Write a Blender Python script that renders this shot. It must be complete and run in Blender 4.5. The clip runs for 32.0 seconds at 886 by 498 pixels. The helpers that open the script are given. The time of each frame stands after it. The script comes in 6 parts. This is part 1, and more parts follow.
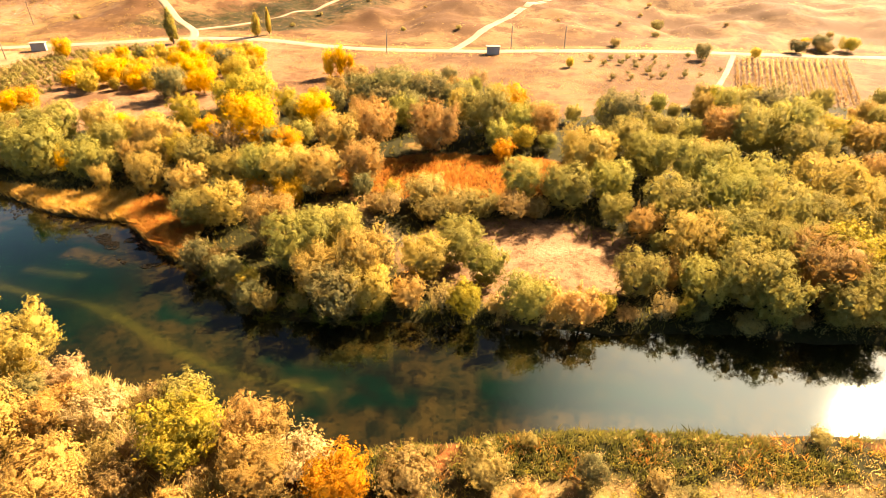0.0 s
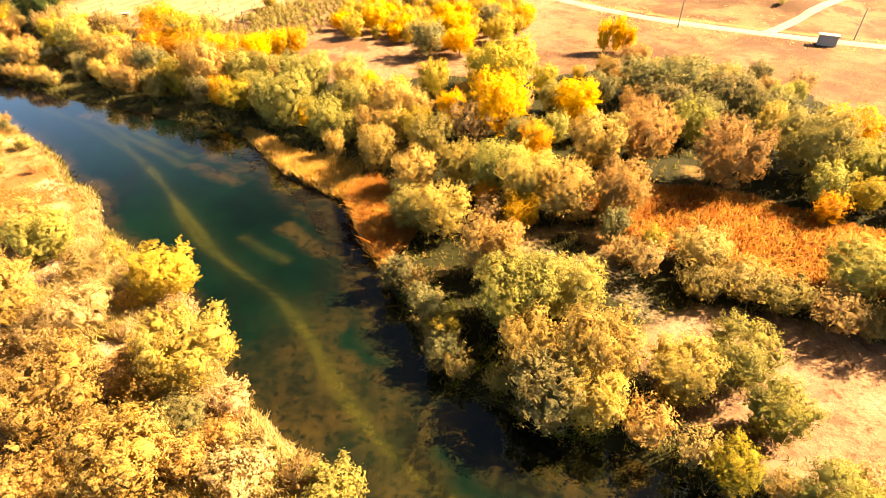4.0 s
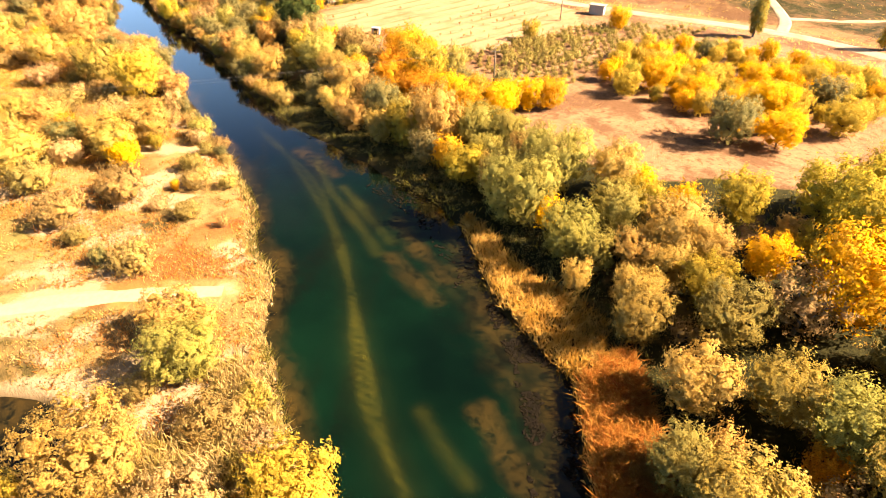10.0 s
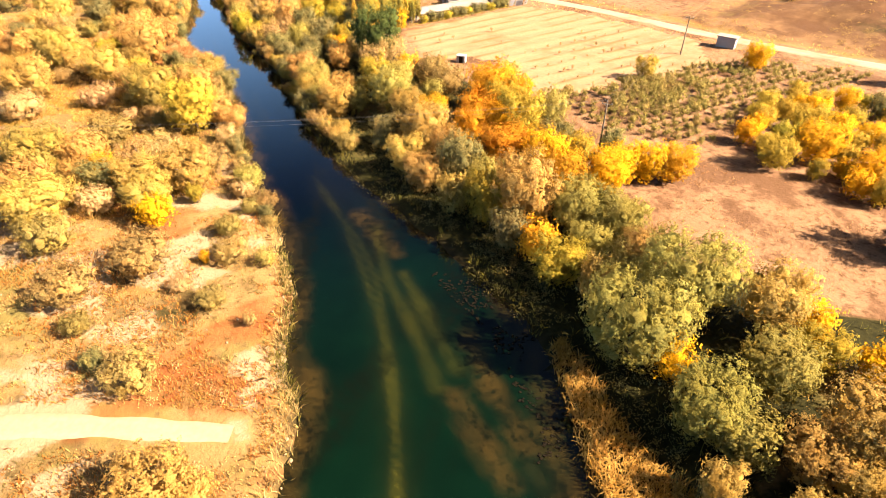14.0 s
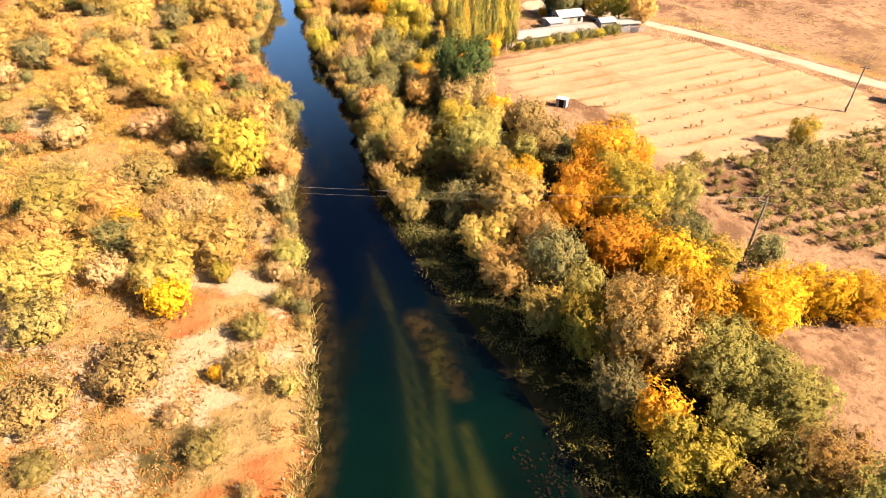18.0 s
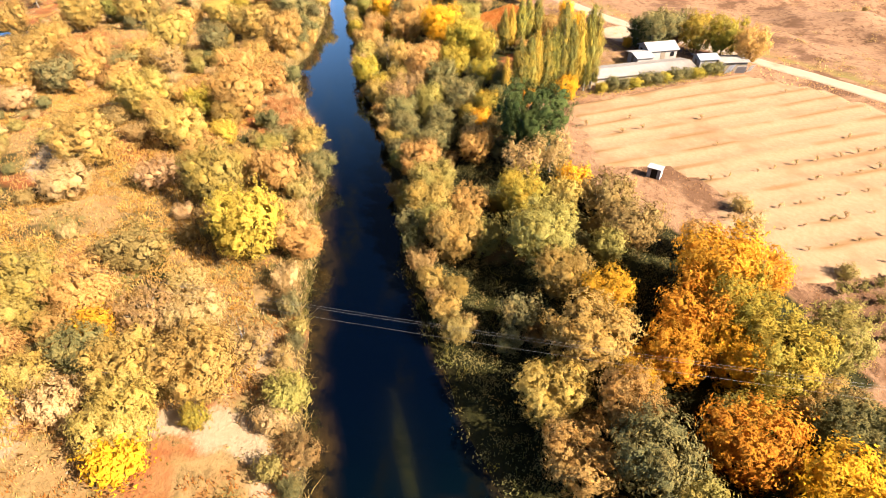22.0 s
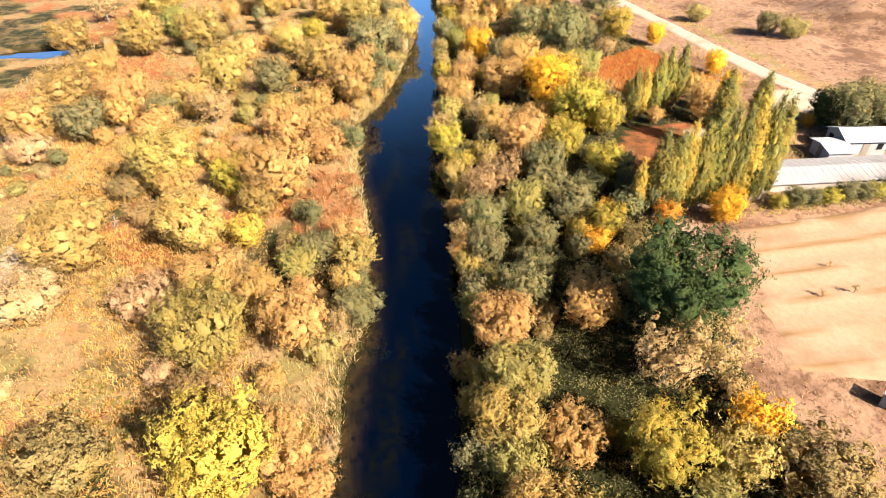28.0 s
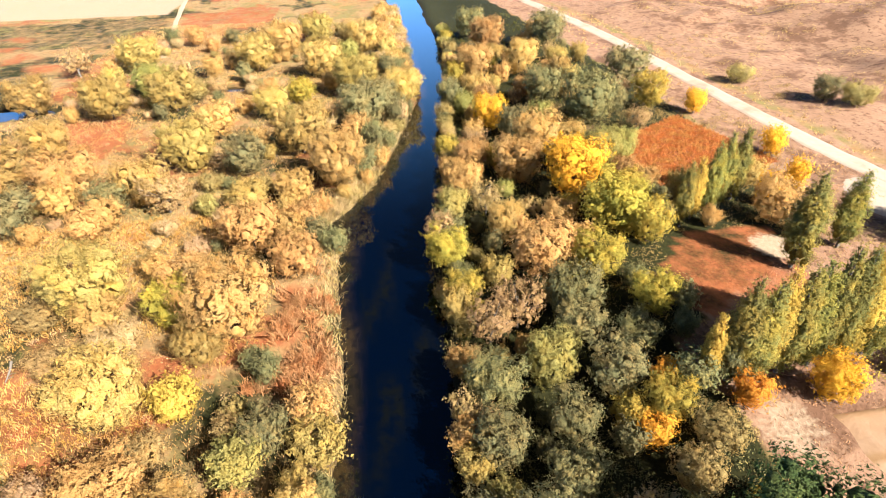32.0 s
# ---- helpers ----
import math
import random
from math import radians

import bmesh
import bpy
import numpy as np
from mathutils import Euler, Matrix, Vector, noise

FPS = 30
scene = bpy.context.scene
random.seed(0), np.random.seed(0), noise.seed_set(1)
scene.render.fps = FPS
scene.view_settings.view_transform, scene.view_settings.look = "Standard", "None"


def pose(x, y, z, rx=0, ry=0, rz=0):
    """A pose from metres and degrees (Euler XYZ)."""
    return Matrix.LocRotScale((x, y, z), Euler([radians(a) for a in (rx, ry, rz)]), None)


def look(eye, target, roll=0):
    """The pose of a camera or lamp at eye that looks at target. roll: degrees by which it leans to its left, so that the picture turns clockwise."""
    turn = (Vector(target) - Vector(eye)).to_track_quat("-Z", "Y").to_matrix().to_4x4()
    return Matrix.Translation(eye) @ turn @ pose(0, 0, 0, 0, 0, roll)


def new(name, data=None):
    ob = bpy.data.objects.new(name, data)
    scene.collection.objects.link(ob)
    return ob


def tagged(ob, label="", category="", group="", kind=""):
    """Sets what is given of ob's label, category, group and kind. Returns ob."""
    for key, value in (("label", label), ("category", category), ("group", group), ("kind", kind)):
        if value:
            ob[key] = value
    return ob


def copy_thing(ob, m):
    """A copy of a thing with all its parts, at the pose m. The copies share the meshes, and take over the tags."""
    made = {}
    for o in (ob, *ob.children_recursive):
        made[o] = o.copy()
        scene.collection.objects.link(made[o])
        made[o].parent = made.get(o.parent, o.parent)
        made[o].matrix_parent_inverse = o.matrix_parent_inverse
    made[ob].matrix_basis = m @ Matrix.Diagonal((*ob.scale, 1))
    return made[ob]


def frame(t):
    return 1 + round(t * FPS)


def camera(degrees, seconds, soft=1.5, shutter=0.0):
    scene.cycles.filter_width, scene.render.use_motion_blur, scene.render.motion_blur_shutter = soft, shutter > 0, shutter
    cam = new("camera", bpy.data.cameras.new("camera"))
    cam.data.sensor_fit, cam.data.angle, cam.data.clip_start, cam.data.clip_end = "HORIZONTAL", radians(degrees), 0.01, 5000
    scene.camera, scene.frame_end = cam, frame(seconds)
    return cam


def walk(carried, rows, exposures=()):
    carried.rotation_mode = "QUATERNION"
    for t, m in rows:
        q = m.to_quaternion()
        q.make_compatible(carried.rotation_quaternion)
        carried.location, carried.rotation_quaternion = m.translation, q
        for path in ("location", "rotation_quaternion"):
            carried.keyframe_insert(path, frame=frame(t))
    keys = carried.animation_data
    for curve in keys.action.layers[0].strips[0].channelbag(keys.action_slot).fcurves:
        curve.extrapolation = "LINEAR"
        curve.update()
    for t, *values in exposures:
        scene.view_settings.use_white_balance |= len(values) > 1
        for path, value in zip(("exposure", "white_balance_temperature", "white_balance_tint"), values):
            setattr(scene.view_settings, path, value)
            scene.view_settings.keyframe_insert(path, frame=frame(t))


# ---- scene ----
cam = camera(76.7, 32.0, soft=0.9)
METRES, EYE, TILT, LEAN, TURN = 179.2, 44.6, 0.0, 0.0, 0.0
EXPOSURES = [(0.0, 3.28, 9200, 24), (4.0, 3.55, 9300, 25), (11.0, 3.34, 7900, 27), (18.0, 2.95, 6700, 24), (25.0, 2.88, 6000, 22), (32.0, 2.9, 5350, 19)]
ROWS = [
    (0.0, 0.0, 0.0, 0.0, 0.38, -32.19, -0.6),
    (0.5, -0.0026, 0.0158, -0.0002, 2.88, -32.86, -0.57),
    (1.0, -0.0057, 0.0315, -0.0007, 5.42, -33.46, -0.51),
    (1.5, -0.0096, 0.047, -0.001, 8.22, -34.08, -0.47),
    (2.0, -0.0141, 0.0622, -0.0016, 11.52, -34.68, -0.41),
    (2.5, -0.0195, 0.0772, -0.0018, 15.13, -35.32, -0.35),
    (3.0, -0.0259, 0.0918, -0.002, 18.72, -35.98, -0.29),
    (3.5, -0.033, 0.1061, -0.0025, 22.33, -36.61, -0.22),
    (4.0, -0.0415, 0.1197, -0.0025, 25.95, -37.25, -0.2),
    (4.5, -0.0503, 0.1329, -0.0027, 29.51, -37.5, -0.15),
    (6.5, -0.0931, 0.1808, -0.0033, 40.02, -37.35, -0.09),
    (7.0, -0.1038, 0.1911, -0.0035, 41.53, -37.32, -0.08),
    (7.5, -0.1156, 0.202, -0.0037, 43.14, -37.32, -0.04),
    (8.0, -0.1276, 0.2123, -0.004, 44.73, -37.29, -0.01),
    (8.5, -0.1397, 0.2224, -0.0047, 46.41, -37.26, 0.03),
    (9.0, -0.1518, 0.2322, -0.0051, 48.37, -37.26, 0.08),
    (9.5, -0.1643, 0.2414, -0.0055, 49.49, -37.23, 0.11),
    (10.0, -0.1768, 0.2508, -0.006, 49.67, -37.2, 0.13),
    (10.5, -0.1893, 0.26, -0.0061, 50.11, -37.27, 0.15),
    (11.0, -0.2017, 0.2695, -0.0061, 51.6, -37.34, 0.21),
    (11.5, -0.2144, 0.2783, -0.0061, 53.14, -37.38, 0.25),
    (12.0, -0.2275, 0.2868, -0.0061, 54.07, -37.37, 0.28),
    (12.5, -0.2404, 0.2957, -0.006, 54.98, -37.38, 0.32),
    (13.0, -0.2536, 0.3041, -0.0062, 56.02, -37.35, 0.32),
    (13.5, -0.2667, 0.3123, -0.0068, 57.31, -37.31, 0.38),
    (14.0, -0.2798, 0.3205, -0.0071, 58.15, -37.3, 0.41),
    (14.5, -0.2933, 0.3281, -0.0076, 58.76, -37.28, 0.4),
    (16.5, -0.3481, 0.3576, -0.0084, 63.66, -37.35, 0.56),
    (17.0, -0.3621, 0.3644, -0.0086, 64.69, -37.34, 0.57),
    (17.5, -0.3764, 0.3708, -0.0087, 65.91, -37.35, 0.59),
    (18.0, -0.3907, 0.377, -0.0086, 67.17, -37.37, 0.62),
    (18.5, -0.405, 0.3829, -0.0091, 67.99, -37.32, 0.63),
    (19.0, -0.4194, 0.3889, -0.0093, 68.8, -37.34, 0.66),
    (19.5, -0.4339, 0.3945, -0.0095, 69.57, -37.33, 0.67),
    (20.0, -0.4483, 0.4001, -0.0097, 70.31, -37.32, 0.73),
    (20.5, -0.4629, 0.4054, -0.0099, 70.74, -37.32, 0.75),
    (21.0, -0.4775, 0.4108, -0.0099, 71.18, -37.35, 0.78),
    (21.5, -0.492, 0.4161, -0.0102, 72.15, -37.35, 0.81),
    (22.0, -0.5066, 0.421, -0.0108, 73.42, -37.26, 0.82),
    (22.5, -0.5213, 0.4255, -0.0108, 74.51, -37.27, 0.84),
    (23.0, -0.536, 0.4299, -0.011, 75.57, -37.27, 0.88),
    (23.5, -0.5509, 0.434, -0.0111, 76.67, -37.27, 0.88),
    (24.0, -0.5658, 0.4378, -0.0114, 77.96, -37.26, 0.9),
    (24.5, -0.5807, 0.4415, -0.0115, 79.3, -37.23, 0.93),
    (25.0, -0.5958, 0.4446, -0.0118, 80.47, -37.18, 0.96),
    (25.5, -0.611, 0.4475, -0.0118, 81.59, -37.2, 0.97),
    (27.5, -0.6717, 0.4586, -0.0125, 82.69, -37.22, 1.08),
    (28.0, -0.6869, 0.4612, -0.0126, 83.12, -37.21, 1.08),
    (28.5, -0.7023, 0.4638, -0.0129, 83.55, -37.19, 1.11),
    (29.0, -0.7176, 0.466, -0.0129, 83.91, -37.19, 1.12),
    (29.5, -0.733, 0.4686, -0.0131, 84.2, -37.21, 1.17),
    (30.0, -0.7486, 0.4712, -0.0131, 84.25, -37.28, 1.21),
    (30.5, -0.764, 0.4736, -0.0132, 84.21, -37.21, 1.2),
    (31.0, -0.7793, 0.4758, -0.0129, 84.13, -36.61, 1.19),
    (31.5, -0.7947, 0.4786, -0.0132, 84.09, -35.53, 1.23),
    (32.0, -0.8102, 0.4809, -0.0136, 84.06, -34.34, 1.22),
]
walk(cam, [(t, pose(0, 0, EYE, TILT, LEAN, TURN) @ pose(METRES * x, METRES * y, METRES * z, 90 + pitch, roll, yaw)) for t, x, y, z, yaw, pitch, roll in ROWS], EXPOSURES)

# ---- world, sun ----
SUN_AZ, SUN_EL = radians(47), radians(37)
sun = new("sun", bpy.data.lights.new("sun", "SUN"))
sun.data.energy, sun.data.angle, sun.data.color = 5.0, radians(0.53), (1.0, 0.85, 0.6)
sun_from = Vector((math.sin(SUN_AZ) * math.cos(SUN_EL), math.cos(SUN_AZ) * math.cos(SUN_EL), math.sin(SUN_EL)))
sun.matrix_world = look(sun_from * 300, (0, 0, 0))
world = bpy.data.worlds.new("sky")
scene.world = world
world.use_nodes = True
wn, wl = world.node_tree.nodes, world.node_tree.links
sky = wn.new("ShaderNodeTexSky")
sky.sky_type, sky.sun_disc, sky.sun_elevation, sky.sun_rotation = "NISHITA", False, SUN_EL, SUN_AZ
sky.air_density, sky.dust_density, sky.ozone_density = 1.0, 1.5, 2.0
coord, cloud = wn.new("ShaderNodeTexCoord"), wn.new("ShaderNodeTexNoise")
cloud.inputs["Scale"].default_value, cloud.inputs["Detail"].default_value, cloud.inputs["Roughness"].default_value = 2.6, 6.0, 0.55
cramp = wn.new("ShaderNodeValToRGB")
cramp.color_ramp.elements[0].position, cramp.color_ramp.elements[1].position = 0.56, 0.9
cmix = wn.new("ShaderNodeMix")
cmix.data_type = "RGBA"
cmix.inputs[7].default_value = (7.0, 7.2, 7.6, 1)
wl.new(coord.outputs["Generated"], cloud.inputs["Vector"])
wl.new(cloud.outputs["Fac"], cramp.inputs["Fac"])
wl.new(cramp.outputs["Color"], cmix.inputs[0])
wl.new(sky.outputs["Color"], cmix.inputs[6])
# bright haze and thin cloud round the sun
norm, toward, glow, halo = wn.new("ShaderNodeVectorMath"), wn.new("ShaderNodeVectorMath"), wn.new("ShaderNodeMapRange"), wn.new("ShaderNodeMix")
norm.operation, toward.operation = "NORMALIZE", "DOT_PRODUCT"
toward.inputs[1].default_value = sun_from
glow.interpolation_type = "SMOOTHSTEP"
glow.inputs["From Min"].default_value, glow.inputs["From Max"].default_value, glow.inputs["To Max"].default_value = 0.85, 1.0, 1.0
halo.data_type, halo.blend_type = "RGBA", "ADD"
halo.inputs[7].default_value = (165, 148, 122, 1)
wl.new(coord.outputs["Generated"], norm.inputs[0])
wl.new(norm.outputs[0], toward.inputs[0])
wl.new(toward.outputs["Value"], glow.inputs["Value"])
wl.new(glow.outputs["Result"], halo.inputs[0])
# pale blue haze all round the horizon
split, low, haze = wn.new("ShaderNodeSeparateXYZ"), wn.new("ShaderNodeMapRange"), wn.new("ShaderNodeMix")
low.interpolation_type = "SMOOTHSTEP"
low.inputs["From Min"].default_value, low.inputs["From Max"].default_value, low.inputs["To Min"].default_value, low.inputs["To Max"].default_value = 0.04, 0.54, 1.0, 0.0
haze.data_type, haze.blend_type = "RGBA", "ADD"
haze.inputs[7].default_value = (12.5, 32.0, 58.0, 1)
wl.new(norm.outputs[0], split.inputs[0])
wl.new(split.outputs["Z"], low.inputs["Value"])
wl.new(low.outputs["Result"], haze.inputs[0])
wl.new(cmix.outputs[2], haze.inputs[6])
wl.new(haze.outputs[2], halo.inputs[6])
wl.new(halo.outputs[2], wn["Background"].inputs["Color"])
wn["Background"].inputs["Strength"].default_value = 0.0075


# ---- small tools ----
def ss(a, b, v):
    t = np.clip((v - a) / (b - a), 0, 1)
    return t * t * (3 - 2 * t)


def vnoise(x, y, size, seed=0):
    """Smooth value noise, 0 to 1."""
    x, y = np.asarray(x, float) / size, np.asarray(y, float) / size
    i, j = np.floor(x).astype(np.int64), np.floor(y).astype(np.int64)
    u, v = x - i, y - j
    u, v = u * u * (3 - 2 * u), v * v * (3 - 2 * v)

    def grain(a, b):
        n = (a * 374761393 + b * 668265263 + seed * 974634777) & 0x7FFFFFFF
        n = ((n ^ (n >> 13)) * 1274126177) & 0x7FFFFFFF
        return ((n ^ (n >> 16)) & 0xFFFF) / 65535.0

    top = grain(i, j) * (1 - u) + grain(i + 1, j) * u
    low = grain(i, j + 1) * (1 - u) + grain(i + 1, j + 1) * u
    return top * (1 - v) + low * v


def fbm(x, y, size, seed=0):
    return 0.55 * vnoise(x, y, size, seed) + 0.3 * vnoise(x, y, size / 2.3, seed + 1) + 0.15 * vnoise(x, y, size / 5.1, seed + 2)


def inside(x, y, poly):
    x, y = np.asarray(x, float), np.asarray(y, float)
    hit = np.zeros(x.shape, bool)
    for (ax, ay), (bx, by) in zip(poly, poly[1:] + poly[:1]):
        if ay != by:
            hit ^= ((ay > y) != (by > y)) & (x < (bx - ax) * (y - ay) / (by - ay) + ax)
    return hit


def near_line(x, y, line):
    x, y = np.asarray(x, float), np.asarray(y, float)
    best = np.full(x.shape, 1e9)
    for (ax, ay), (bx, by) in zip(line, line[1:]):
        dx, dy = bx - ax, by - ay
        t = np.clip(((x - ax) * dx + (y - ay) * dy) / (dx * dx + dy * dy), 0, 1)
        best = np.minimum(best, np.hypot(x - ax - t * dx, y - ay - t * dy))
    return best


def ellipse(x, y, cx, cy, rx, ry):
    return np.hypot((np.asarray(x) - cx) / rx, (np.asarray(y) - cy) / ry)


def along(line, step):
    """Points every step metres along a smoothed line."""
    pts = np.array(line, float)
    for _ in range(2):
        q = np.empty((2 * len(pts), 2))
        q[0], q[-1] = pts[0], pts[-1]
        q[1:-1:2], q[2:-1:2] = pts[:-1] * 0.75 + pts[1:] * 0.25, pts[:-1] * 0.25 + pts[1:] * 0.75
        pts = q
    run = np.concatenate([[0], np.cumsum(np.hypot(*np.diff(pts, axis=0).T))])
    s = np.arange(0, run[-1], step)
    return np.stack([np.interp(s, run, pts[:, 0]), np.interp(s, run, pts[:, 1])], 1)


# ---- the plan ----
NORTH_BANK = [(-420, 96), (-370, 99.3), (-322, 101), (-282, 101), (-259, 96.5), (-244, 95), (-230, 94), (-213, 91.5), (-203, 90.3), (-184, 90.6), (-171, 89.8), (-157, 87.7), (-147, 86.2), (-133, 85), (-123, 85.3), (-111, 86.2), (-100, 87.5), (-90, 88.2), (-84, 88.4), (-77, 86.7), (-70, 83.2), (-64.8, 80.3), (-57.8, 78.7), (-50.6, 77.4), (-45.3, 72.4), (-41.3, 68.7), (-36.5, 65.2), (-29, 60.5), (-23, 54.5), (-15, 53.6), (0, 53.8), (11, 53), (19, 52.1), (29, 52.6), (48, 50.8), (80, 47), (200, 40)]
SOUTH_BANK = [(-420, 84), (-367, 88.7), (-339, 91), (-299, 92), (-265, 92.2), (-250, 88.6), (-235, 84.8), (-225, 81.7), (-217, 77.5), (-213, 74.3), (-209, 78), (-196, 78.3), (-183, 79.7), (-174, 78.8), (-166, 79), (-160, 76.6), (-151, 76), (-139, 73.4), (-125, 71.9), (-112, 70.6), (-100, 67.8), (-91, 63.6), (-86, 63.1), (-82, 61.6), (-76.5, 57.6), (-70.6, 56), (-62, 53.2), (-54, 50.7), (-51, 49.6), (-40.6, 44), (-33.4, 41.8), (-27, 40.2), (-20, 37.6), (-15, 35.8), (-9.5, 34.3), (-4.3, 35.1), (7, 36.8), (12, 37.4), (23, 37), (44, 37), (80, 35), (200, 28)]
ROAD = [(-470, 105), (-400, 122), (-344, 136), (-303, 144.6), (-263, 149.6), (-236, 152.8), (-216, 155.5), (-199, 161), (-182, 167.5), (-162, 174.5), (-133, 179.8), (-110, 187), (-85, 196.5), (-60, 195.7), (-41.5, 187), (-19, 182), (14.5, 182.2), (47, 185), (78, 185), (100, 182.2), (137, 180), (260, 174)]
LANE_HILL = [(-85, 197), (-88, 207), (-100, 222), (-124, 250), (-170, 290)]
LANE_VALLEY = [(-88, 208), (-72, 222), (-58, 246), (-40, 275), (0, 330)]
LANE_EAST = [(2, 183), (12, 203), (24, 228), (42, 262), (70, 310)]
LANE_FIELD = [(90, 181), (78, 158), (66, 138), (60, 130)]
TRACK_SOUTH = [(-110, 12), (-101, 28), (-96.5, 40), (-91, 48), (-84.8, 57)]
BELT_TOP = [(-420, 112), (-330, 126), (-270, 136), (-240, 140), (-200, 140), (-183, 112), (-176, 113), (-160, 114), (-150, 112), (-136, 117), (-123, 121),
            (-110, 119), (-100, 114), (-90, 110), (-82, 106), (-64, 112), (-58, 121), (-40, 128), (-20, 148), (10, 144), (26, 120), (45, 126), (60, 131), (75, 136), (120, 122), (200, 112)]
PLOUGHED = [(-172.6, 121.6), (-176.3, 159.5), (-164, 168.5), (-131, 175.5), (-117, 163), (-122.6, 124.5), (-134, 122), (-140, 127), (-149, 126), (-152, 116)]
ORCHARD = [(-120.5, 122), (-121.5, 138), (-117, 172), (-97, 184), (-97.7, 154), (-96, 133), (-104, 124)]
RED_FIELD = [(-227, 119.5), (-239, 138), (-219, 145), (-206, 126)]
CLEARING = [(-192, 112.5), (-201, 121), (-202, 133), (-188, 131), (-184.5, 118)]
BROWN_FIELD = [(-92, 112), (-93, 131), (-64, 131), (-51, 148), (-50, 170), (-30, 178), (60, 180), (42, 152), (60, 134), (27, 119), (10, 144), (-20, 149), (-40, 129), (-58, 121), (-64, 113), (-82, 107)]
VINEYARD = [(84, 176), (134, 175), (112, 126), (90, 124), (68, 132)]
CROP_FIELD = [(-314, 23), (-362, 12.5), (-357, -43), (-352, -80), (-300, -70), (-319, -23), (-323, -2)]
PALE_FIELD = [(-368, 9), (-366, -46), (-372, -120), (-520, -120), (-520, 10)]
ORANGE_FIELD = [(-364, 16), (-372, 50), (-343, 50), (-318, 27)]
LANE_CROP = [(-306, 26), (-316, 24.5), (-364, 14), (-420, 4)]
STREAK = [(-125, 80), (-110, 79), (-100, 77.4), (-88.5, 73.8), (-79, 70), (-68, 64.2), (-61.5, 60.9), (-53.7, 58.4), (-47, 57.3), (-39, 53.6), (-31.5, 48.4), (-23.7, 44.6), (-10, 42)]
TRAILS = [[(-97.9, 78.4), (-88, 77.2), (-80, 75)], [(-97, 80.5), (-85.5, 78.6), (-79.5, 77.6)], [(-107.5, 82), (-97, 78.2), (-86, 76.6)], [(-57.5, 64.3), (-53.5, 63.4), (-49, 62.8)]]
PONDS = [(-78.5, 30, 8, 7.5), (-278, 50, 2.6, 3.4), (-269, 3, 4, 11), (-222, 63.5, 2.0, 5.0)]


def curve_y(line, x):
    a = np.array(line, float)
    return np.interp(x, a[:, 0], a[:, 1])


def height(x, y):
    """The ground's height above the river."""
    x, y = np.asarray(x, float), np.asarray(y, float)
    yn, ys, yr = curve_y(NORTH_BANK, x), curve_y(SOUTH_BANK, x), curve_y(ROAD, x)
    wob = 1.6 * (fbm(x, y, 5, 3) - 0.5)
    dn, ds = y - yn + wob, ys - y + wob
    n = -1.2 + 2.0 * ss(-2.5, 1.5, dn) + 2.7 * ss(yn + 5, np.maximum(yn + 26, 108), y)
    s = -1.2 + 2.1 * ss(-2.5, 2.0, ds)
    h = np.where(y > (yn + ys) / 2, n, s)
    land = ss(1.0, 5.0, np.maximum(dn, ds))
    fieldy = ss(102, 115, y)
    h = h + land * (1 - 0.85 * fieldy) * 0.9 * (fbm(x, y, 9, 11) - 0.5)
    up = np.clip(y - yr - 6, 0, None)
    h = h + 0.075 * np.minimum(up, 900) + ss(0, 60, up) * (3.0 * np.sin(x * 0.045 + 0.6) * np.sin(y * 0.03 + 1) + 1.6 * np.sin(x * 0.11 - y * 0.05))
    h = h + ss(3, 30, up) * 6.0 * (np.abs(fbm(x, y, 34, 21) - 0.5) * 2 - 0.35)
    for cx, cy, rx, ry in PONDS:
        e = ellipse(x, y, cx, cy, rx, ry) + 0.35 * (fbm(x, y, 4, 31) - 0.5)
        h = np.where(e < 1.35, h + (-1.0 - h) * (1 - ss(0.8, 1.35, e)), h)
    return h


def ground_z(x, y):
    return float(height(np.array([x]), np.array([y]))[0])


# ---- materials ----
TONE = 0.295  # the pale base colours below are taken down to their dry, dusty real value
LEAF_TONE = 0.96


def toned(c):
    return tuple(TONE * v for v in c)


def material(name, rough=0.9):
    m = bpy.data.materials.new(name)
    m.use_nodes = True
    b = m.node_tree.nodes["Principled BSDF"]
    b.inputs["Roughness"].default_value = rough
    b.inputs["Specular IOR Level"].default_value = 0.07
    return m, m.node_tree.nodes, m.node_tree.links, b


def mixer(N, K, fac, a, b):
    """A colour mix node's output; each of fac, a, b is a value or a socket."""
    n = N.new("ShaderNodeMix")
    n.data_type = "RGBA"
    for slot, v in ((0, fac), (6, a), (7, b)):
        if isinstance(v, bpy.types.NodeSocket):
            K.new(v, n.inputs[slot])
        elif slot == 0:
            n.inputs[0].default_value = v
        else:
            n.inputs[slot].default_value = (*v, 1)
    return n.outputs[2]


def noise_tex(N, K, scale, detail=4.0, rough=0.6, space="Object"):
    c, n = N.new("ShaderNodeTexCoord"), N.new("ShaderNodeTexNoise")
    n.inputs["Scale"].default_value, n.inputs["Detail"].default_value, n.inputs["Roughness"].default_value = scale, detail, rough
    K.new(c.outputs[space], n.inputs["Vector"])
    return n.outputs["Fac"]


def ramp(N, K, src, lo, hi):
    n = N.new("ShaderNodeMapRange")
    n.inputs["From Min"].default_value, n.inputs["From Max"].default_value = lo, hi
    K.new(src, n.inputs["Value"])
    return n.outputs["Result"]


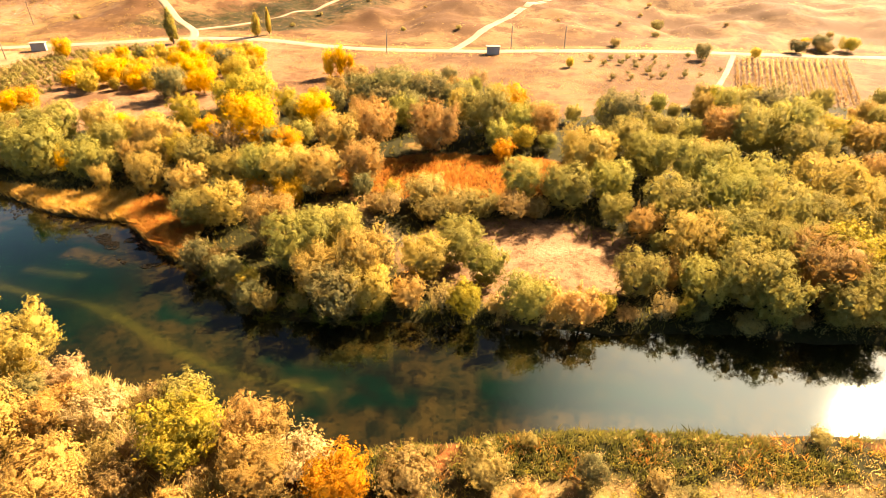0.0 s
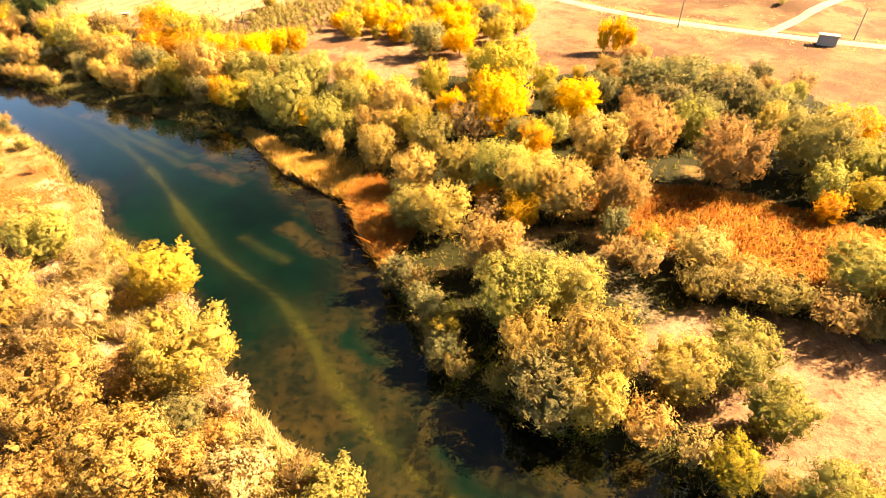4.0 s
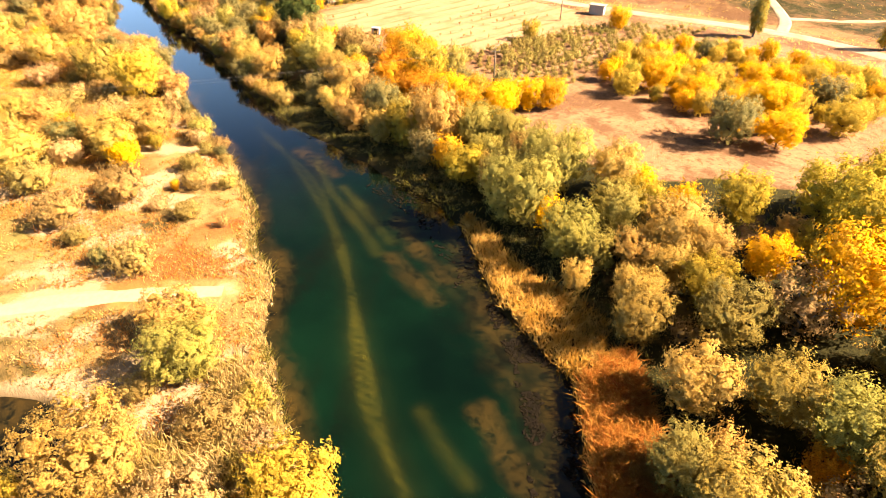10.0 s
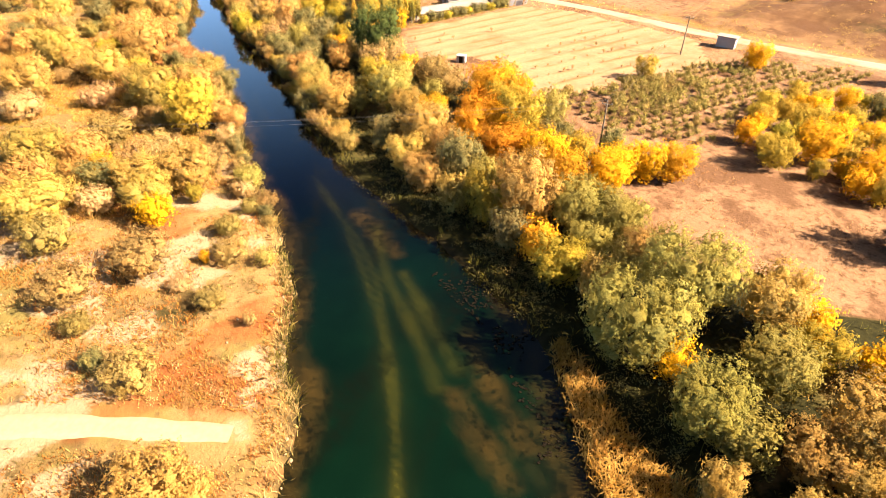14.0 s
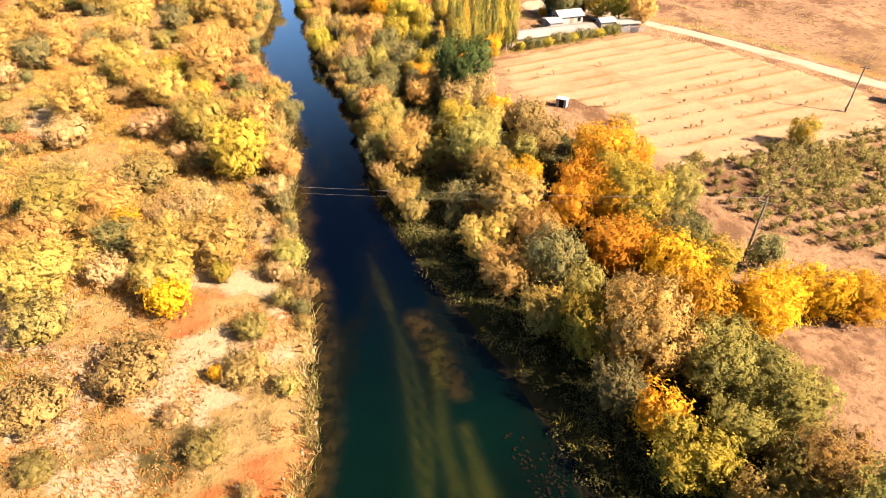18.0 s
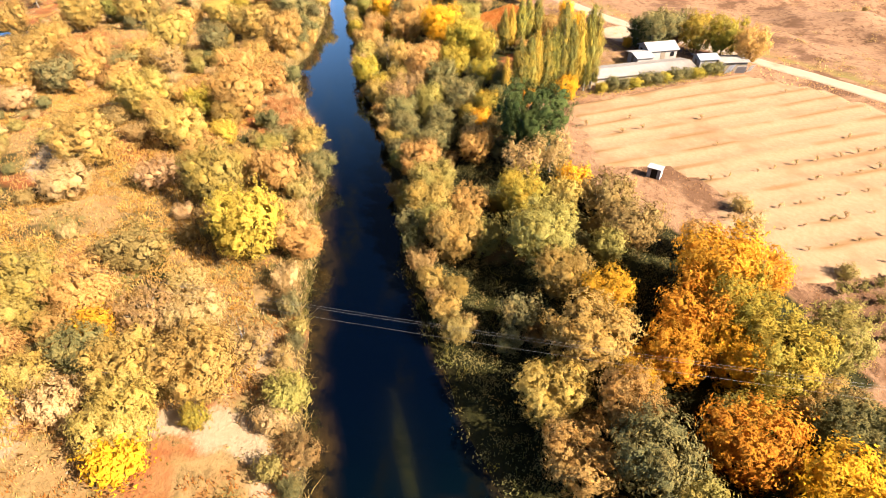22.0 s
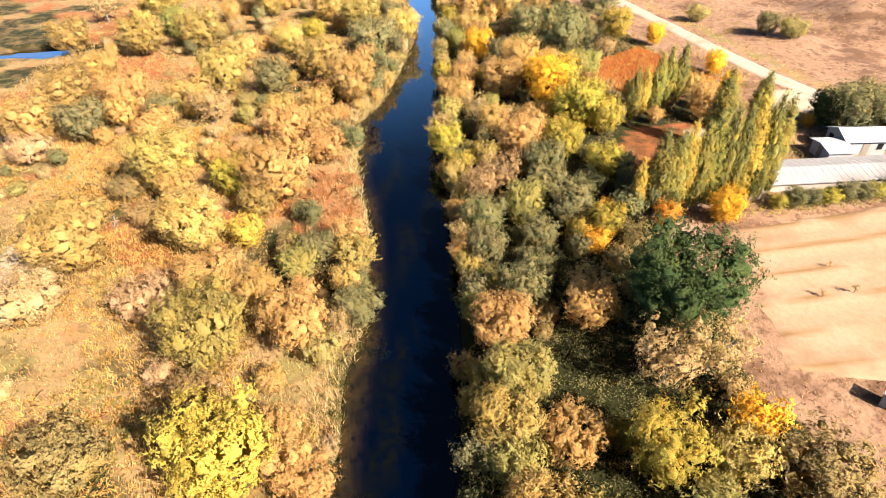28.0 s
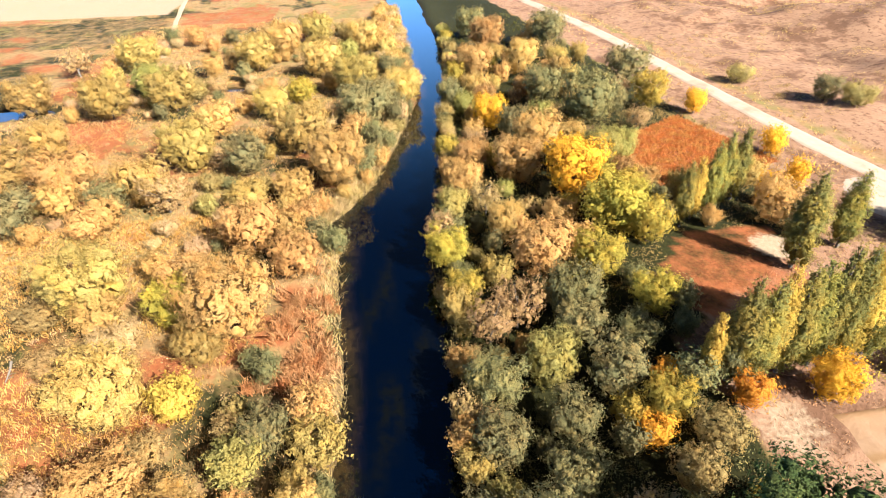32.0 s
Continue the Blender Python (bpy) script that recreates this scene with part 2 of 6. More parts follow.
def bump(N, K, b, src, strength, dist):
    n = N.new("ShaderNodeBump")
    n.inputs["Strength"].default_value, n.inputs["Distance"].default_value = strength, dist
    K.new(src, n.inputs["Height"])
    K.new(n.outputs["Normal"], b.inputs["Normal"])


def surface(name, a, b_col, scale=1.0, rough=0.9, relief=0.4, dist=0.05, big=None, metal=0.0):
    """A weathered surface: two colours mixed by fine grain, a third laid over in large stains."""
    m, N, K, b = material(name, rough)
    grain = noise_tex(N, K, scale, 6, 0.65)
    col = mixer(N, K, ramp(N, K, grain, 0.3, 0.7), toned(a), toned(b_col))
    if big:
        col = mixer(N, K, ramp(N, K, noise_tex(N, K, scale * 0.13, 4), 0.5, 0.68), col, toned(big))
    K.new(col, b.inputs["Base Color"])
    b.inputs["Metallic"].default_value = metal
    bump(N, K, b, grain, relief, dist)
    return m


def leaf_material(name, a, b_col, c, glow=0.42, spread=0.5):
    """Foliage: colour by leaf, by tree and by patch, part of the light passing through."""
    m, N, K, b = material(name, 0.75)
    geo, info = N.new("ShaderNodeNewGeometry"), N.new("ShaderNodeObjectInfo")
    col = mixer(N, K, geo.outputs["Random Per Island"], a, b_col)
    patch = ramp(N, K, noise_tex(N, K, 0.55, 3), 0.42, 0.66)
    col = mixer(N, K, patch, col, c)
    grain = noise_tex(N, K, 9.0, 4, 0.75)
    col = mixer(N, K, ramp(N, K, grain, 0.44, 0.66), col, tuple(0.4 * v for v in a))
    bump(N, K, b, grain, 1.0, 0.2)
    shift = N.new("ShaderNodeHueSaturation")
    K.new(col, shift.inputs["Color"])
    hue = N.new("ShaderNodeMapRange")
    hue.inputs["To Min"].default_value, hue.inputs["To Max"].default_value = 0.5 - 0.028 * spread, 0.5 + 0.02 * spread
    K.new(info.outputs["Random"], hue.inputs["Value"])
    K.new(hue.outputs["Result"], shift.inputs["Hue"])
    val = N.new("ShaderNodeMapRange")
    val.inputs["To Min"].default_value, val.inputs["To Max"].default_value = LEAF_TONE * (1.0 - 0.26 * spread), LEAF_TONE * (1.0 + 0.26 * spread)
    twist = N.new("ShaderNodeMath")
    twist.operation = "MULTIPLY"
    twist.inputs[1].default_value = 7.31
    frac = N.new("ShaderNodeMath")
    frac.operation = "FRACT"
    K.new(info.outputs["Random"], twist.inputs[0])
    K.new(twist.outputs[0], frac.inputs[0])
    K.new(frac.outputs[0], val.inputs["Value"])
    K.new(val.outputs["Result"], shift.inputs["Value"])
    K.new(shift.outputs["Color"], b.inputs["Base Color"])
    tr, mx = N.new("ShaderNodeBsdfTranslucent"), N.new("ShaderNodeMixShader")
    K.new(shift.outputs["Color"], tr.inputs["Color"])
    mx.inputs[0].default_value = glow
    K.new(b.outputs[0], mx.inputs[1])
    K.new(tr.outputs[0], mx.inputs[2])
    K.new(mx.outputs[0], N["Material Output"].inputs["Surface"])
    return m


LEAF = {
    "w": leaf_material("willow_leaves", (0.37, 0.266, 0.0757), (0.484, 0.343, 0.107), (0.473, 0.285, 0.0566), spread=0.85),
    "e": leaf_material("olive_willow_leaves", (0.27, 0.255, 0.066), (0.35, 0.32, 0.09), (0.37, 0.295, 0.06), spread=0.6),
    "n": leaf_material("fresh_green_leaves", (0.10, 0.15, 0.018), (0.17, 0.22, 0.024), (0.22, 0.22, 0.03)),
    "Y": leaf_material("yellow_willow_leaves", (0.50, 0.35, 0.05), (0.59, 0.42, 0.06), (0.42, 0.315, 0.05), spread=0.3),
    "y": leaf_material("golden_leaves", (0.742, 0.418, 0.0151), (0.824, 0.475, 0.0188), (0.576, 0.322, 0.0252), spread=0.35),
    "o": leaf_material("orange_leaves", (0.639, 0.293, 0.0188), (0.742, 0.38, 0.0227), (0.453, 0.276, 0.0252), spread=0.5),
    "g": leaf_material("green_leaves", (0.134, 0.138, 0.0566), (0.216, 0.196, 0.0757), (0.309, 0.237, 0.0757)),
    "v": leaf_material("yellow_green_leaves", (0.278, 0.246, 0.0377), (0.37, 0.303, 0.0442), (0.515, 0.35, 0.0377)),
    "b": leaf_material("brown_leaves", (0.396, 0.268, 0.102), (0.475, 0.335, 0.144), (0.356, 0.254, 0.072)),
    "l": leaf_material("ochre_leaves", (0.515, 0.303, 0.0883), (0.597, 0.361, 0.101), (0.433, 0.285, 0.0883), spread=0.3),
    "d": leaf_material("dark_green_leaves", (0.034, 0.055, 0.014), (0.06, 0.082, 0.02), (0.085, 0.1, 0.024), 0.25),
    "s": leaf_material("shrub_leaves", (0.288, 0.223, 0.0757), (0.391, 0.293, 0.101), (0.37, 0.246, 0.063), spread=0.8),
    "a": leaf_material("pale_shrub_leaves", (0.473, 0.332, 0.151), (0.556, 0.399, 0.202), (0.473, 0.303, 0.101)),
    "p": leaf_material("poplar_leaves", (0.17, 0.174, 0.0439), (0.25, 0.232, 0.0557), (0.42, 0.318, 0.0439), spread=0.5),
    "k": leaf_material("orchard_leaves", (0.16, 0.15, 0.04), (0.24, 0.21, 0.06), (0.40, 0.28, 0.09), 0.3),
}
BARK = surface("bark", (0.16, 0.115, 0.075), (0.25, 0.19, 0.13), 3.0)
PALE_BARK = surface("pale_bark", (0.36, 0.31, 0.25), (0.48, 0.43, 0.36), 3.0)


def ground_material():
    m, N, K, b = material("ground")
    cover = N.new("ShaderNodeAttribute")
    cover.attribute_name = "cover"
    soil = N.new("ShaderNodeAttribute")
    soil.attribute_name = "soil"
    part1, part2 = N.new("ShaderNodeSeparateColor"), N.new("ShaderNodeSeparateColor")
    K.new(cover.outputs["Color"], part1.inputs["Color"])
    K.new(soil.outputs["Color"], part2.inputs["Color"])
    fine, mid, big = noise_tex(N, K, 2.2, 8, 0.7), noise_tex(N, K, 0.35, 6, 0.65), noise_tex(N, K, 0.045, 5, 0.6)

    def masked(mask, grain, lo=0.25, width=0.35):
        """The mask's edge broken up by grain."""
        add = N.new("ShaderNodeMath")
        add.operation = "ADD"
        K.new(mask, add.inputs[0])
        K.new(grain, add.inputs[1])
        return ramp(N, K, add.outputs[0], 0.5 + lo, 0.5 + lo + width)

    dry = mixer(N, K, ramp(N, K, mid, 0.35, 0.65), (0.44, 0.275, 0.105), (0.58, 0.38, 0.165))
    dry = mixer(N, K, ramp(N, K, fine, 0.46, 0.66), dry, (0.34, 0.24, 0.09))
    dry = mixer(N, K, ramp(N, K, big, 0.52, 0.66), dry, (0.52, 0.28, 0.085))
    dry = mixer(N, K, ramp(N, K, noise_tex(N, K, 0.09, 6, 0.68), 0.5, 0.58), dry, (0.33, 0.27, 0.085))
    dry = mixer(N, K, ramp(N, K, noise_tex(N, K, 0.12, 6, 0.7), 0.56, 0.64), dry, (0.50, 0.25, 0.085))
    dry = mixer(N, K, ramp(N, K, noise_tex(N, K, 0.8, 6, 0.75), 0.52, 0.64), dry, (0.26, 0.17, 0.065))
    field = mixer(N, K, ramp(N, K, mid, 0.3, 0.7), (0.42, 0.24, 0.135), (0.54, 0.335, 0.195))
    field = mixer(N, K, ramp(N, K, noise_tex(N, K, 0.11, 6, 0.7), 0.5, 0.6), field, (0.24, 0.13, 0.07))
    field = mixer(N, K, ramp(N, K, noise_tex(N, K, 0.9, 6, 0.75), 0.5, 0.64), field, (0.20, 0.105, 0.05))
    hill = mixer(N, K, ramp(N, K, mid, 0.3, 0.7), (0.31, 0.17, 0.08), (0.45, 0.275, 0.135))
    hill = mixer(N, K, ramp(N, K, big, 0.44, 0.56), hill, (0.17, 0.085, 0.04))
    hill = mixer(N, K, ramp(N, K, noise_tex(N, K, 0.13, 6, 0.7), 0.5, 0.58), hill, (0.19, 0.095, 0.045))
    hill = mixer(N, K, ramp(N, K, fine, 0.54, 0.7), hill, (0.24, 0.14, 0.06))
    sand = mixer(N, K, ramp(N, K, fine, 0.35, 0.65), (0.52, 0.38, 0.23), (0.62, 0.48, 0.31))
    # near-black green: growth colour with the shade under the trees painted in
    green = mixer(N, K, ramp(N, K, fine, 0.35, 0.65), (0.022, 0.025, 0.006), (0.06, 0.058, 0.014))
    rust = mixer(N, K, ramp(N, K, fine, 0.35, 0.65), (0.38, 0.115, 0.04), (0.48, 0.18, 0.055))
    mud = mixer(N, K, ramp(N, K, mid, 0.35, 0.65), (0.03, 0.026, 0.011), (0.07, 0.055, 0.02))
    col = mixer(N, K, masked(part2.outputs["Red"], mid), dry, field)
    col = mixer(N, K, masked(part2.outputs["Green"], mid), col, hill)
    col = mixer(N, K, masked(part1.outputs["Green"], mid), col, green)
    col = mixer(N, K, masked(part1.outputs["Blue"], mid), col, rust)
    col = mixer(N, K, masked(part1.outputs["Red"], fine), col, sand)
    col = mixer(N, K, part2.outputs["Blue"], col, mud)
    dull = N.new("ShaderNodeHueSaturation")
    dull.inputs["Value"].default_value = TONE
    K.new(col, dull.inputs["Color"])
    K.new(dull.outputs["Color"], b.inputs["Base Color"])
    bump(N, K, b, fine, 0.9, 0.18)
    return m


def water_material():
    m, N, K, b = material("river_water", 0.035)
    a, w = N.new("ShaderNodeAttribute"), N.new("ShaderNodeAttribute")
    a.attribute_name, w.attribute_name = "bed", "weed"
    sep = N.new("ShaderNodeSeparateColor")
    K.new(a.outputs["Color"], sep.inputs["Color"])
    fine, blot = noise_tex(N, K, 0.9, 7, 0.7), noise_tex(N, K, 0.22, 7, 0.68)
    deep = mixer(N, K, ramp(N, K, noise_tex(N, K, 0.06, 3), 0.35, 0.65), (0.00018, 0.0019, 0.00085), (0.0004, 0.0052, 0.0022))
    # west reach darker and bluer: tree shade and sky reflection in the colour
    deep = mixer(N, K, sep.outputs["Blue"], (0.00006, 0.0006, 0.0026), deep)
    shoal = mixer(N, K, ramp(N, K, blot, 0.4, 0.62), (0.030, 0.0185, 0.0045), (0.006, 0.005, 0.0018))
    shoal = mixer(N, K, ramp(N, K, fine, 0.5, 0.62), shoal, (0.004, 0.0032, 0.0012))
    ridge = mixer(N, K, ramp(N, K, fine, 0.35, 0.7), (0.022, 0.022, 0.0035), (0.009, 0.012, 0.0025))
    col = mixer(N, K, sep.outputs["Red"], deep, shoal)
    col = mixer(N, K, sep.outputs["Green"], col, ridge)
    dark = N.new("ShaderNodeMath")
    dark.operation = "MULTIPLY"
    K.new(w.outputs["Fac"], dark.inputs[0])
    K.new(ramp(N, K, fine, 0.36, 0.56), dark.inputs[1])
    col = mixer(N, K, dark.outputs[0], col, (0.0016, 0.0017, 0.0006))
    K.new(col, b.inputs["Base Color"])
    b.inputs["IOR"].default_value = 1.45
    b.inputs["Specular Tint"].default_value = (0.5, 0.85, 1.0, 1)
    b.inputs["Specular IOR Level"].default_value = 0.5
    bump(N, K, b, noise_tex(N, K, 1.3, 4, 0.6), 0.05, 0.05)
    return m


GROUND, WATER = ground_material(), water_material()
ROAD_DUST = surface("road_dust", (0.58, 0.46, 0.33), (0.68, 0.56, 0.42), 1.5, big=(0.48, 0.36, 0.24))
TRACK_SAND = surface("track_sand", (0.60, 0.46, 0.29), (0.70, 0.56, 0.37), 1.8)
PLOUGH = surface("ploughed_soil", (0.50, 0.325, 0.18), (0.60, 0.41, 0.25), 1.4, relief=0.7, dist=0.1, big=(0.43, 0.27, 0.145))


def weedy_rows(m):
    """Brown weeds and stubble left along the planted rows."""
    N, K, b = m.node_tree.nodes, m.node_tree.links, m.node_tree.nodes["Principled BSDF"]
    at = N.new("ShaderNodeAttribute")
    at.attribute_name = "rows"
    sock = b.inputs["Base Color"].links[0].from_socket
    K.new(mixer(N, K, at.outputs["Fac"], sock, (0.10, 0.058, 0.022)), b.inputs["Base Color"])


weedy_rows(PLOUGH)


# ---- mesh helpers ----
def mesh_of(name, verts, faces, mat, normals=None, smooth=False):
    me = bpy.data.meshes.new(name)
    verts, faces = np.asarray(verts, np.float32), np.asarray(faces, np.int32)
    count, sides = faces.shape
    me.vertices.add(len(verts))
    me.vertices.foreach_set("co", verts.ravel())
    me.loops.add(count * sides)
    me.loops.foreach_set("vertex_index", faces.ravel())
    me.polygons.add(count)
    me.polygons.foreach_set("loop_start", np.arange(0, count * sides, sides, dtype=np.int32))
    me.update(calc_edges=True)
    for one in mat if isinstance(mat, (list, tuple)) else [mat]:
        me.materials.append(one)
    if smooth or normals is not None:
        me.polygons.foreach_set("use_smooth", np.ones(count, bool))
    if normals is not None:
        me.normals_split_custom_set_from_vertices(np.asarray(normals).tolist())
    return me


def bm_mesh(name, bm, mat):
    me = bpy.data.meshes.new(name)
    bmesh.ops.recalc_face_normals(bm, faces=bm.faces)
    bm.to_mesh(me)
    bm.free()
    me.materials.append(mat)
    return me


def part(name, data, mat, parent, label=""):
    """Links a bmesh, or a mesh, as one mesh object under a thing or a part."""
    if isinstance(data, bmesh.types.BMesh):
        data = bm_mesh(name, data, mat)
    ob = new(name, data)
    ob.parent = parent
    if label:
        tagged(ob, label)
    return ob


def paint(me, name, rgb):
    at = me.color_attributes.new(name, "FLOAT_COLOR", "POINT")
    col = np.ones((len(me.vertices), 4))
    for i, c in enumerate(rgb):
        col[:, i] = c
    at.data.foreach_set("color", col.ravel())


def grid_faces(nx, ny):
    i, j = np.meshgrid(np.arange(nx - 1), np.arange(ny - 1), indexing="ij")
    a = (i * ny + j).ravel()
    return np.stack([a, a + ny, a + ny + 1, a + 1], 1)


def box(bm, x0, x1, y0, y1, z0, z1, bevel=0.0):
    g = bmesh.ops.create_cube(bm, size=1, matrix=Matrix.Translation(((x0 + x1) / 2, (y0 + y1) / 2, (z0 + z1) / 2)) @ Matrix.Diagonal((x1 - x0, y1 - y0, z1 - z0, 1)))
    if bevel:
        edges = list({e for v in g["verts"] for e in v.link_edges})
        bmesh.ops.bevel(bm, geom=edges, offset=bevel, segments=1, affect="EDGES")


def tube(bm, pts, radii, sides=7):
    """A tapered tube through pts, closed at both ends."""
    rings = []
    for k, p in enumerate(pts):
        a, b = Vector(pts[max(k - 1, 0)]), Vector(pts[min(k + 1, len(pts) - 1)])
        q = (b - a).to_track_quat("Z", "Y")
        rings.append([bm.verts.new(Vector(p) + q @ Vector((math.cos(2 * math.pi * s / sides) * radii[k], math.sin(2 * math.pi * s / sides) * radii[k], 0))) for s in range(sides)])
    for r0, r1 in zip(rings, rings[1:]):
        for s in range(sides):
            bm.faces.new((r0[s], r0[(s + 1) % sides], r1[(s + 1) % sides], r1[s]))
    bm.faces.new(rings[0][::-1])
    bm.faces.new(rings[-1])


# ---- ground, water ----
def spaced(parts):
    out = []
    for a, b, step in parts:
        out.append(np.arange(a, b, step))
    return np.concatenate(out + [[parts[-1][1]]])


def build_ground():
    xs = spaced([(-3000, -1000, 200), (-1000, -460, 30), (-460, -330, 4), (-330, 140, 1.5), (140, 260, 4), (260, 800, 30), (800, 3000, 200)])
    ys = spaced([(-3000, -1000, 200), (-1000, -200, 40), (-200, -40, 8), (-40, 20, 3), (20, 190, 1.5), (190, 340, 3), (340, 600, 12), (600, 1200, 60), (1200, 3000, 200)])
    X, Y = [a.ravel() for a in np.meshgrid(xs, ys, indexing="ij")]
    Z = height(X, Y)
    me = mesh_of("ground", np.stack([X, Y, Z], 1), grid_faces(len(xs), len(ys)), GROUND, smooth=True)
    yn, ys_, yr = curve_y(NORTH_BANK, X), curve_y(SOUTH_BANK, X), curve_y(ROAD, X)
    north = Y > (yn + ys_) / 2
    top = curve_y(BELT_TOP, X)
    n1, n2 = fbm(X, Y, 14, 5), fbm(X, Y, 6, 8)
    # pale sand
    sand = np.where(~north & (X < -55), 0.8 * ss(0.50, 0.6, 0.5 * fbm(X, Y, 13, 41) + 0.5 * fbm(X, Y, 4, 42)) * ss(-150, -125, X), 0.0)
    sand = np.maximum(sand, (0.08 + 0.4 * ss(0.5, 0.7, fbm(X * 0.35, Y, 3, 15))) * (1 - ss(0.7, 1.15, ellipse(X, Y, 14, 66, 14, 7) + 0.5 * (n2 - 0.5))))
    sand = np.maximum(sand, 0.33 * (1 - ss(1.5, 4.0, near_line(X, Y, [(-28, 77), (-12, 76), (-7, 72), (8, 69)]) + 2 * (n2 - 0.5))))
    for cx, cy, rx, ry in ((-134, 42, 5, 4), (-184, 38, 7, 3.5), (-95, 41, 4, 6), (-172, 117, 4, 3), (-197, 131, 3, 3)):
        sand = np.maximum(sand, (0.45 if cx == -172 else 0.9) * (1 - ss(0.7, 1.2, ellipse(X, Y, cx, cy, rx, ry) + 0.6 * (n2 - 0.5))))
        # green growth by the water and under the trees, where shade is painted in
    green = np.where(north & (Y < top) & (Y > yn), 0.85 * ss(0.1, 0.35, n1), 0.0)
    green = np.maximum(green, np.where(~north & (X < -170), 0.55 * ss(0.50, 0.62, n1), 0.0))
    green = np.maximum(green, np.where(~north & (Y < ys_ - 2), 0.42 * ss(0.55, 0.68, fbm(X, Y, 7, 45)), 0.0))
    green = np.maximum(green, 0.42 * inside(X, Y, CROP_FIELD))
    green = np.maximum(green, 0.8 * (1 - ss(0.6, 1.2, ellipse(X, Y, -147, 57, 7, 3) + 0.5 * (n2 - 0.5))))
    green = np.maximum(green, 0.8 * (1 - ss(0.6, 1.2, ellipse(X, Y, -206, 66, 8, 6) + 0.5 * (n2 - 0.5))))
    green = np.maximum(green, 0.55 * (1 - ss(3, 26, np.abs(near_line(X, Y, LANE_VALLEY) - 12))) * (Y > 205))
    meadow = 1 - ss(0.75, 1.15, ellipse(X, Y, 2, 91, 22, 8.5) + 0.5 * (n2 - 0.5))
    clear = np.maximum(meadow, 1 - ss(0.8, 1.3, ellipse(X, Y, 12, 67, 18, 10)))
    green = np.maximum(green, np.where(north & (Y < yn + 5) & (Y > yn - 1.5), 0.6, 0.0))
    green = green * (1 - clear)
    green = np.maximum(green, np.where(~north & (X > -14), 0.75 * (1 - ss(3, 9, ys_ - Y)) * ss(0.3, 0.5, n2), 0.0))
    sand = np.maximum(sand, 1.0 * inside(X, Y, PALE_FIELD))
    # rust-red dry growth
    rust = np.maximum(0.85 * inside(X, Y, RED_FIELD), 0.62 * meadow)
    rust = np.maximum(rust, 0.45 * inside(X, Y, CLEARING))
    rust = np.maximum(rust, np.where(~north, 0.5 * ss(0.55, 0.7, fbm(X, Y, 12, 51)), 0.0))
    rust = np.maximum(rust, 0.42 * (1 - ss(0.5, 1.2, ellipse(X, Y, -190, 75, 12, 4) + 1.2 * (n2 - 0.5))))
    rust = np.maximum(rust, 0.5 * inside(X, Y, ORANGE_FIELD))
    rust = np.maximum(rust, 0.75 * (1 - ss(0.6, 1.2, ellipse(X, Y, -250, 28, 14, 11) + 0.5 * (n2 - 0.5))))
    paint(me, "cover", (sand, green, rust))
    field = np.where(north & ((Y > top) | inside(X, Y, CLEARING)) & (Y < yr + 4), 0.9, 0.0)
    field = np.maximum(field, 0.9 * (1 - ss(0.8, 1.3, ellipse(X, Y, 12, 67, 18, 10))))
    # east field dimmed and west hills lifted: differences of light put into colour
    hill = np.maximum(0.9 * ss(2, 10, Y - yr) * (0.1 + 0.9 * ss(-170, -110, X)), 0.6 * ss(-62, -30, X) * (field > 0.5) * (Y > 120))
    mud = 1 - ss(0.15, 0.55, Z)
    # lighter soil colour brightens the west slopes in place of light
    field = np.maximum(field, 0.75 * ss(2, 10, Y - yr) * (1 - ss(-170, -110, X)))
    paint(me, "soil", (field, hill, np.where(Y < 140, mud, 0)))
    tagged(new("ground", me), "dry sandy ground with scrub, fields and bare low hills", "ground", kind="structure")


SHOALS = [[(-78.4, 75.7), (-73.9, 75.4), (-69.1, 75.0)], [(-54.2, 68.6), (-50.0, 67.6), (-46, 66.4)], [(-84, 81.5), (-80, 80.3), (-74, 79), (-70, 78.4)], [(-112, 81.5), (-107.5, 81.5), (-101, 81.5)]]  # sandy bars under the surface


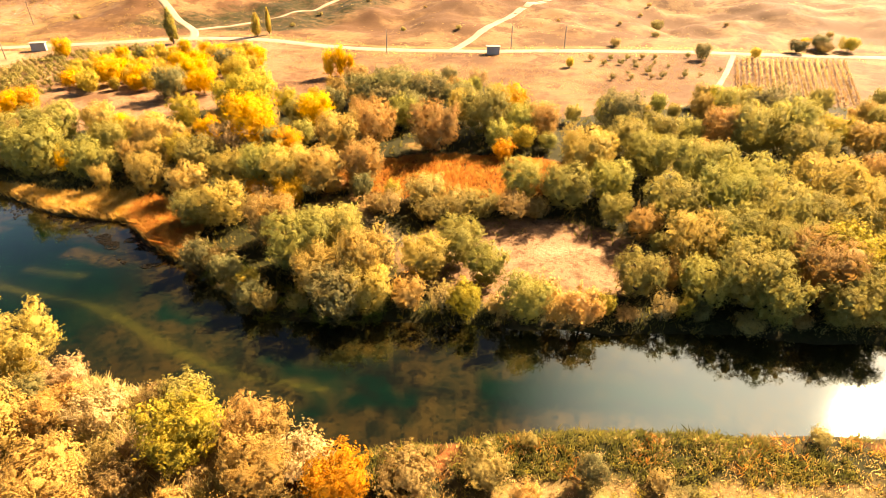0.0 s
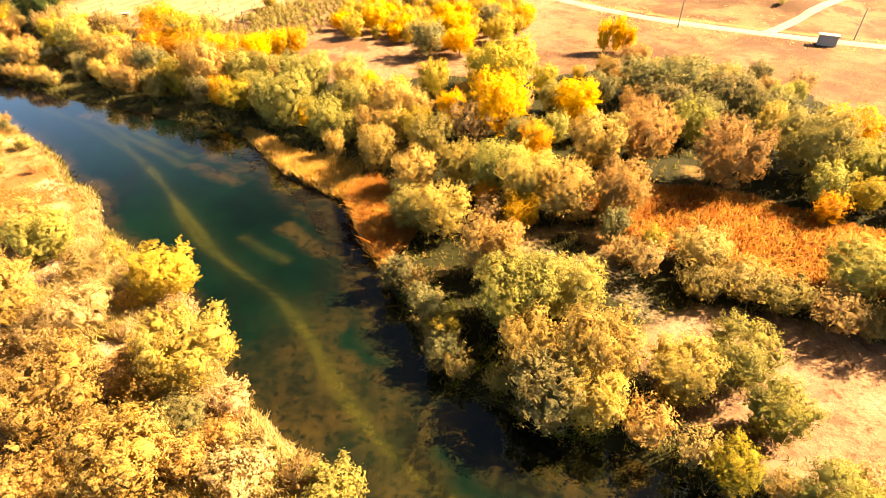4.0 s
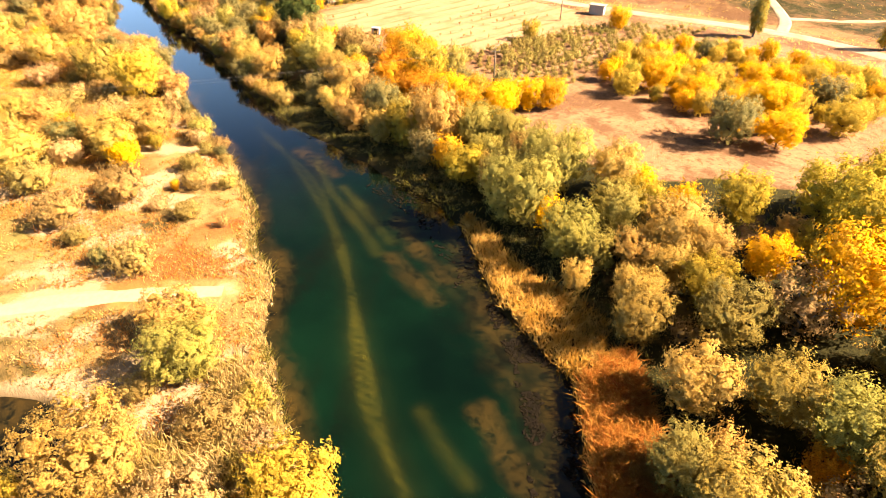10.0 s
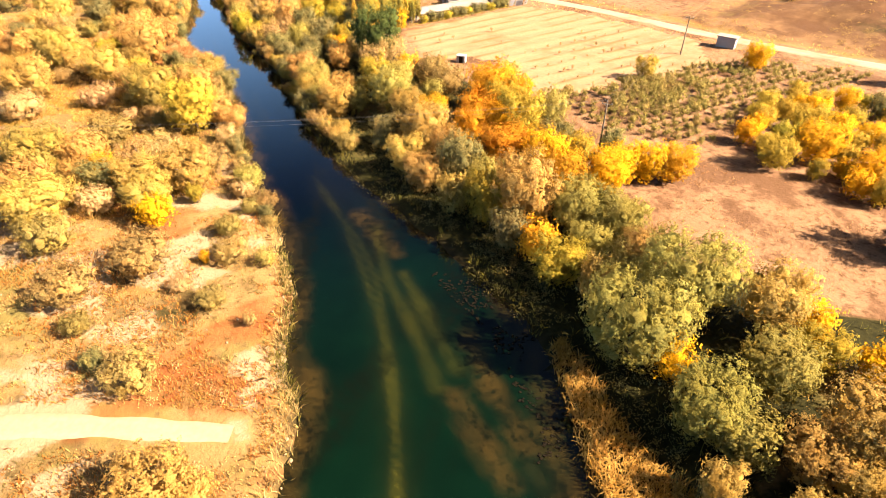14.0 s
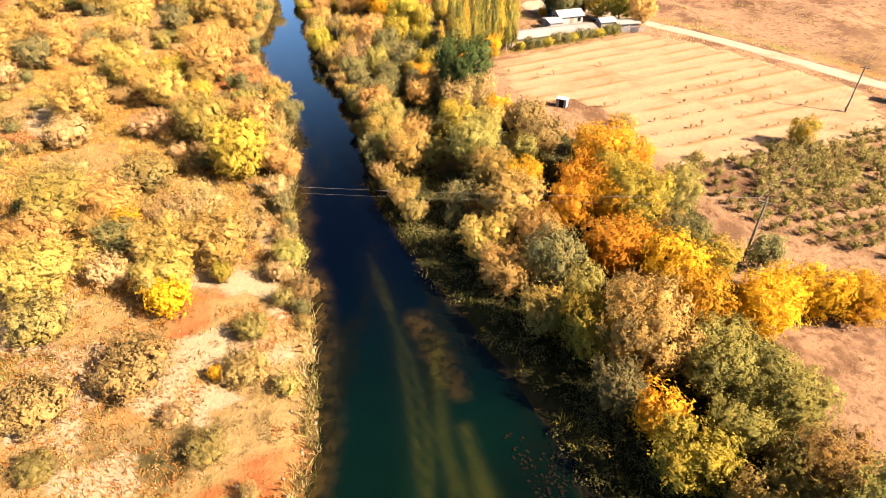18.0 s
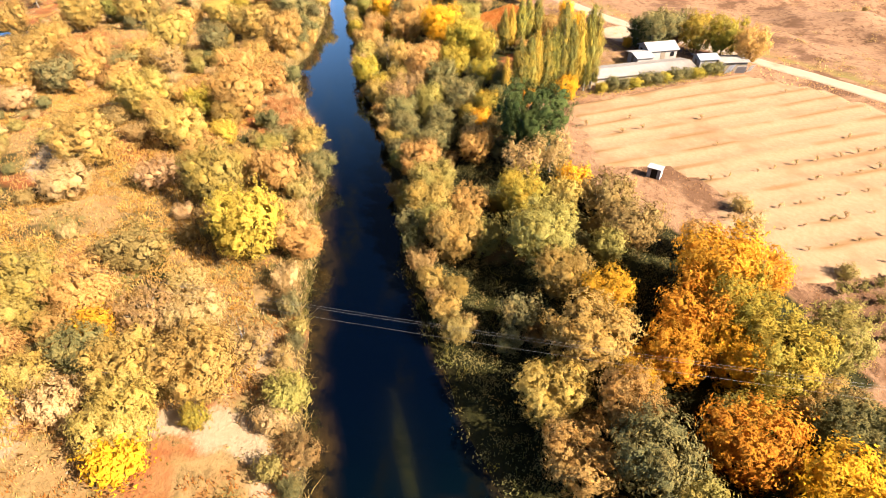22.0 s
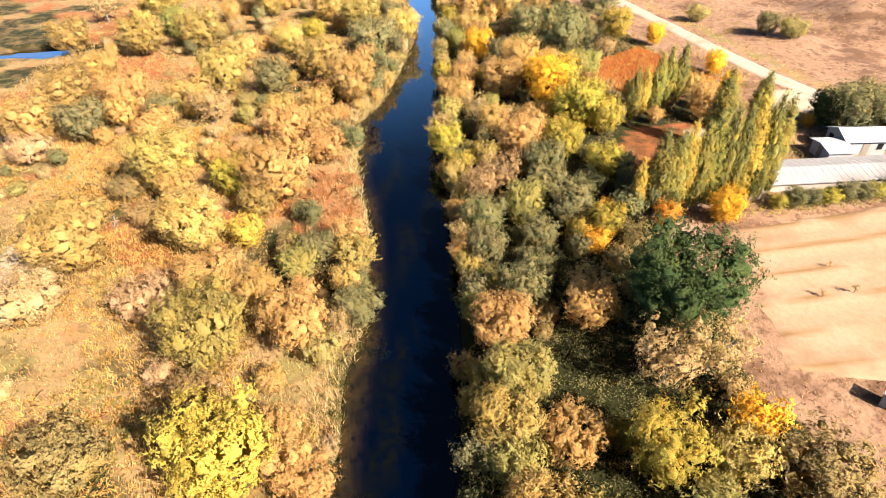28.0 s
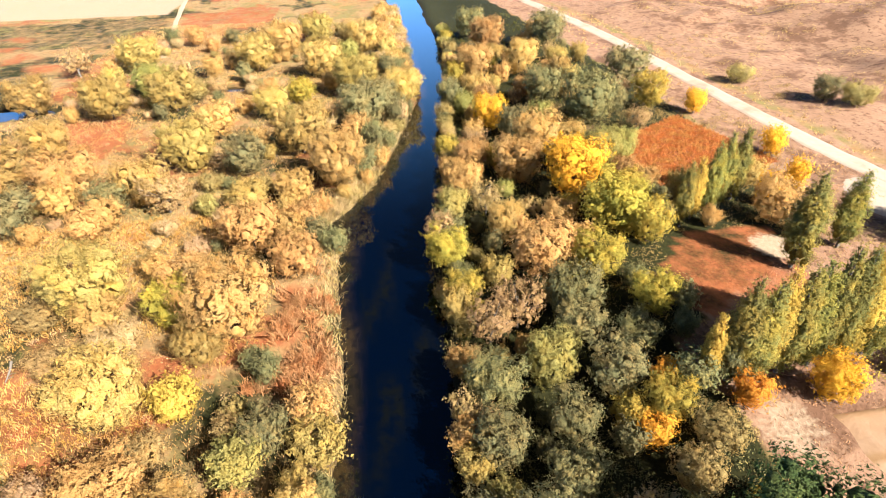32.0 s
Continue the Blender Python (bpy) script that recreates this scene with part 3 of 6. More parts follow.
def build_water():
    xs, ys = np.concatenate([np.arange(-420, -140, 3.0), np.arange(-140, 20, 0.5), np.arange(20, 60, 1.0), np.arange(60, 200.1, 4.0)]), np.concatenate([np.arange(-12, 33, 3.0), np.arange(33, 96, 0.5), np.arange(96, 104.1, 1.0)])
    X, Y = [a.ravel() for a in np.meshgrid(xs, ys, indexing="ij")]
    me = mesh_of("water", np.stack([X, Y, np.zeros_like(X)], 1), grid_faces(len(xs), len(ys)), WATER, smooth=True)
    yn, ys_ = curve_y(NORTH_BANK, X), curve_y(SOUTH_BANK, X)
    n = fbm(X, Y, 8, 61)
    across = (Y - ys_) / np.maximum(yn - ys_, 1)
    s_edge = 1 - ss(0.3, 3.2, Y - ys_ + 3 * (n - 0.5))
    reach = np.interp(X, [-200, -120, -95, -70, -45, -20, 10, 60], [0.8, 0.8, 1.0, 6, 9, 8, 9, 9])
    shoal = 0.55 * (1 - ss(0.35, 1.0, (yn - Y) / reach + 0.9 * (n - 0.5)))
    shoal = np.maximum(shoal, 0.75 * s_edge)
    east = ss(-50, -32, X - 0.35 * (Y - 50)) * ss(0.42, 0.6, n + 0.12 * (1 - across))
    shoal = np.maximum(shoal, 0.5 * east)
    for bar in SHOALS:
        shoal = np.maximum(shoal, 0.55 * (1 - ss(0.4, 2.0, near_line(X, Y, bar) + 2.2 * (fbm(X, Y, 3, 68) - 0.5))))
    d = near_line(X, Y, along(STREAK, 3).tolist())
    d = np.abs(d + 1.2 * (vnoise(X, Y, 7, 64) - 0.5))
    ridge = (np.exp(-(d / 0.42) ** 2) * (0.4 + 0.45 * vnoise(X, Y, 4, 66)) + 0.12 * np.exp(-(d / 1.6) ** 2)) * (0.3 + 0.7 * ss(-106, -66, X))
    for line in TRAILS:
        e = np.abs(near_line(X, Y, along(line, 2).tolist()) + 0.8 * (vnoise(X, Y, 5, 72) - 0.5))
        ridge = np.maximum(ridge, 0.55 * np.exp(-(e / 0.8) ** 2) * (0.5 + 0.5 * vnoise(X, Y, 4, 74)))
    # long weed fronds drawn out by the current, as (down stream, across)
    weed = ss(0.5, 0.72, fbm(X * 0.35 + 0.1 * Y, (across + 0.02 * X) * 16, 3.2, 76)) * np.interp(X, [-150, -120, -60, -30, 0], [0.9, 0.8, 0.35, 0.8, 0.9])
    weed = np.maximum(weed, 0.8 * ss(0.5, 0.66, fbm(X, Y, 3.4, 78)) * (1 - ss(4, 9, yn - Y)) * ss(-75, -60, X))
    # third bed channel: 0 where the water carries painted shade and reflection
    paint(me, "bed", (np.clip(shoal, 0, 1) * 0.9, np.clip(ridge, 0, 1) * ss(-134, -118, X), ss(-128, -76, X)))
    paint(me, "weed", (weed, weed, weed))
    tagged(new("water", me), "dark teal green river with weedy shallows", "river", kind="structure")


def ribbon(name, line, width, mat, label, lift=0.09, rough=0.5, kind="structure"):
    """A strip laid on the ground, with sloping shoulders."""
    pts = along(line, 1.2)
    t = np.gradient(pts, axis=0)
    t /= np.linalg.norm(t, axis=1, keepdims=True)
    side = np.stack([-t[:, 1], t[:, 0]], 1)
    offs = np.array([-0.5, -0.42, -0.2, 0.2, 0.42, 0.5])
    w = width * (1 + rough * 0.5 * (vnoise(pts[:, 0], pts[:, 1], 4, 71) - 0.5))
    V = []
    for k, o in enumerate(offs):
        xy = pts + side * (o * w + (0.25 * rough * (vnoise(pts[:, 0], pts[:, 1], 1.7, 80 + k) - 0.5)))[:, None]
        z = height(xy[:, 0], xy[:, 1]) + (lift if 0 < k < 5 else -0.12) - (0.03 if k in (2, 3) else 0)
        V.append(np.column_stack([xy, z]))
    V = np.stack(V, 1).reshape(-1, 3)
    ob = new(name, mesh_of(name, V, grid_faces(len(pts), 6)[:, ::-1], mat, smooth=True))
    return tagged(ob, label, name.replace("_", " "), kind=kind)


build_ground()
build_water()
ribbon("road", ROAD, 4.4, ROAD_DUST, "pale dusty unpaved road along the foot of the hills")
ribbon("hill_track", LANE_HILL, 3.2, ROAD_DUST, "pale dirt track climbing a bare hill", 0.14)
ribbon("valley_track", LANE_VALLEY, 2.6, ROAD_DUST, "narrow dirt track up a dry valley", 0.14)
ribbon("farm_track", LANE_EAST, 2.8, ROAD_DUST, "dirt track leading up between the hills", 0.14)
ribbon("vineyard_track", LANE_FIELD, 1.6, ROAD_DUST, "narrow dirt path beside a vineyard")
ribbon("sand_track", TRACK_SOUTH, 2.5, TRACK_SAND, "pale sandy track leading to the river bank", rough=1.2)
ribbon("crop_track", LANE_CROP, 1.8, TRACK_SAND, "narrow pale track beside a green crop field")


def build_yard():
    xs, ys = np.arange(-214, -196, 0.8), np.arange(146, 162, 0.8)
    X, Y = np.meshgrid(xs, ys, indexing="ij")
    fall = ellipse(X, Y, -205, 154, 8.5, 7) + 0.3 * (fbm(X, Y, 4, 91) - 0.5)
    Z = height(X, Y) + 0.06 - 0.4 * ss(0.8, 1.1, fall)
    V = np.stack([X.ravel(), Y.ravel(), Z.ravel()], 1)
    tagged(new("farm_yard", mesh_of("farm_yard", V, grid_faces(len(xs), len(ys)), ROAD_DUST, smooth=True)), "pale bare earth yard beside the farm buildings", "yard", kind="structure")


build_yard()


def build_ploughed():
    """Low ridges running away from the river."""
    us, vs = np.arange(-178, -114, 0.45), np.arange(112, 178, 1.6)
    U, Vv = np.meshgrid(us, vs, indexing="ij")
    k = (U + 147) / 30
    X, Y = U + (Vv - 140) * (0.06 * k), Vv
    keep = inside(X, Y, PLOUGHED)
    wave = np.cos(2 * math.pi * (U + 165) / 4.25 + 0.5 * vnoise(X, Y, 7, 93))
    Z = height(X, Y) + 0.10 + 0.055 * wave + 0.08 * (vnoise(X, Y, 1.2, 95) - 0.5)
    Z = np.where(keep, Z, height(X, Y) - 0.3)
    F = grid_faces(len(us), len(vs))
    F = F[keep.ravel()[F].any(1)]
    me = mesh_of("ploughed_field", np.stack([X.ravel(), Y.ravel(), Z.ravel()], 1), F, PLOUGH, smooth=True)
    weedy = np.exp(-((((U + 165 + 2.125) % 4.25) - 2.125 + 0.5 * (vnoise(X, Y, 5, 97) - 0.5)) / 0.42) ** 2) * ss(0.3, 0.6, fbm(X, Y, 4, 99))
    weedy = weedy * (near_line(X, Y, [(-146.3, 125.3), (-145.4, 131), (-144.6, 136.9)]) > 1.4)
    paint(me, "rows", (weedy.ravel(), weedy.ravel(), weedy.ravel()))
    tagged(new("ploughed_field", me), "pale ploughed field with low ridges", "field", kind="structure")


build_ploughed()


# ---- plants ----
def ico(level):
    bm = bmesh.new()
    bmesh.ops.create_icosphere(bm, subdivisions=level, radius=1)
    v, f = np.array([tuple(p.co) for p in bm.verts]), np.array([[p.index for p in q.verts] for q in bm.faces])
    bm.free()
    return v, f


ICO_V, ICO_F = ico(2)
ICO1_V, ICO1_F = ico(1)
ICO3_V, ICO3_F = ico(3)


def lumpy(v, seed, big, small):
    """Round knobs and fine lumps on a sphere's points, as a factor on the radius."""
    x, y, z = v.T
    a = vnoise(x + 0.7 * z, y - 0.6 * z, 0.5, seed) + vnoise(z + 3.1, x - y, 0.5, seed + 1)
    b = vnoise(x + 0.6 * z, y + 0.8 * z, 0.2, seed + 2) + vnoise(z - 1.7, x + y, 0.2, seed + 3)
    return 1 + big * (a[:, None] - 1) + small * (b[:, None] - 1)


def foliage(name, lobes, count, size, mat, rng, cull=0.9, core=0.8, up=0.55, per=10, reach=0.75):
    """A crown of small leaf sprays over lumpy soft masses (x, y, z, r, squash)."""
    lobes = np.array(lobes, float)
    mid = np.average(lobes[:, :3], 0, weights=lobes[:, 3] ** 3)
    mid[2] *= 0.8

    def buried(p, depth, skip=None):
        out = np.zeros(len(p), bool)
        for k, (lx, ly, lz, lr, lq) in enumerate(lobes):
            if k != skip:
                out |= (((p[:, 0] - lx) / lr) ** 2 + ((p[:, 1] - ly) / lr) ** 2 + ((p[:, 2] - lz) / (lr * lq)) ** 2) < depth ** 2
        return out

    tufts = max(4, count // per)
    w = lobes[:, 3] ** 2
    pick = rng.choice(len(lobes), tufts * 5, p=w / w.sum())
    d = rng.normal(size=(tufts * 5, 3))
    d[:, 2] += 0.3
    d /= np.linalg.norm(d, axis=1, keepdims=True)
    c, r, q = lobes[pick, :3], lobes[pick, 3:4], lobes[pick, 4:5]
    stretch = np.concatenate([np.ones_like(q), np.ones_like(q), q], 1)
    pos = c + d * r * stretch * (0.6 + 0.42 * rng.random((tufts * 5, 1)) ** 0.65)
    keep = np.flatnonzero(~buried(pos, cull * 0.8) & (pos[:, 2] > 0.1))[:tufts]
    pos, d = pos[keep], d[keep]
    n = len(keep)
    axis = d * (1 - up) + np.array([0, 0, up]) + rng.normal(size=d.shape) * 0.22
    axis /= np.linalg.norm(axis, axis=1, keepdims=True)
    tall = size * 3.4 * reach * (0.3 + rng.random((n, 1)) ** 1.6)
    A, D = np.repeat(axis, per, 0), np.repeat(d, per, 0)
    off = rng.normal(size=A.shape)
    off /= np.linalg.norm(off, axis=1, keepdims=True)
    P = np.repeat(pos, per, 0) + A * rng.random((n * per, 1)) * np.repeat(tall, per, 0) + off * size * rng.uniform(0.4, 1.5, (n * per, 1))
    out = P - mid
    out /= np.linalg.norm(out, axis=1, keepdims=True) + 1e-6
    nn = D * 0.6 + out * 0.4 + off * 0.35 + rng.normal(size=A.shape) * 0.28
    nn /= np.linalg.norm(nn, axis=1, keepdims=True)
    u = np.cross(nn, A + rng.normal(size=A.shape) * 0.5)
    u /= np.linalg.norm(u, axis=1, keepdims=True)
    t = np.cross(u, nn)
    s = size * rng.uniform(0.55, 1.35, (len(P), 1))
    tri = np.stack([P - t * s * 0.5 - u * s * 0.38, P - t * s * 0.5 + u * s * 0.38, P + t * s * 0.8], 1)
    flip = (np.cross(tri[:, 1] - tri[:, 0], tri[:, 2] - tri[:, 0]) * nn).sum(1) < 0
    tri[flip] = tri[flip][:, [1, 0, 2]]
    tri = tri.reshape(-1, 3)
    nn = nn * 0.75 + D * 0.3 + out * 0.25
    nn /= np.linalg.norm(nn, axis=1, keepdims=True)
    V, F, NN = [tri], [np.arange(len(tri)).reshape(-1, 3)], [np.repeat(nn, 3, 0)]
    base = len(tri)
    for k, (lx, ly, lz, lr, lq) in enumerate(lobes if core > 0 else []):
        bv, bf = (ICO3_V, ICO3_F) if lr > 1.5 else (ICO_V, ICO_F) if lr > 0.4 else (ICO1_V, ICO1_F)
        v = bv * lumpy(bv + 7.3 * k, 900 + k, 0.26, 0.14) * lr * core * np.array([1, 1, lq]) + np.array([lx, ly, lz])
        v[:, 2] = np.maximum(v[:, 2], 0.02)
        show = ~buried(v[bf].mean(1), 0.72, k)
        face = np.cross(v[bf[:, 1]] - v[bf[:, 0]], v[bf[:, 2]] - v[bf[:, 0]])
        vn = np.zeros_like(v)
        for j in range(3):
            np.add.at(vn, bf[:, j], face)
        vn /= np.linalg.norm(vn, axis=1, keepdims=True) + 1e-9
        away = v - mid
        vn = vn * 0.4 + bv * 0.25 + 0.6 * away / (np.linalg.norm(away, axis=1, keepdims=True) + 1e-6)
        V.append(v)
        NN.append(vn / np.linalg.norm(vn, axis=1, keepdims=True))
        F.append(bf[show] + base)
        base += len(v)
    return mesh_of(name, np.concatenate(V), np.concatenate(F), mat, normals=np.concatenate(NN))


def round_lobes(rng, r, h, k, low=0.18, lobe=0.42, squash=0.95):
    """Lobes of a billowing crown, r wide and h tall, that comes down to low * h."""
    out = [(0, 0, h * 0.5, r * 0.78, h * 0.43 / (r * 0.78))]
    for i in range(k):
        f = (i + 0.5) / k
        zz = low + (0.94 - low) * f
        wide = math.sin(math.pi * min(1, 0.22 + 0.72 * (1 - zz) ** 0.8)) ** 0.7
        a = i * 2.39996 + rng.uniform(-0.4, 0.4)
        lr = r * lobe * rng.uniform(0.55, 1.3)
        rad = max(0.0, r * wide - lr * 0.8) * rng.uniform(0.8, 1.05)
        z = min(h - lr * squash, max(h * zz, lr * squash * 0.75))
        out.append((rad * math.cos(a), rad * math.sin(a), z, lr, squash * rng.uniform(0.85, 1.15)))
    wide = np.mean(sorted(math.hypot(x, y) + q for x, y, _, q, _ in out)[-6:]) + 0.12
    top = max(z + q * e for _, _, z, q, e in out) + 0.2
    return [(x * r / wide, y * r / wide, z * h / top, q * r / wide, e * (h / top) / (r / wide)) for x, y, z, q, e in out]


def trunk_mesh(rng, h, r, base, mat, limbs=5, lean=0.05):
    bm = bmesh.new()
    top = (rng.uniform(-lean, lean) * h, rng.uniform(-lean, lean) * h, h * 0.72)
    tube(bm, [(0, 0, -0.4), (0.02 * h, 0.0, h * 0.2), (top[0] * 0.6, top[1] * 0.6, h * 0.45), top], [base * 1.25, base, base * 0.7, base * 0.2], 6)
    for k in range(limbs):
        a, z0 = k * 2.4 + rng.uniform(0, 0.7), h * rng.uniform(0.18, 0.42)
        e = r * rng.uniform(0.5, 0.8)
        tube(bm, [(0.01 * h, 0, z0), (e * 0.45 * math.cos(a), e * 0.45 * math.sin(a), z0 + h * 0.16), (e * math.cos(a), e * math.sin(a), z0 + h * rng.uniform(0.28, 0.42))], [base * 0.55, base * 0.38, base * 0.1], 4)
    return bm_mesh("trunk", bm, mat)


# kind: nominal r, h, lobes, leaves, leaf size, trunk radius, variants, category, label
KINDS = {
    "w": (4.0, 7.6, 17, 9460, 0.199, 0.20, 4, "willow_tree", "tree", "olive-gold billowing willow"),
    "W": (5.2, 9.2, 24, 14190, 0.199, 0.26, 3, "willow_tree", "tree", "broad olive-gold willow"),
    "Y": (4.0, 7.2, 16, 9030, 0.194, 0.20, 2, "willow_tree", "tree", "bright yellow rounded willow"),
    "y": (3.2, 6.4, 15, 5160, 0.217, 0.15, 3, "golden_tree", "tree", "golden yellow autumn tree"),
    "o": (3.4, 6.4, 15, 5504, 0.217, 0.16, 3, "orange_tree", "tree", "orange and gold autumn tree"),
    "g": (3.4, 6.2, 14, 6192, 0.199, 0.16, 3, "green_tree", "tree", "dull green leafy tree"),
    "v": (3.4, 6.6, 14, 6192, 0.199, 0.15, 2, "yellow_green_tree", "tree", "yellow-green tree turning colour"),
    "b": (3.6, 6.8, 20, 4128, 0.188, 0.17, 3, "thin_tree", "tree", "thin brownish tree with sparse leaves"),
    "l": (3.6, 7.0, 15, 7052, 0.194, 0.17, 2, "ochre_tree", "tree", "ochre rounded autumn tree"),
    "d": (6.0, 10.8, 34, 14620, 0.217, 0.3, 1, "broad_tree", "tree", "large dark green broad-crowned tree"),
    "s": (2.6, 3.2, 11, 3612, 0.16, 0.06, 4, "shrub", "shrub", "low rounded olive-brown shrub"),
    "a": (4.5, 5.0, 18, 6880, 0.188, 0.08, 2, "pale_shrub", "shrub", "broad pale straw-green thicket"),
    "k": (1.2, 1.9, 5, 412, 0.188, 0.05, 3, "orchard_tree", "tree", "dark green orchard tree"),
}
WHERE = {"north": "on the north bank", "south": "on the south bank", "field": "among the fields"}
rng = np.random.default_rng(7)
PROTO, PLANTED = {}, []


def make_proto(kind, small, olive=False):
    r, h, k, count, leaf, base, _, name, cat, label = KINDS[kind]
    k = int(k * 1.2)
    if small:
        r, h, k, count, base = r * 0.52, h * 0.52, max(7, k - 5), int(count * 0.36), base * 0.6
    root = new(name)
    low = {"s": 0.12, "a": 0.12, "b": 0.22, "k": 0.3}.get(kind, 0.16)
    lobes = round_lobes(rng, r, h, k, low, {"b": 0.28, "d": 0.25, "W": 0.3, "k": 0.4, "s": 0.34, "a": 0.32}.get(kind, 0.34))
    thin = kind == "b"
    mesh = foliage("crown", lobes, count, leaf, LEAF["e" if olive else kind.lower() if kind == "W" else kind], rng, cull=0.5 if thin else 0.92, core=0.3 if thin else 0.5,
                   up=0.65 if thin else 0.45, per=7 if kind in "yo" else 10, reach=1.7 if thin else 1.3)
    part("crown", mesh, None, root)
    part("trunk" if kind not in "sa" else "stem", trunk_mesh(rng, h, r, base, PALE_BARK if thin else BARK, 9 if thin else 4), None, root)
    tagged(root, label.replace("olive-gold", "grey-olive") if olive else label, cat)
    return root


def set_tree(kind, x, y, r, h, where, note=""):
    if kind == "w" and r > 4.5:
        kind = "W"
    v = int(rng.integers(KINDS[kind][6]))
    small = kind != "k" and r < 0.66 * KINDS[kind][0]
    if small:
        v %= 2
    olive = kind in "wW" and (rng.random() < (0.75 if x > 5 and where == "north" else 0.3 if where == "north" else 0.12))
    full = 0.52 if small else 1.0
    m = pose(x, y, ground_z(x, y) - 0.05, 0, 0, float(rng.uniform(0, 360)))
    sx, sz = r / (full * KINDS[kind][0]), h / (full * KINDS[kind][1])
    size = Matrix.Diagonal((sx * float(rng.uniform(0.93, 1.07)), sx * float(rng.uniform(0.93, 1.07)), sz, 1))
    proto = PROTO.get((kind, v, small, olive))
    if proto is None:
        ob = PROTO[(kind, v, small, olive)] = make_proto(kind, small, olive)
        ob.matrix_basis = m @ size
    else:
        undo = Matrix.Diagonal((1 / proto.scale[0], 1 / proto.scale[1], 1 / proto.scale[2], 1))
        ob = copy_thing(proto, m @ size @ undo)
    grown = "tall " if h > 1.18 * KINDS[kind][1] else "small " if h < 0.7 * KINDS[kind][1] else ""
    if kind in "wWY" and r < 3.0:
        ob.name = "young_willow"
    kind_words = KINDS[kind][9].replace("olive-gold", "grey-olive") if olive else KINDS[kind][9]
    tagged(ob, grown + kind_words + " " + (note or WHERE[where]))
    PLANTED.append((x, y, r))
    return ob


def plant(where, rows):
    for x, y, r, h, kind in rows:
        set_tree(kind, x, y, r, h, where)


plant("north", [(-312.4, 110.3, 4.5, 8.2, "g"), (-295.0, 112.2, 4.9, 9.3, "w"), (-290.1, 127.2, 4.9, 8.8, "g"), (-274.3, 106.1, 4.3, 8.1, "w"), (-271.5, 116.0, 4.2, 8.1, "w"), (-255.5, 134.5, 4.6, 8.3, "g"), (-254.7, 158.8, 2.9, 3.6, "s"), (-250.5, 115.8, 4.2, 7.6, "g"), (-243.4, 104.1, 3.4, 6.7, "y"), (-243.1, 134.2, 3.6, 7.2, "v"), (-240.4, 167.4, 2.7, 4.9, "g"), (-239.6, 141.5, 2.2, 4.5, "y"), (-238.2, 120.6, 5.3, 9.5, "g"), (-237.0, 171.0, 3.4, 4.2, "s"), (-227.5, 109.1, 4.4, 8.3, "w"), (-221.6, 112.9, 2.8, 5.6, "y"), (-221.2, 97.2, 2.5, 5.0, "l"), (-221.0, 145.2, 1.9, 4.5, "y")])
plant("north", [(-220.8, 104.5, 4.0, 7.6, "w"), (-218.4, 95.7, 2.8, 5.6, "l"), (-214.1, 111.1, 4.4, 8.7, "y"), (-213.3, 98.5, 2.9, 5.5, "b"), (-209.8, 141.5, 1.7, 4.5, "y"), (-206.9, 115.2, 3.2, 6.5, "v"), (-206.5, 135.4, 1.8, 4.5, "y"), (-205.9, 106.9, 2.3, 4.5, "w"), (-203.3, 112.8, 4.0, 8.0, "v"), (-201.4, 91.6, 2.9, 5.7, "v"), (-199.9, 116.1, 3.0, 6.0, "v"), (-197.5, 102.4, 3.8, 7.6, "l"), (-197.3, 148.0, 1.2, 2.3, "o"), (-196.8, 97.1, 2.1, 4.5, "w"), (-196.2, 150.7, 3.4, 6.1, "d"), (-195.0, 108.3, 3.1, 6.2, "v"), (-195.0, 156.8, 4.2, 7.5, "g"), (-194.1, 92.7, 2.3, 4.6, "v")])
plant("north", [(-193.5, 152.1, 4.5, 8.1, "g"), (-190.0, 103.9, 3.4, 6.2, "g"), (-189.6, 98.0, 3.3, 6.2, "b"), (-189.4, 159.0, 4.1, 8.1, "v"), (-187.5, 94.7, 3.0, 5.8, "b"), (-185.8, 103.6, 2.8, 5.0, "g"), (-185.0, 162.0, 4.0, 8.1, "v"), (-183.4, 113.0, 1.3, 3.3, "g"), (-182.9, 108.2, 2.4, 4.5, "g"), (-179.8, 163.9, 3.7, 7.4, "l"), (-179.5, 93.7, 2.9, 5.6, "g"), (-178.9, 104.5, 3.1, 5.9, "g"), (-178.3, 109.0, 1.5, 2.8, "o"), (-177.5, 114.5, 1.8, 4.5, "g"), (-177.0, 110.8, 2.0, 4.5, "g"), (-174.9, 99.3, 2.6, 5.0, "g"), (-174.7, 114.7, 1.7, 3.3, "o"), (-174.5, 121.9, 2.2, 4.5, "y")])
plant("north", [(-173.5, 93.2, 2.8, 5.3, "g"), (-172.9, 105.7, 1.6, 3.1, "o"), (-171.6, 110.6, 2.5, 3.0, "s"), (-169.8, 98.2, 2.5, 4.7, "g"), (-168.6, 107.4, 2.4, 3.0, "s"), (-165.9, 95.7, 2.9, 5.5, "g"), (-164.7, 102.2, 2.6, 4.9, "b"), (-161.4, 101.0, 2.8, 5.6, "l"), (-160.7, 92.1, 3.3, 6.2, "w"), (-158.8, 108.5, 6.0, 10.9, "d"), (-154.5, 92.4, 3.3, 6.3, "w"), (-153.3, 109.1, 3.2, 6.1, "b"), (-153.0, 104.8, 3.4, 6.5, "b"), (-149.8, 90.3, 3.1, 5.9, "w"), (-148.0, 95.2, 2.6, 5.2, "l"), (-146.4, 90.1, 2.5, 4.8, "w"), (-146.3, 109.0, 1.9, 4.5, "y"), (-145.1, 101.3, 3.5, 7.1, "v")])
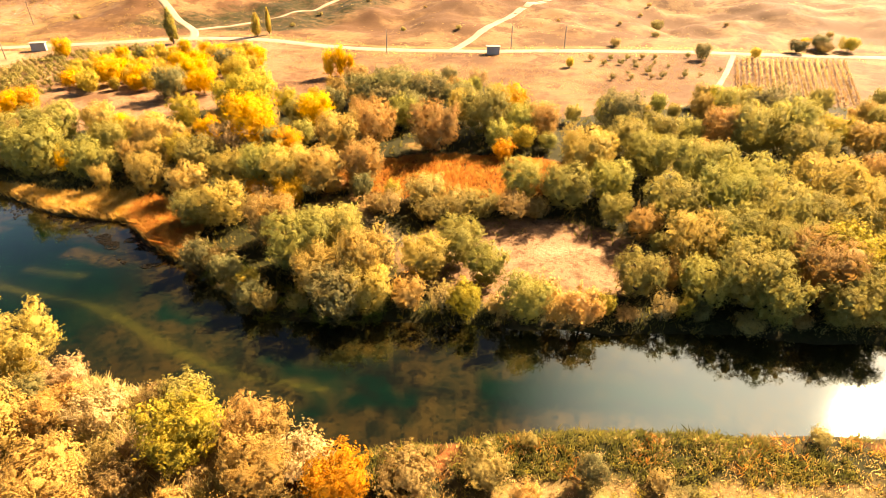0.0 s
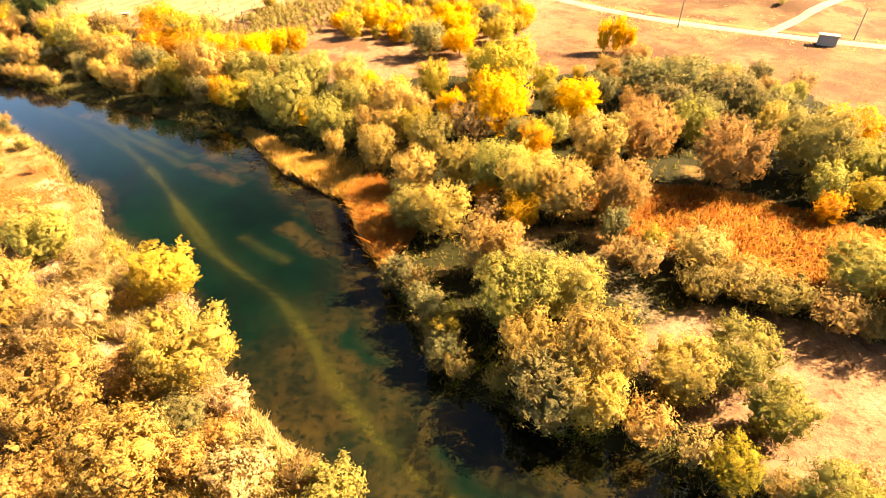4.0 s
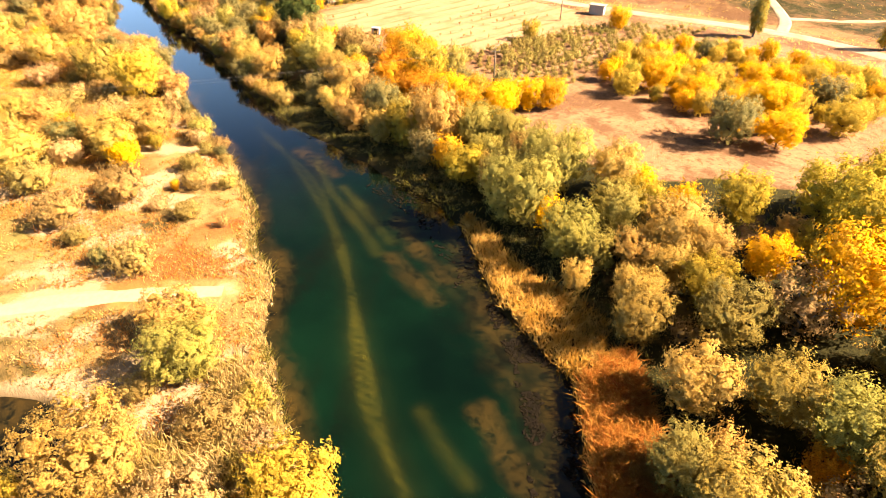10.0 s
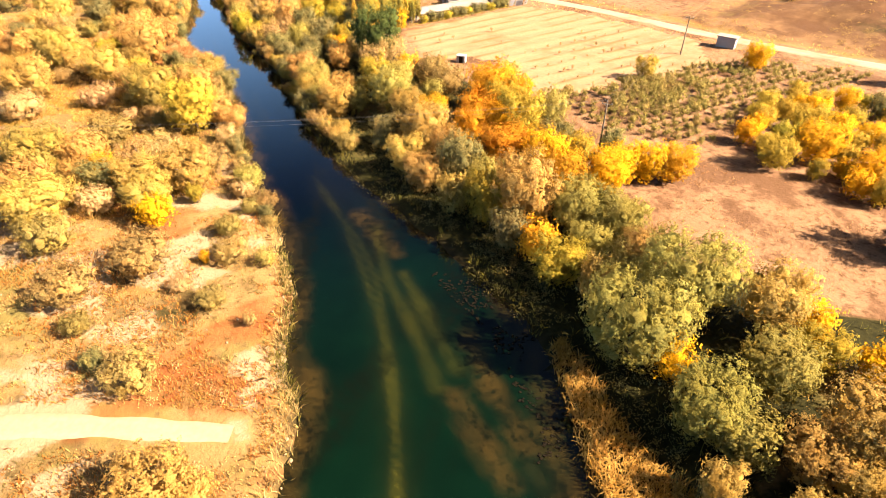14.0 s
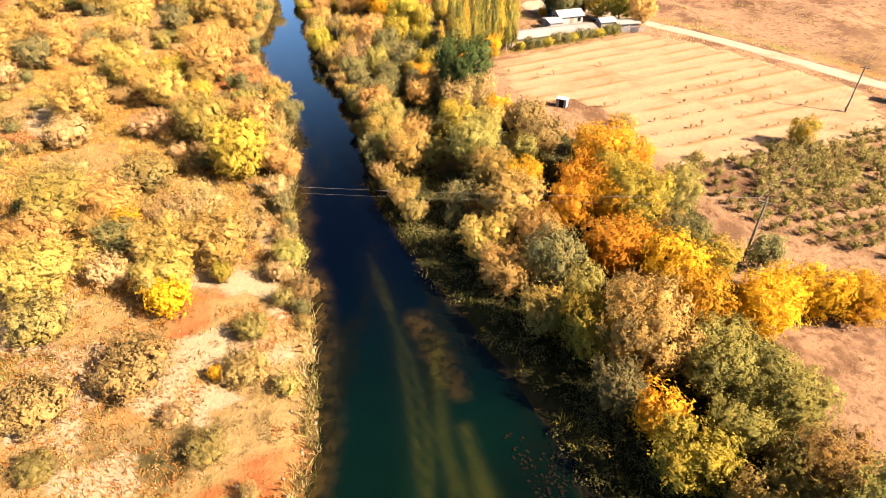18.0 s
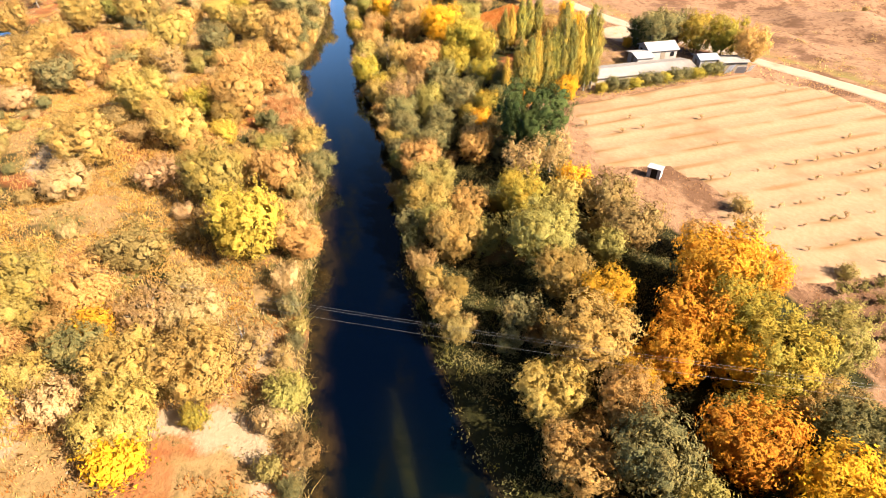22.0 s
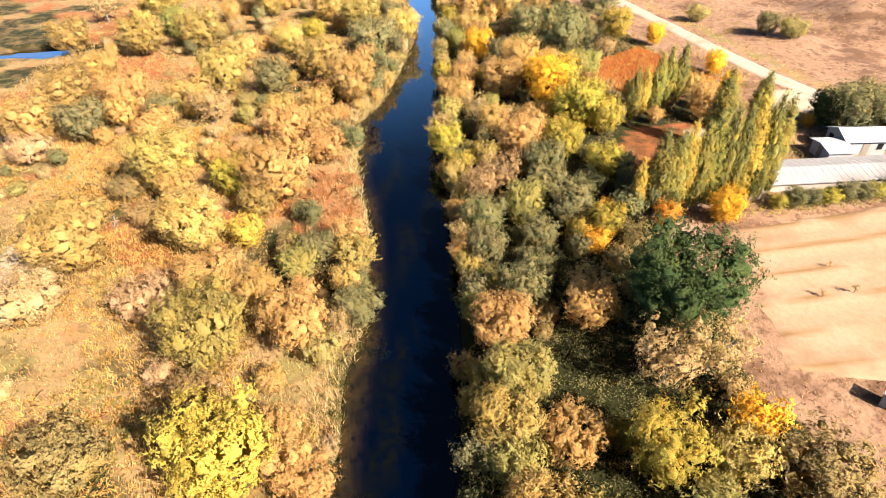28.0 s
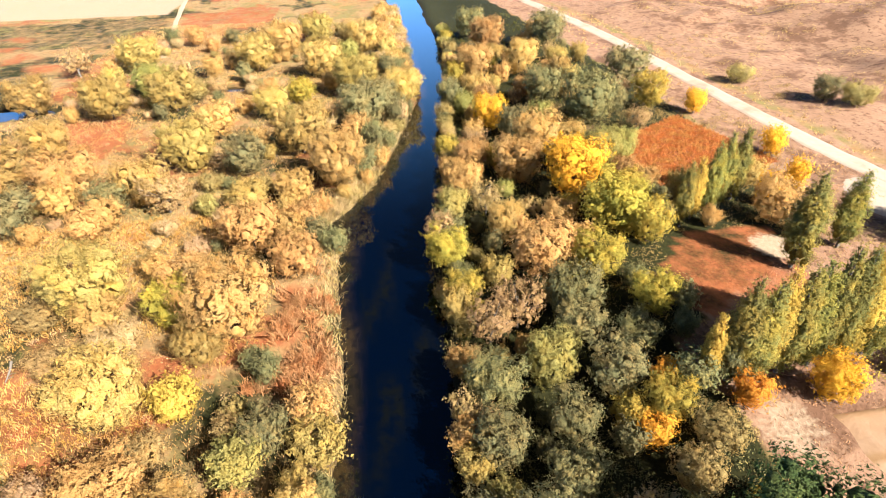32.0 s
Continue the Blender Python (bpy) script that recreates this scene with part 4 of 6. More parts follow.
plant("north", [(-141.7, 91.5, 3.5, 6.7, "w"), (-141.3, 111.2, 4.0, 5.0, "s"), (-141.1, 94.8, 2.6, 5.0, "w"), (-136.6, 127.3, 1.4, 1.7, "s"), (-135.8, 99.6, 4.3, 8.2, "w"), (-135.0, 110.5, 4.0, 5.0, "s"), (-132.9, 106.3, 2.2, 4.5, "w"), (-130.2, 99.5, 3.2, 6.1, "w"), (-129.3, 121.2, 2.1, 4.5, "b"), (-127.4, 93.9, 2.2, 4.5, "g"), (-126.0, 102.4, 2.8, 5.7, "o"), (-123.6, 112.6, 4.5, 8.5, "o"), (-123.0, 118.0, 2.9, 5.5, "o"), (-122.5, 129.0, 1.2, 1.5, "s"), (-121.3, 97.6, 4.1, 7.9, "w"), (-120.0, 107.4, 3.6, 6.8, "o"), (-118.5, 111.3, 3.7, 7.4, "v"), (-117.3, 92.4, 3.2, 6.1, "w")])
plant("north", [(-116.8, 100.8, 2.3, 4.5, "o"), (-116.7, 103.7, 3.2, 6.0, "o"), (-114.6, 107.9, 3.0, 5.9, "y"), (-112.7, 110.2, 3.8, 7.5, "v"), (-108.5, 96.3, 3.6, 8.3, "g"), (-107.4, 103.2, 3.7, 7.3, "o"), (-106.1, 111.4, 2.8, 5.1, "g"), (-104.9, 97.6, 2.2, 5.9, "w"), (-104.0, 92.3, 2.4, 6.0, "w"), (-101.7, 105.9, 3.6, 7.1, "y"), (-100.6, 117.3, 1.8, 4.5, "g"), (-96.9, 105.2, 3.4, 6.8, "o"), (-95.4, 97.6, 4.3, 10.6, "w"), (-94.9, 113.2, 2.7, 5.4, "y"), (-93.7, 109.6, 3.2, 6.4, "y"), (-93.4, 116.6, 2.8, 5.5, "y"), (-93.0, 93.2, 2.5, 5.9, "g"), (-91.1, 102.0, 3.8, 7.2, "w")])
plant("north", [(-91.0, 119.7, 2.8, 5.6, "o"), (-89.8, 94.8, 2.2, 5.4, "o"), (-86.1, 104.2, 3.5, 6.6, "w"), (-86.0, 99.8, 3.1, 5.8, "w"), (-80.5, 95.1, 2.1, 5.9, "w"), (-73.5, 100.2, 5.1, 9.7, "w"), (-72.7, 92.3, 5.3, 10.1, "w"), (-68.4, 93.6, 1.9, 4.5, "y"), (-66.9, 104.7, 3.8, 7.2, "w"), (-64.1, 130.1, 4.3, 7.7, "g"), (-63.9, 106.7, 1.8, 4.5, "y"), (-63.3, 91.0, 3.8, 7.3, "w"), (-62.3, 98.5, 3.5, 6.6, "w"), (-59.8, 91.6, 2.6, 5.0, "w"), (-58.5, 87.1, 1.7, 4.4, "w"), (-57.6, 106.4, 2.1, 4.5, "y"), (-55.8, 94.2, 3.0, 5.6, "w"), (-54.3, 99.1, 4.0, 7.6, "w")])
plant("north", [(-52.6, 95.4, 3.0, 5.6, "w"), (-52.4, 110.1, 3.4, 6.9, "v"), (-50.5, 100.3, 3.1, 5.9, "w"), (-45.8, 117.9, 4.1, 8.2, "v"), (-45.3, 102.5, 2.7, 5.4, "y"), (-43.4, 91.4, 3.7, 7.1, "w"), (-41.7, 82.6, 3.4, 6.4, "w"), (-41.7, 123.1, 4.7, 9.4, "v"), (-40.4, 114.1, 5.3, 10.6, "v"), (-39.3, 97.1, 4.2, 8.0, "b"), (-38.1, 75.1, 3.1, 5.8, "w"), (-36.7, 102.1, 5.2, 10.4, "y"), (-36.1, 86.7, 3.5, 6.6, "w"), (-33.7, 75.2, 3.8, 7.3, "w"), (-31.1, 132.0, 1.4, 2.6, "Y"), (-31.1, 98.1, 3.2, 5.8, "g"), (-31.0, 83.4, 1.8, 3.5, "o"), (-30.5, 87.0, 4.0, 7.7, "w")])
plant("north", [(-28.5, 96.3, 3.1, 6.0, "o"), (-26.9, 92.3, 2.3, 4.5, "o"), (-26.0, 110.5, 3.8, 7.5, "y"), (-25.8, 85.4, 4.1, 7.8, "w"), (-24.8, 80.3, 2.6, 5.0, "o"), (-24.8, 70.4, 4.0, 7.6, "w"), (-24.3, 120.3, 3.4, 6.1, "g"), (-20.0, 84.5, 4.0, 7.6, "w"), (-19.6, 63.8, 4.5, 8.5, "w"), (-19.3, 97.6, 4.5, 8.5, "w"), (-18.9, 126.4, 4.2, 7.5, "g"), (-16.1, 58.7, 3.5, 6.6, "w"), (-15.3, 67.2, 4.2, 7.9, "w"), (-13.9, 87.5, 4.0, 7.7, "w"), (-13.6, 102.8, 4.6, 8.8, "w"), (-13.3, 82.0, 1.9, 4.5, "g"), (-13.2, 54.2, 3.6, 6.5, "g"), (-13.1, 119.1, 4.0, 7.1, "g")])
plant("north", [(-11.0, 124.9, 5.3, 9.5, "g"), (-10.8, 79.3, 2.2, 2.8, "s"), (-9.8, 60.4, 4.2, 8.0, "w"), (-9.2, 55.5, 3.3, 6.2, "w"), (-8.3, 81.3, 1.5, 3.9, "v"), (-7.8, 111.9, 3.7, 7.1, "w"), (-6.8, 115.8, 3.8, 6.9, "g"), (-4.4, 55.6, 2.2, 4.5, "w"), (-3.4, 123.3, 4.7, 8.5, "g"), (-3.0, 82.0, 3.8, 4.7, "s"), (-2.5, 61.6, 3.5, 6.6, "w"), (-2.2, 76.9, 2.9, 3.6, "s"), (-1.8, 100.7, 5.1, 9.6, "w"), (2.0, 65.5, 3.6, 6.9, "w"), (2.2, 78.5, 3.3, 4.1, "s"), (2.6, 54.6, 2.3, 4.7, "v"), (2.8, 121.5, 4.0, 7.2, "g"), (3.9, 115.6, 3.8, 7.3, "w")])
plant("north", [(5.7, 61.0, 3.1, 5.9, "w"), (6.2, 78.4, 3.4, 4.2, "s"), (8.1, 107.8, 5.3, 10.1, "w"), (10.0, 53.8, 3.2, 6.1, "w"), (10.9, 97.1, 2.1, 3.9, "o"), (10.9, 77.8, 3.4, 4.2, "s"), (12.7, 83.5, 3.6, 6.8, "w"), (13.4, 115.9, 4.5, 8.5, "o"), (13.8, 53.4, 1.8, 4.5, "l"), (14.2, 78.0, 2.7, 3.3, "s"), (15.0, 107.8, 3.6, 6.9, "w"), (16.8, 53.1, 2.6, 5.1, "l"), (19.2, 80.3, 4.3, 8.2, "w"), (19.5, 107.9, 3.7, 6.9, "w"), (24.3, 89.3, 5.3, 10.1, "w"), (24.9, 58.5, 3.4, 6.4, "w"), (26.4, 76.1, 2.8, 5.4, "w"), (26.9, 82.8, 4.0, 7.6, "w")])
plant("north", [(32.9, 57.0, 3.6, 6.9, "w"), (33.8, 98.7, 4.1, 7.7, "w"), (34.2, 65.1, 4.4, 8.3, "w"), (34.6, 75.6, 4.3, 8.2, "w"), (35.1, 108.8, 5.3, 9.5, "g"), (35.4, 90.1, 4.4, 8.3, "w"), (38.3, 57.1, 4.6, 8.7, "w"), (40.1, 66.3, 4.6, 8.7, "w"), (40.3, 53.7, 3.7, 7.0, "w"), (41.3, 102.5, 3.7, 7.0, "w"), (41.8, 84.5, 5.3, 10.1, "w"), (42.4, 76.2, 5.0, 9.5, "w"), (45.8, 62.3, 4.6, 8.7, "w"), (47.4, 104.0, 3.2, 6.0, "w"), (47.8, 58.1, 4.9, 9.3, "w"), (48.1, 53.0, 3.5, 6.6, "w"), (48.2, 70.9, 5.3, 10.1, "w"), (48.4, 80.1, 4.8, 9.1, "w")])
plant("north", [(51.6, 53.5, 4.0, 7.6, "w"), (53.5, 103.8, 4.5, 8.5, "w"), (53.5, 60.6, 4.7, 9.4, "v"), (55.7, 69.3, 4.6, 8.7, "w"), (57.8, 99.7, 5.3, 10.1, "w"), (59.0, 79.0, 5.3, 10.1, "w"), (60.7, 72.7, 5.3, 10.1, "w"), (61.2, 116.5, 4.3, 8.2, "w"), (63.3, 91.8, 4.9, 9.4, "w"), (65.4, 102.2, 5.3, 10.1, "w"), (67.2, 113.1, 5.3, 9.5, "g"), (73.5, 102.3, 3.5, 6.9, "v"), (78.7, 100.1, 3.5, 6.6, "w")])
plant("south", [(-313.0, 67.3, 5.3, 8.9, "w"), (-302.9, 59.2, 5.3, 8.9, "w"), (-302.0, 80.1, 5.3, 8.9, "w"), (-294.5, 24.9, 5.3, 8.9, "w"), (-292.6, 10.4, 4.2, 7.0, "b"), (-290.9, 54.1, 5.3, 8.9, "w"), (-282.0, 71.0, 5.2, 8.7, "w"), (-273.2, 34.9, 4.5, 7.5, "w"), (-271.3, 74.0, 2.8, 4.9, "l"), (-270.5, 9.5, 5.3, 8.9, "w"), (-267.7, 67.4, 2.4, 4.2, "v"), (-266.7, 79.4, 5.3, 8.9, "w"), (-264.4, 67.6, 3.1, 5.5, "v"), (-263.7, 41.7, 5.3, 8.9, "w"), (-261.3, 29.7, 5.3, 8.9, "w"), (-260.3, 88.7, 4.4, 7.4, "w"), (-256.2, 62.7, 3.8, 6.3, "w"), (-253.9, 82.9, 4.8, 7.6, "g")])
plant("south", [(-248.2, 81.1, 5.3, 8.4, "g"), (-247.5, 53.9, 4.2, 7.0, "l"), (-240.8, 27.3, 4.3, 7.3, "w"), (-238.6, 70.5, 5.2, 8.7, "w"), (-234.7, 52.5, 5.3, 8.9, "w"), (-231.5, 61.9, 4.1, 6.8, "g"), (-227.4, 26.5, 5.3, 8.8, "w"), (-226.1, 36.7, 5.1, 8.5, "w"), (-225.3, 77.1, 5.3, 8.9, "w"), (-223.3, 49.0, 4.2, 7.0, "w"), (-221.4, 37.3, 3.1, 5.4, "l"), (-220.3, 63.9, 3.7, 6.1, "w"), (-220.2, 71.1, 3.1, 5.3, "l"), (-220.0, 45.0, 3.4, 5.7, "g"), (-219.9, 52.9, 3.8, 6.3, "b"), (-216.4, 45.5, 2.9, 5.1, "l"), (-216.0, 33.1, 4.2, 7.0, "g"), (-215.7, 25.5, 4.9, 8.2, "w")])
plant("south", [(-213.9, 44.0, 2.3, 4.1, "l"), (-209.9, 26.9, 4.1, 4.5, "a"), (-207.8, 67.1, 4.1, 7.3, "l"), (-202.1, 73.2, 3.3, 5.5, "l"), (-198.6, 61.5, 3.3, 5.5, "l"), (-198.0, 51.0, 5.3, 8.9, "w"), (-195.9, 45.8, 2.8, 3.5, "s"), (-195.1, 60.8, 3.2, 5.6, "v"), (-193.7, 53.5, 2.9, 4.9, "l"), (-192.3, 67.9, 5.3, 8.9, "w"), (-191.0, 55.9, 3.2, 3.5, "a"), (-188.7, 65.2, 2.9, 4.9, "w"), (-188.7, 50.7, 2.5, 3.1, "s"), (-185.5, 43.3, 2.7, 3.3, "s"), (-184.8, 72.3, 1.5, 3.5, "g"), (-181.9, 58.8, 4.4, 7.3, "w"), (-181.7, 64.8, 2.4, 4.4, "Y"), (-180.0, 45.2, 5.3, 8.9, "w")])
plant("south", [(-179.2, 77.2, 2.2, 4.0, "w"), (-177.1, 73.6, 2.5, 4.1, "g"), (-176.8, 63.3, 2.3, 2.9, "s"), (-175.8, 78.0, 2.5, 4.2, "w"), (-174.2, 71.4, 2.4, 4.0, "w"), (-172.5, 43.2, 4.4, 4.8, "a"), (-172.1, 62.5, 3.5, 5.9, "l"), (-171.2, 55.6, 3.7, 4.0, "a"), (-170.3, 67.5, 2.7, 4.6, "w"), (-166.6, 78.2, 2.6, 4.3, "g"), (-163.9, 72.4, 3.7, 6.2, "l"), (-163.1, 64.3, 4.8, 8.6, "w"), (-158.9, 62.9, 2.2, 2.7, "s"), (-149.0, 68.3, 4.3, 9.6, "Y"), (-151.3, 55.3, 4.0, 5.0, "s"), (-149.9, 72.1, 3.4, 5.6, "l"), (-147.3, 74.4, 2.5, 4.3, "l")])
plant("south", [(-144.1, 45.5, 5.0, 8.4, "w"), (-144.1, 51.0, 4.0, 6.7, "l"), (-143.4, 61.4, 2.3, 4.0, "b"), (-139.5, 57.9, 3.2, 5.4, "b"), (-139.2, 50.0, 2.7, 4.5, "l"), (-138.7, 52.8, 2.0, 4.5, "o"), (-138.1, 62.4, 3.7, 4.6, "a"), (-136.9, 43.5, 3.8, 6.4, "l"), (-135.6, 52.3, 2.9, 4.8, "g"), (-134.6, 47.9, 2.1, 4.0, "w"), (-132.0, 67.4, 3.1, 5.2, "b"), (-131.2, 57.2, 3.8, 6.3, "w"), (-130.2, 51.1, 2.7, 3.4, "a"), (-130.0, 44.4, 4.4, 7.4, "w"), (-129.3, 63.2, 4.1, 6.9, "w"), (-125.4, 57.4, 3.6, 5.9, "w"), (-125.1, 63.0, 1.2, 2.8, "v")])
plant("south", [(-123.5, 45.2, 3.7, 4.6, "s"), (-121.9, 57.5, 2.1, 4.5, "y"), (-112.8, 54.4, 4.0, 5.0, "s"), (-111.9, 46.2, 3.6, 4.4, "s"), (-110.9, 60.8, 0.7, 1.8, "o"), (-109.8, 63.7, 2.4, 3.0, "s"), (-106.7, 67.0, 1.4, 1.8, "s"), (-94.9, 50.7, 3.0, 3.8, "s"), (-81.4, 50.3, 3.4, 5.6, "l"), (-79.8, 52.8, 1.9, 4.0, "l"), (-76.0, 45.2, 2.0, 2.5, "s"), (-75.2, 49.6, 3.9, 6.6, "w"), (-69.5, 33.2, 2.8, 5.0, "Y"), (-68.5, 40.1, 5.0, 8.4, "w"), (-67.5, 49.1, 2.9, 3.6, "s"), (-64.2, 34.8, 3.4, 5.7, "b"), (-62.0, 40.1, 3.1, 3.4, "a"), (-60.6, 43.4, 4.1, 4.5, "a")])
plant("south", [(-56.1, 50.8, 3.9, 7.1, "Y"), (-51.6, 34.1, 5.0, 8.4, "w"), (-46.1, 28.7, 3.2, 5.4, "l"), (-44.8, 43.6, 4.6, 7.7, "w"), (-41.0, 32.5, 4.4, 7.4, "w"), (-40.7, 38.3, 2.3, 4.0, "g"), (-32.8, 28.1, 3.7, 6.2, "l"), (-32.6, 36.6, 2.9, 3.6, "a"), (-27.4, 28.9, 2.7, 3.4, "s"), (-25.1, 38.7, 2.6, 4.3, "w"), (-23.3, 33.0, 3.9, 6.8, "v"), (-18.3, 35.2, 2.7, 4.5, "l"), (-16.3, 35.5, 2.2, 4.0, "w"), (-15.5, 29.3, 3.0, 5.1, "w"), (-11.8, 31.8, 2.8, 3.5, "a"), (-8.4, 28.9, 2.9, 5.6, "o"), (-2.9, 30.2, 3.0, 3.7, "s"), (4.0, 31.4, 2.5, 3.1, "s")])
plant("field", [(-30.5, 150.5, 1.7, 6.8, "y"), (-28.0, 151.8, 1.7, 7.5, "y"), (-25.5, 151.0, 1.6, 6.0, "y"), (-119.9, 145.9, 2.4, 4.7, "v"), (-111.5, 168.3, 2.7, 5.4, "y"), (-86.2, 163.6, 1.8, 4.5, "g"), (-85.8, 134.5, 2.9, 4.9, "Y"), (-83.6, 141.1, 3.6, 6.1, "y"), (-75.6, 141.1, 2.9, 5.0, "y"), (-72.0, 155.7, 2.7, 4.7, "y"), (-69.4, 142.2, 2.5, 4.2, "y"), (-65.3, 162.6, 2.8, 4.8, "Y"), (-64.1, 144.9, 3.6, 6.1, "y"), (-59.9, 155.6, 3.3, 5.9, "g"), (-58.2, 134.6, 3.3, 5.7, "y"), (-53.7, 146.5, 3.6, 6.1, "Y"), (-52.8, 160.6, 3.2, 5.4, "y"), (35.7, 164.2, 1.2, 2.6, "Y"), (55.7, 191.5, 2.1, 2.6, "s"), (77.6, 174.7, 2.7, 4.8, "g"), (80.2, 225.3, 2.8, 3.5, "s")])
plant("field", [(95.1, 177.7, 1.8, 3.0, "Y"), (112.0, 185.5, 3.0, 4.1, "g"), (121.0, 186.3, 3.0, 3.4, "s"), (121.6, 189.9, 3.2, 4.4, "g"), (129.4, 187.6, 3.1, 4.4, "v"), (117.4, 191.6, 1.6, 3.0, "y")])


# poplars
def poplar_mesh(h, r, mat):
    lobes = []
    for i in range(40):
        f = (i + 0.5) / 40
        rr = r * (0.45 + 0.75 * math.sin(math.pi * min(1, 0.25 + 0.62 * f))) * (1 - 0.62 * f ** 3)
        a = i * 2.4 + float(rng.uniform(-0.3, 0.3))
        off = rr * float(rng.uniform(0.3, 0.7))
        lobes.append((off * math.cos(a), off * math.sin(a), h * (0.1 + 0.85 * f), rr * float(rng.uniform(0.36, 0.5)), 2.6))
    return foliage("crown", lobes, 9000, 0.17, mat, rng, cull=0.8, core=0.5, up=0.8, per=8, reach=1.4)


def build_poplars():
    protos = []
    for v in range(4):
        root = new("poplar")
        part("crown", poplar_mesh(15.0, 1.5, LEAF["p" if v < 3 else "Y"]), None, root)
        bm = bmesh.new()
        tube(bm, [(0, 0, -0.4), (0.05, 0, 5), (0, 0.06, 11), (0, 0, 14.2)], [0.24, 0.17, 0.1, 0.03], 7)
        part("trunk", bm_mesh("trunk", bm, PALE_BARK), None, root)
        protos.append(tagged(root, "tall slender poplar with yellow-green leaves in a row" if v < 3 else "slender poplar with bright yellow leaves", "tree", "row of poplars" if v < 3 else "yellow poplars"))
    used = [False] * 4
    rows = [(-177.2 - 0.16 * i + rng.uniform(-0.5, 0.5), 112.6 + 1.65 * i, 11.0 + 0.38 * i + rng.uniform(-0.6, 0.6), 1.2 + 0.15 * (i % 3)) for i in range(11)]
    rows[0] = (-177.4, 112.0, 8.6, 0.85)
    rows += [(-202.6, 121.6, 9.5, 1.1), (-204.2, 123.8, 9.0, 1.0), (-205.3, 126.4, 10.5, 1.15), (-206.7, 128.6, 11, 1.15), (-208.3, 131.6, 11, 1.2)]
    rows += [(-192.6, 130.2, 12.5, 1.7), (-195.6, 138.0, 10.5, 1.5)]
    rows += [(-87.5, 187.5, 11.5, 1.8), (-60.8, 203, 9, 0.9), (-64, 199.5, 8, 1.5)]
    for i, (x, y, h, r) in enumerate(rows):
        v = 3 if (x > -100 and x > -86) or (x, y) == (-177.4, 112.0) or i in (3, 8, 12) else i % 3
        p = protos[v]
        m = pose(x, y, ground_z(x, y), 0, 0, 47.0 * i) @ Matrix.Diagonal((r / 1.5, r / 1.5, h / 15, 1))
        if used[v]:
            copy_thing(p, m @ Matrix.Diagonal((1 / p.scale[0], 1 / p.scale[1], 1 / p.scale[2], 1)))
        else:
            p.matrix_basis, used[v] = m, True
        PLANTED.append((x, y, r + 0.5))


build_poplars()
for i in range(12):
    yy = 130.0 + 2.3 * i
    set_tree("g" if i % 3 else "v", -176.3 - (yy - 128) * 0.05, yy, 1.25 + 0.3 * (i % 2), 1.9 + 0.5 * ((i * 5) % 3) / 2, "field", "in a hedge beside the barn")


# the trees and shrubs between
def scatter(where, test, spacing, tries, kinds, rmin, rmax, gap=0.85):
    x0, x1, y0, y1 = test[0]
    made = 0
    for _ in range(tries):
        x, y = float(rng.uniform(x0, x1)), float(rng.uniform(y0, y1))
        if not test[1](x, y):
            continue
        r = float(rng.uniform(rmin, rmax))
        if any((x - a) ** 2 + (y - b) ** 2 < max(spacing, gap * (r + c)) ** 2 for a, b, c in PLANTED):
            continue
        k = kinds[int(rng.integers(len(kinds)))]
        h = r * 2 * (0.62 if k in "sa" else 0.98) * float(rng.uniform(0.85, 1.15))
        set_tree(k, x, y, r, h, where)
        made += 1
    return made


OPEN = [(-156, 99, 5.5), (-134, 94.5, 4), (-129, 93.5, 3.5), (-127, 107, 5), (-130, 111, 4), (-168, 103, 4.5), (-7, 68, 5), (-32, 65, 4.5), (-38, 70, 3.5), (14, 135, 6), (-54, 117, 5),
        (-152, 46, 5), (-176, 49, 6), (-203, 41, 8), (-80, 91, 4), (-22, 78, 4)]  # bare ground between the trees


def free_of_lanes(x, y):
    return all(math.hypot(x - a, y - b) > c for a, b, c in OPEN) and near_line(x, y, ROAD) > 5 and not (inside(x, y, PLOUGHED) or inside(x, y, ORCHARD) or inside(x, y, RED_FIELD) or inside(x, y, CLEARING)) and not (-192 < x < -174 and 126 < y < 164)


def in_belt(x, y):
    return curve_y(NORTH_BANK, x) + (5.5 if -128 < x < -78 else 1.0) < y < curve_y(BELT_TOP, x) - 2 and free_of_lanes(x, y) and ellipse(x, y, 14, 66, 17, 9) > 1 and ellipse(x, y, 2, 91, 23, 9) > 1 and near_line(x, y, [(-28, 77), (-12, 76), (-7, 72)]) > 3 \
        and not (-78 < x < -38 and y < curve_y(NORTH_BANK, x) + 7)


def in_bank(x):
    return not (-207 < x < -177 or -160 < x < -152)


def in_south(x, y):
    return all(math.hypot(x - a, y - b) > c for a, b, c in OPEN) and y < curve_y(SOUTH_BANK, x) - 1.2 and near_line(x, y, TRACK_SOUTH) > 3.5 and all(ellipse(x, y, a, b, c, d) > 1.3 for a, b, c, d in PONDS) and not inside(x, y, CROP_FIELD) \
        and all(ellipse(x, y, *e) > 1 for e in ((-134, 42, 6, 5), (-184, 38, 8, 4), (-206, 66, 6, 4), (-192, 75, 12, 4), (-147, 57, 7, 3), (-166, 52, 8, 7), (-212, 45, 12, 5)))


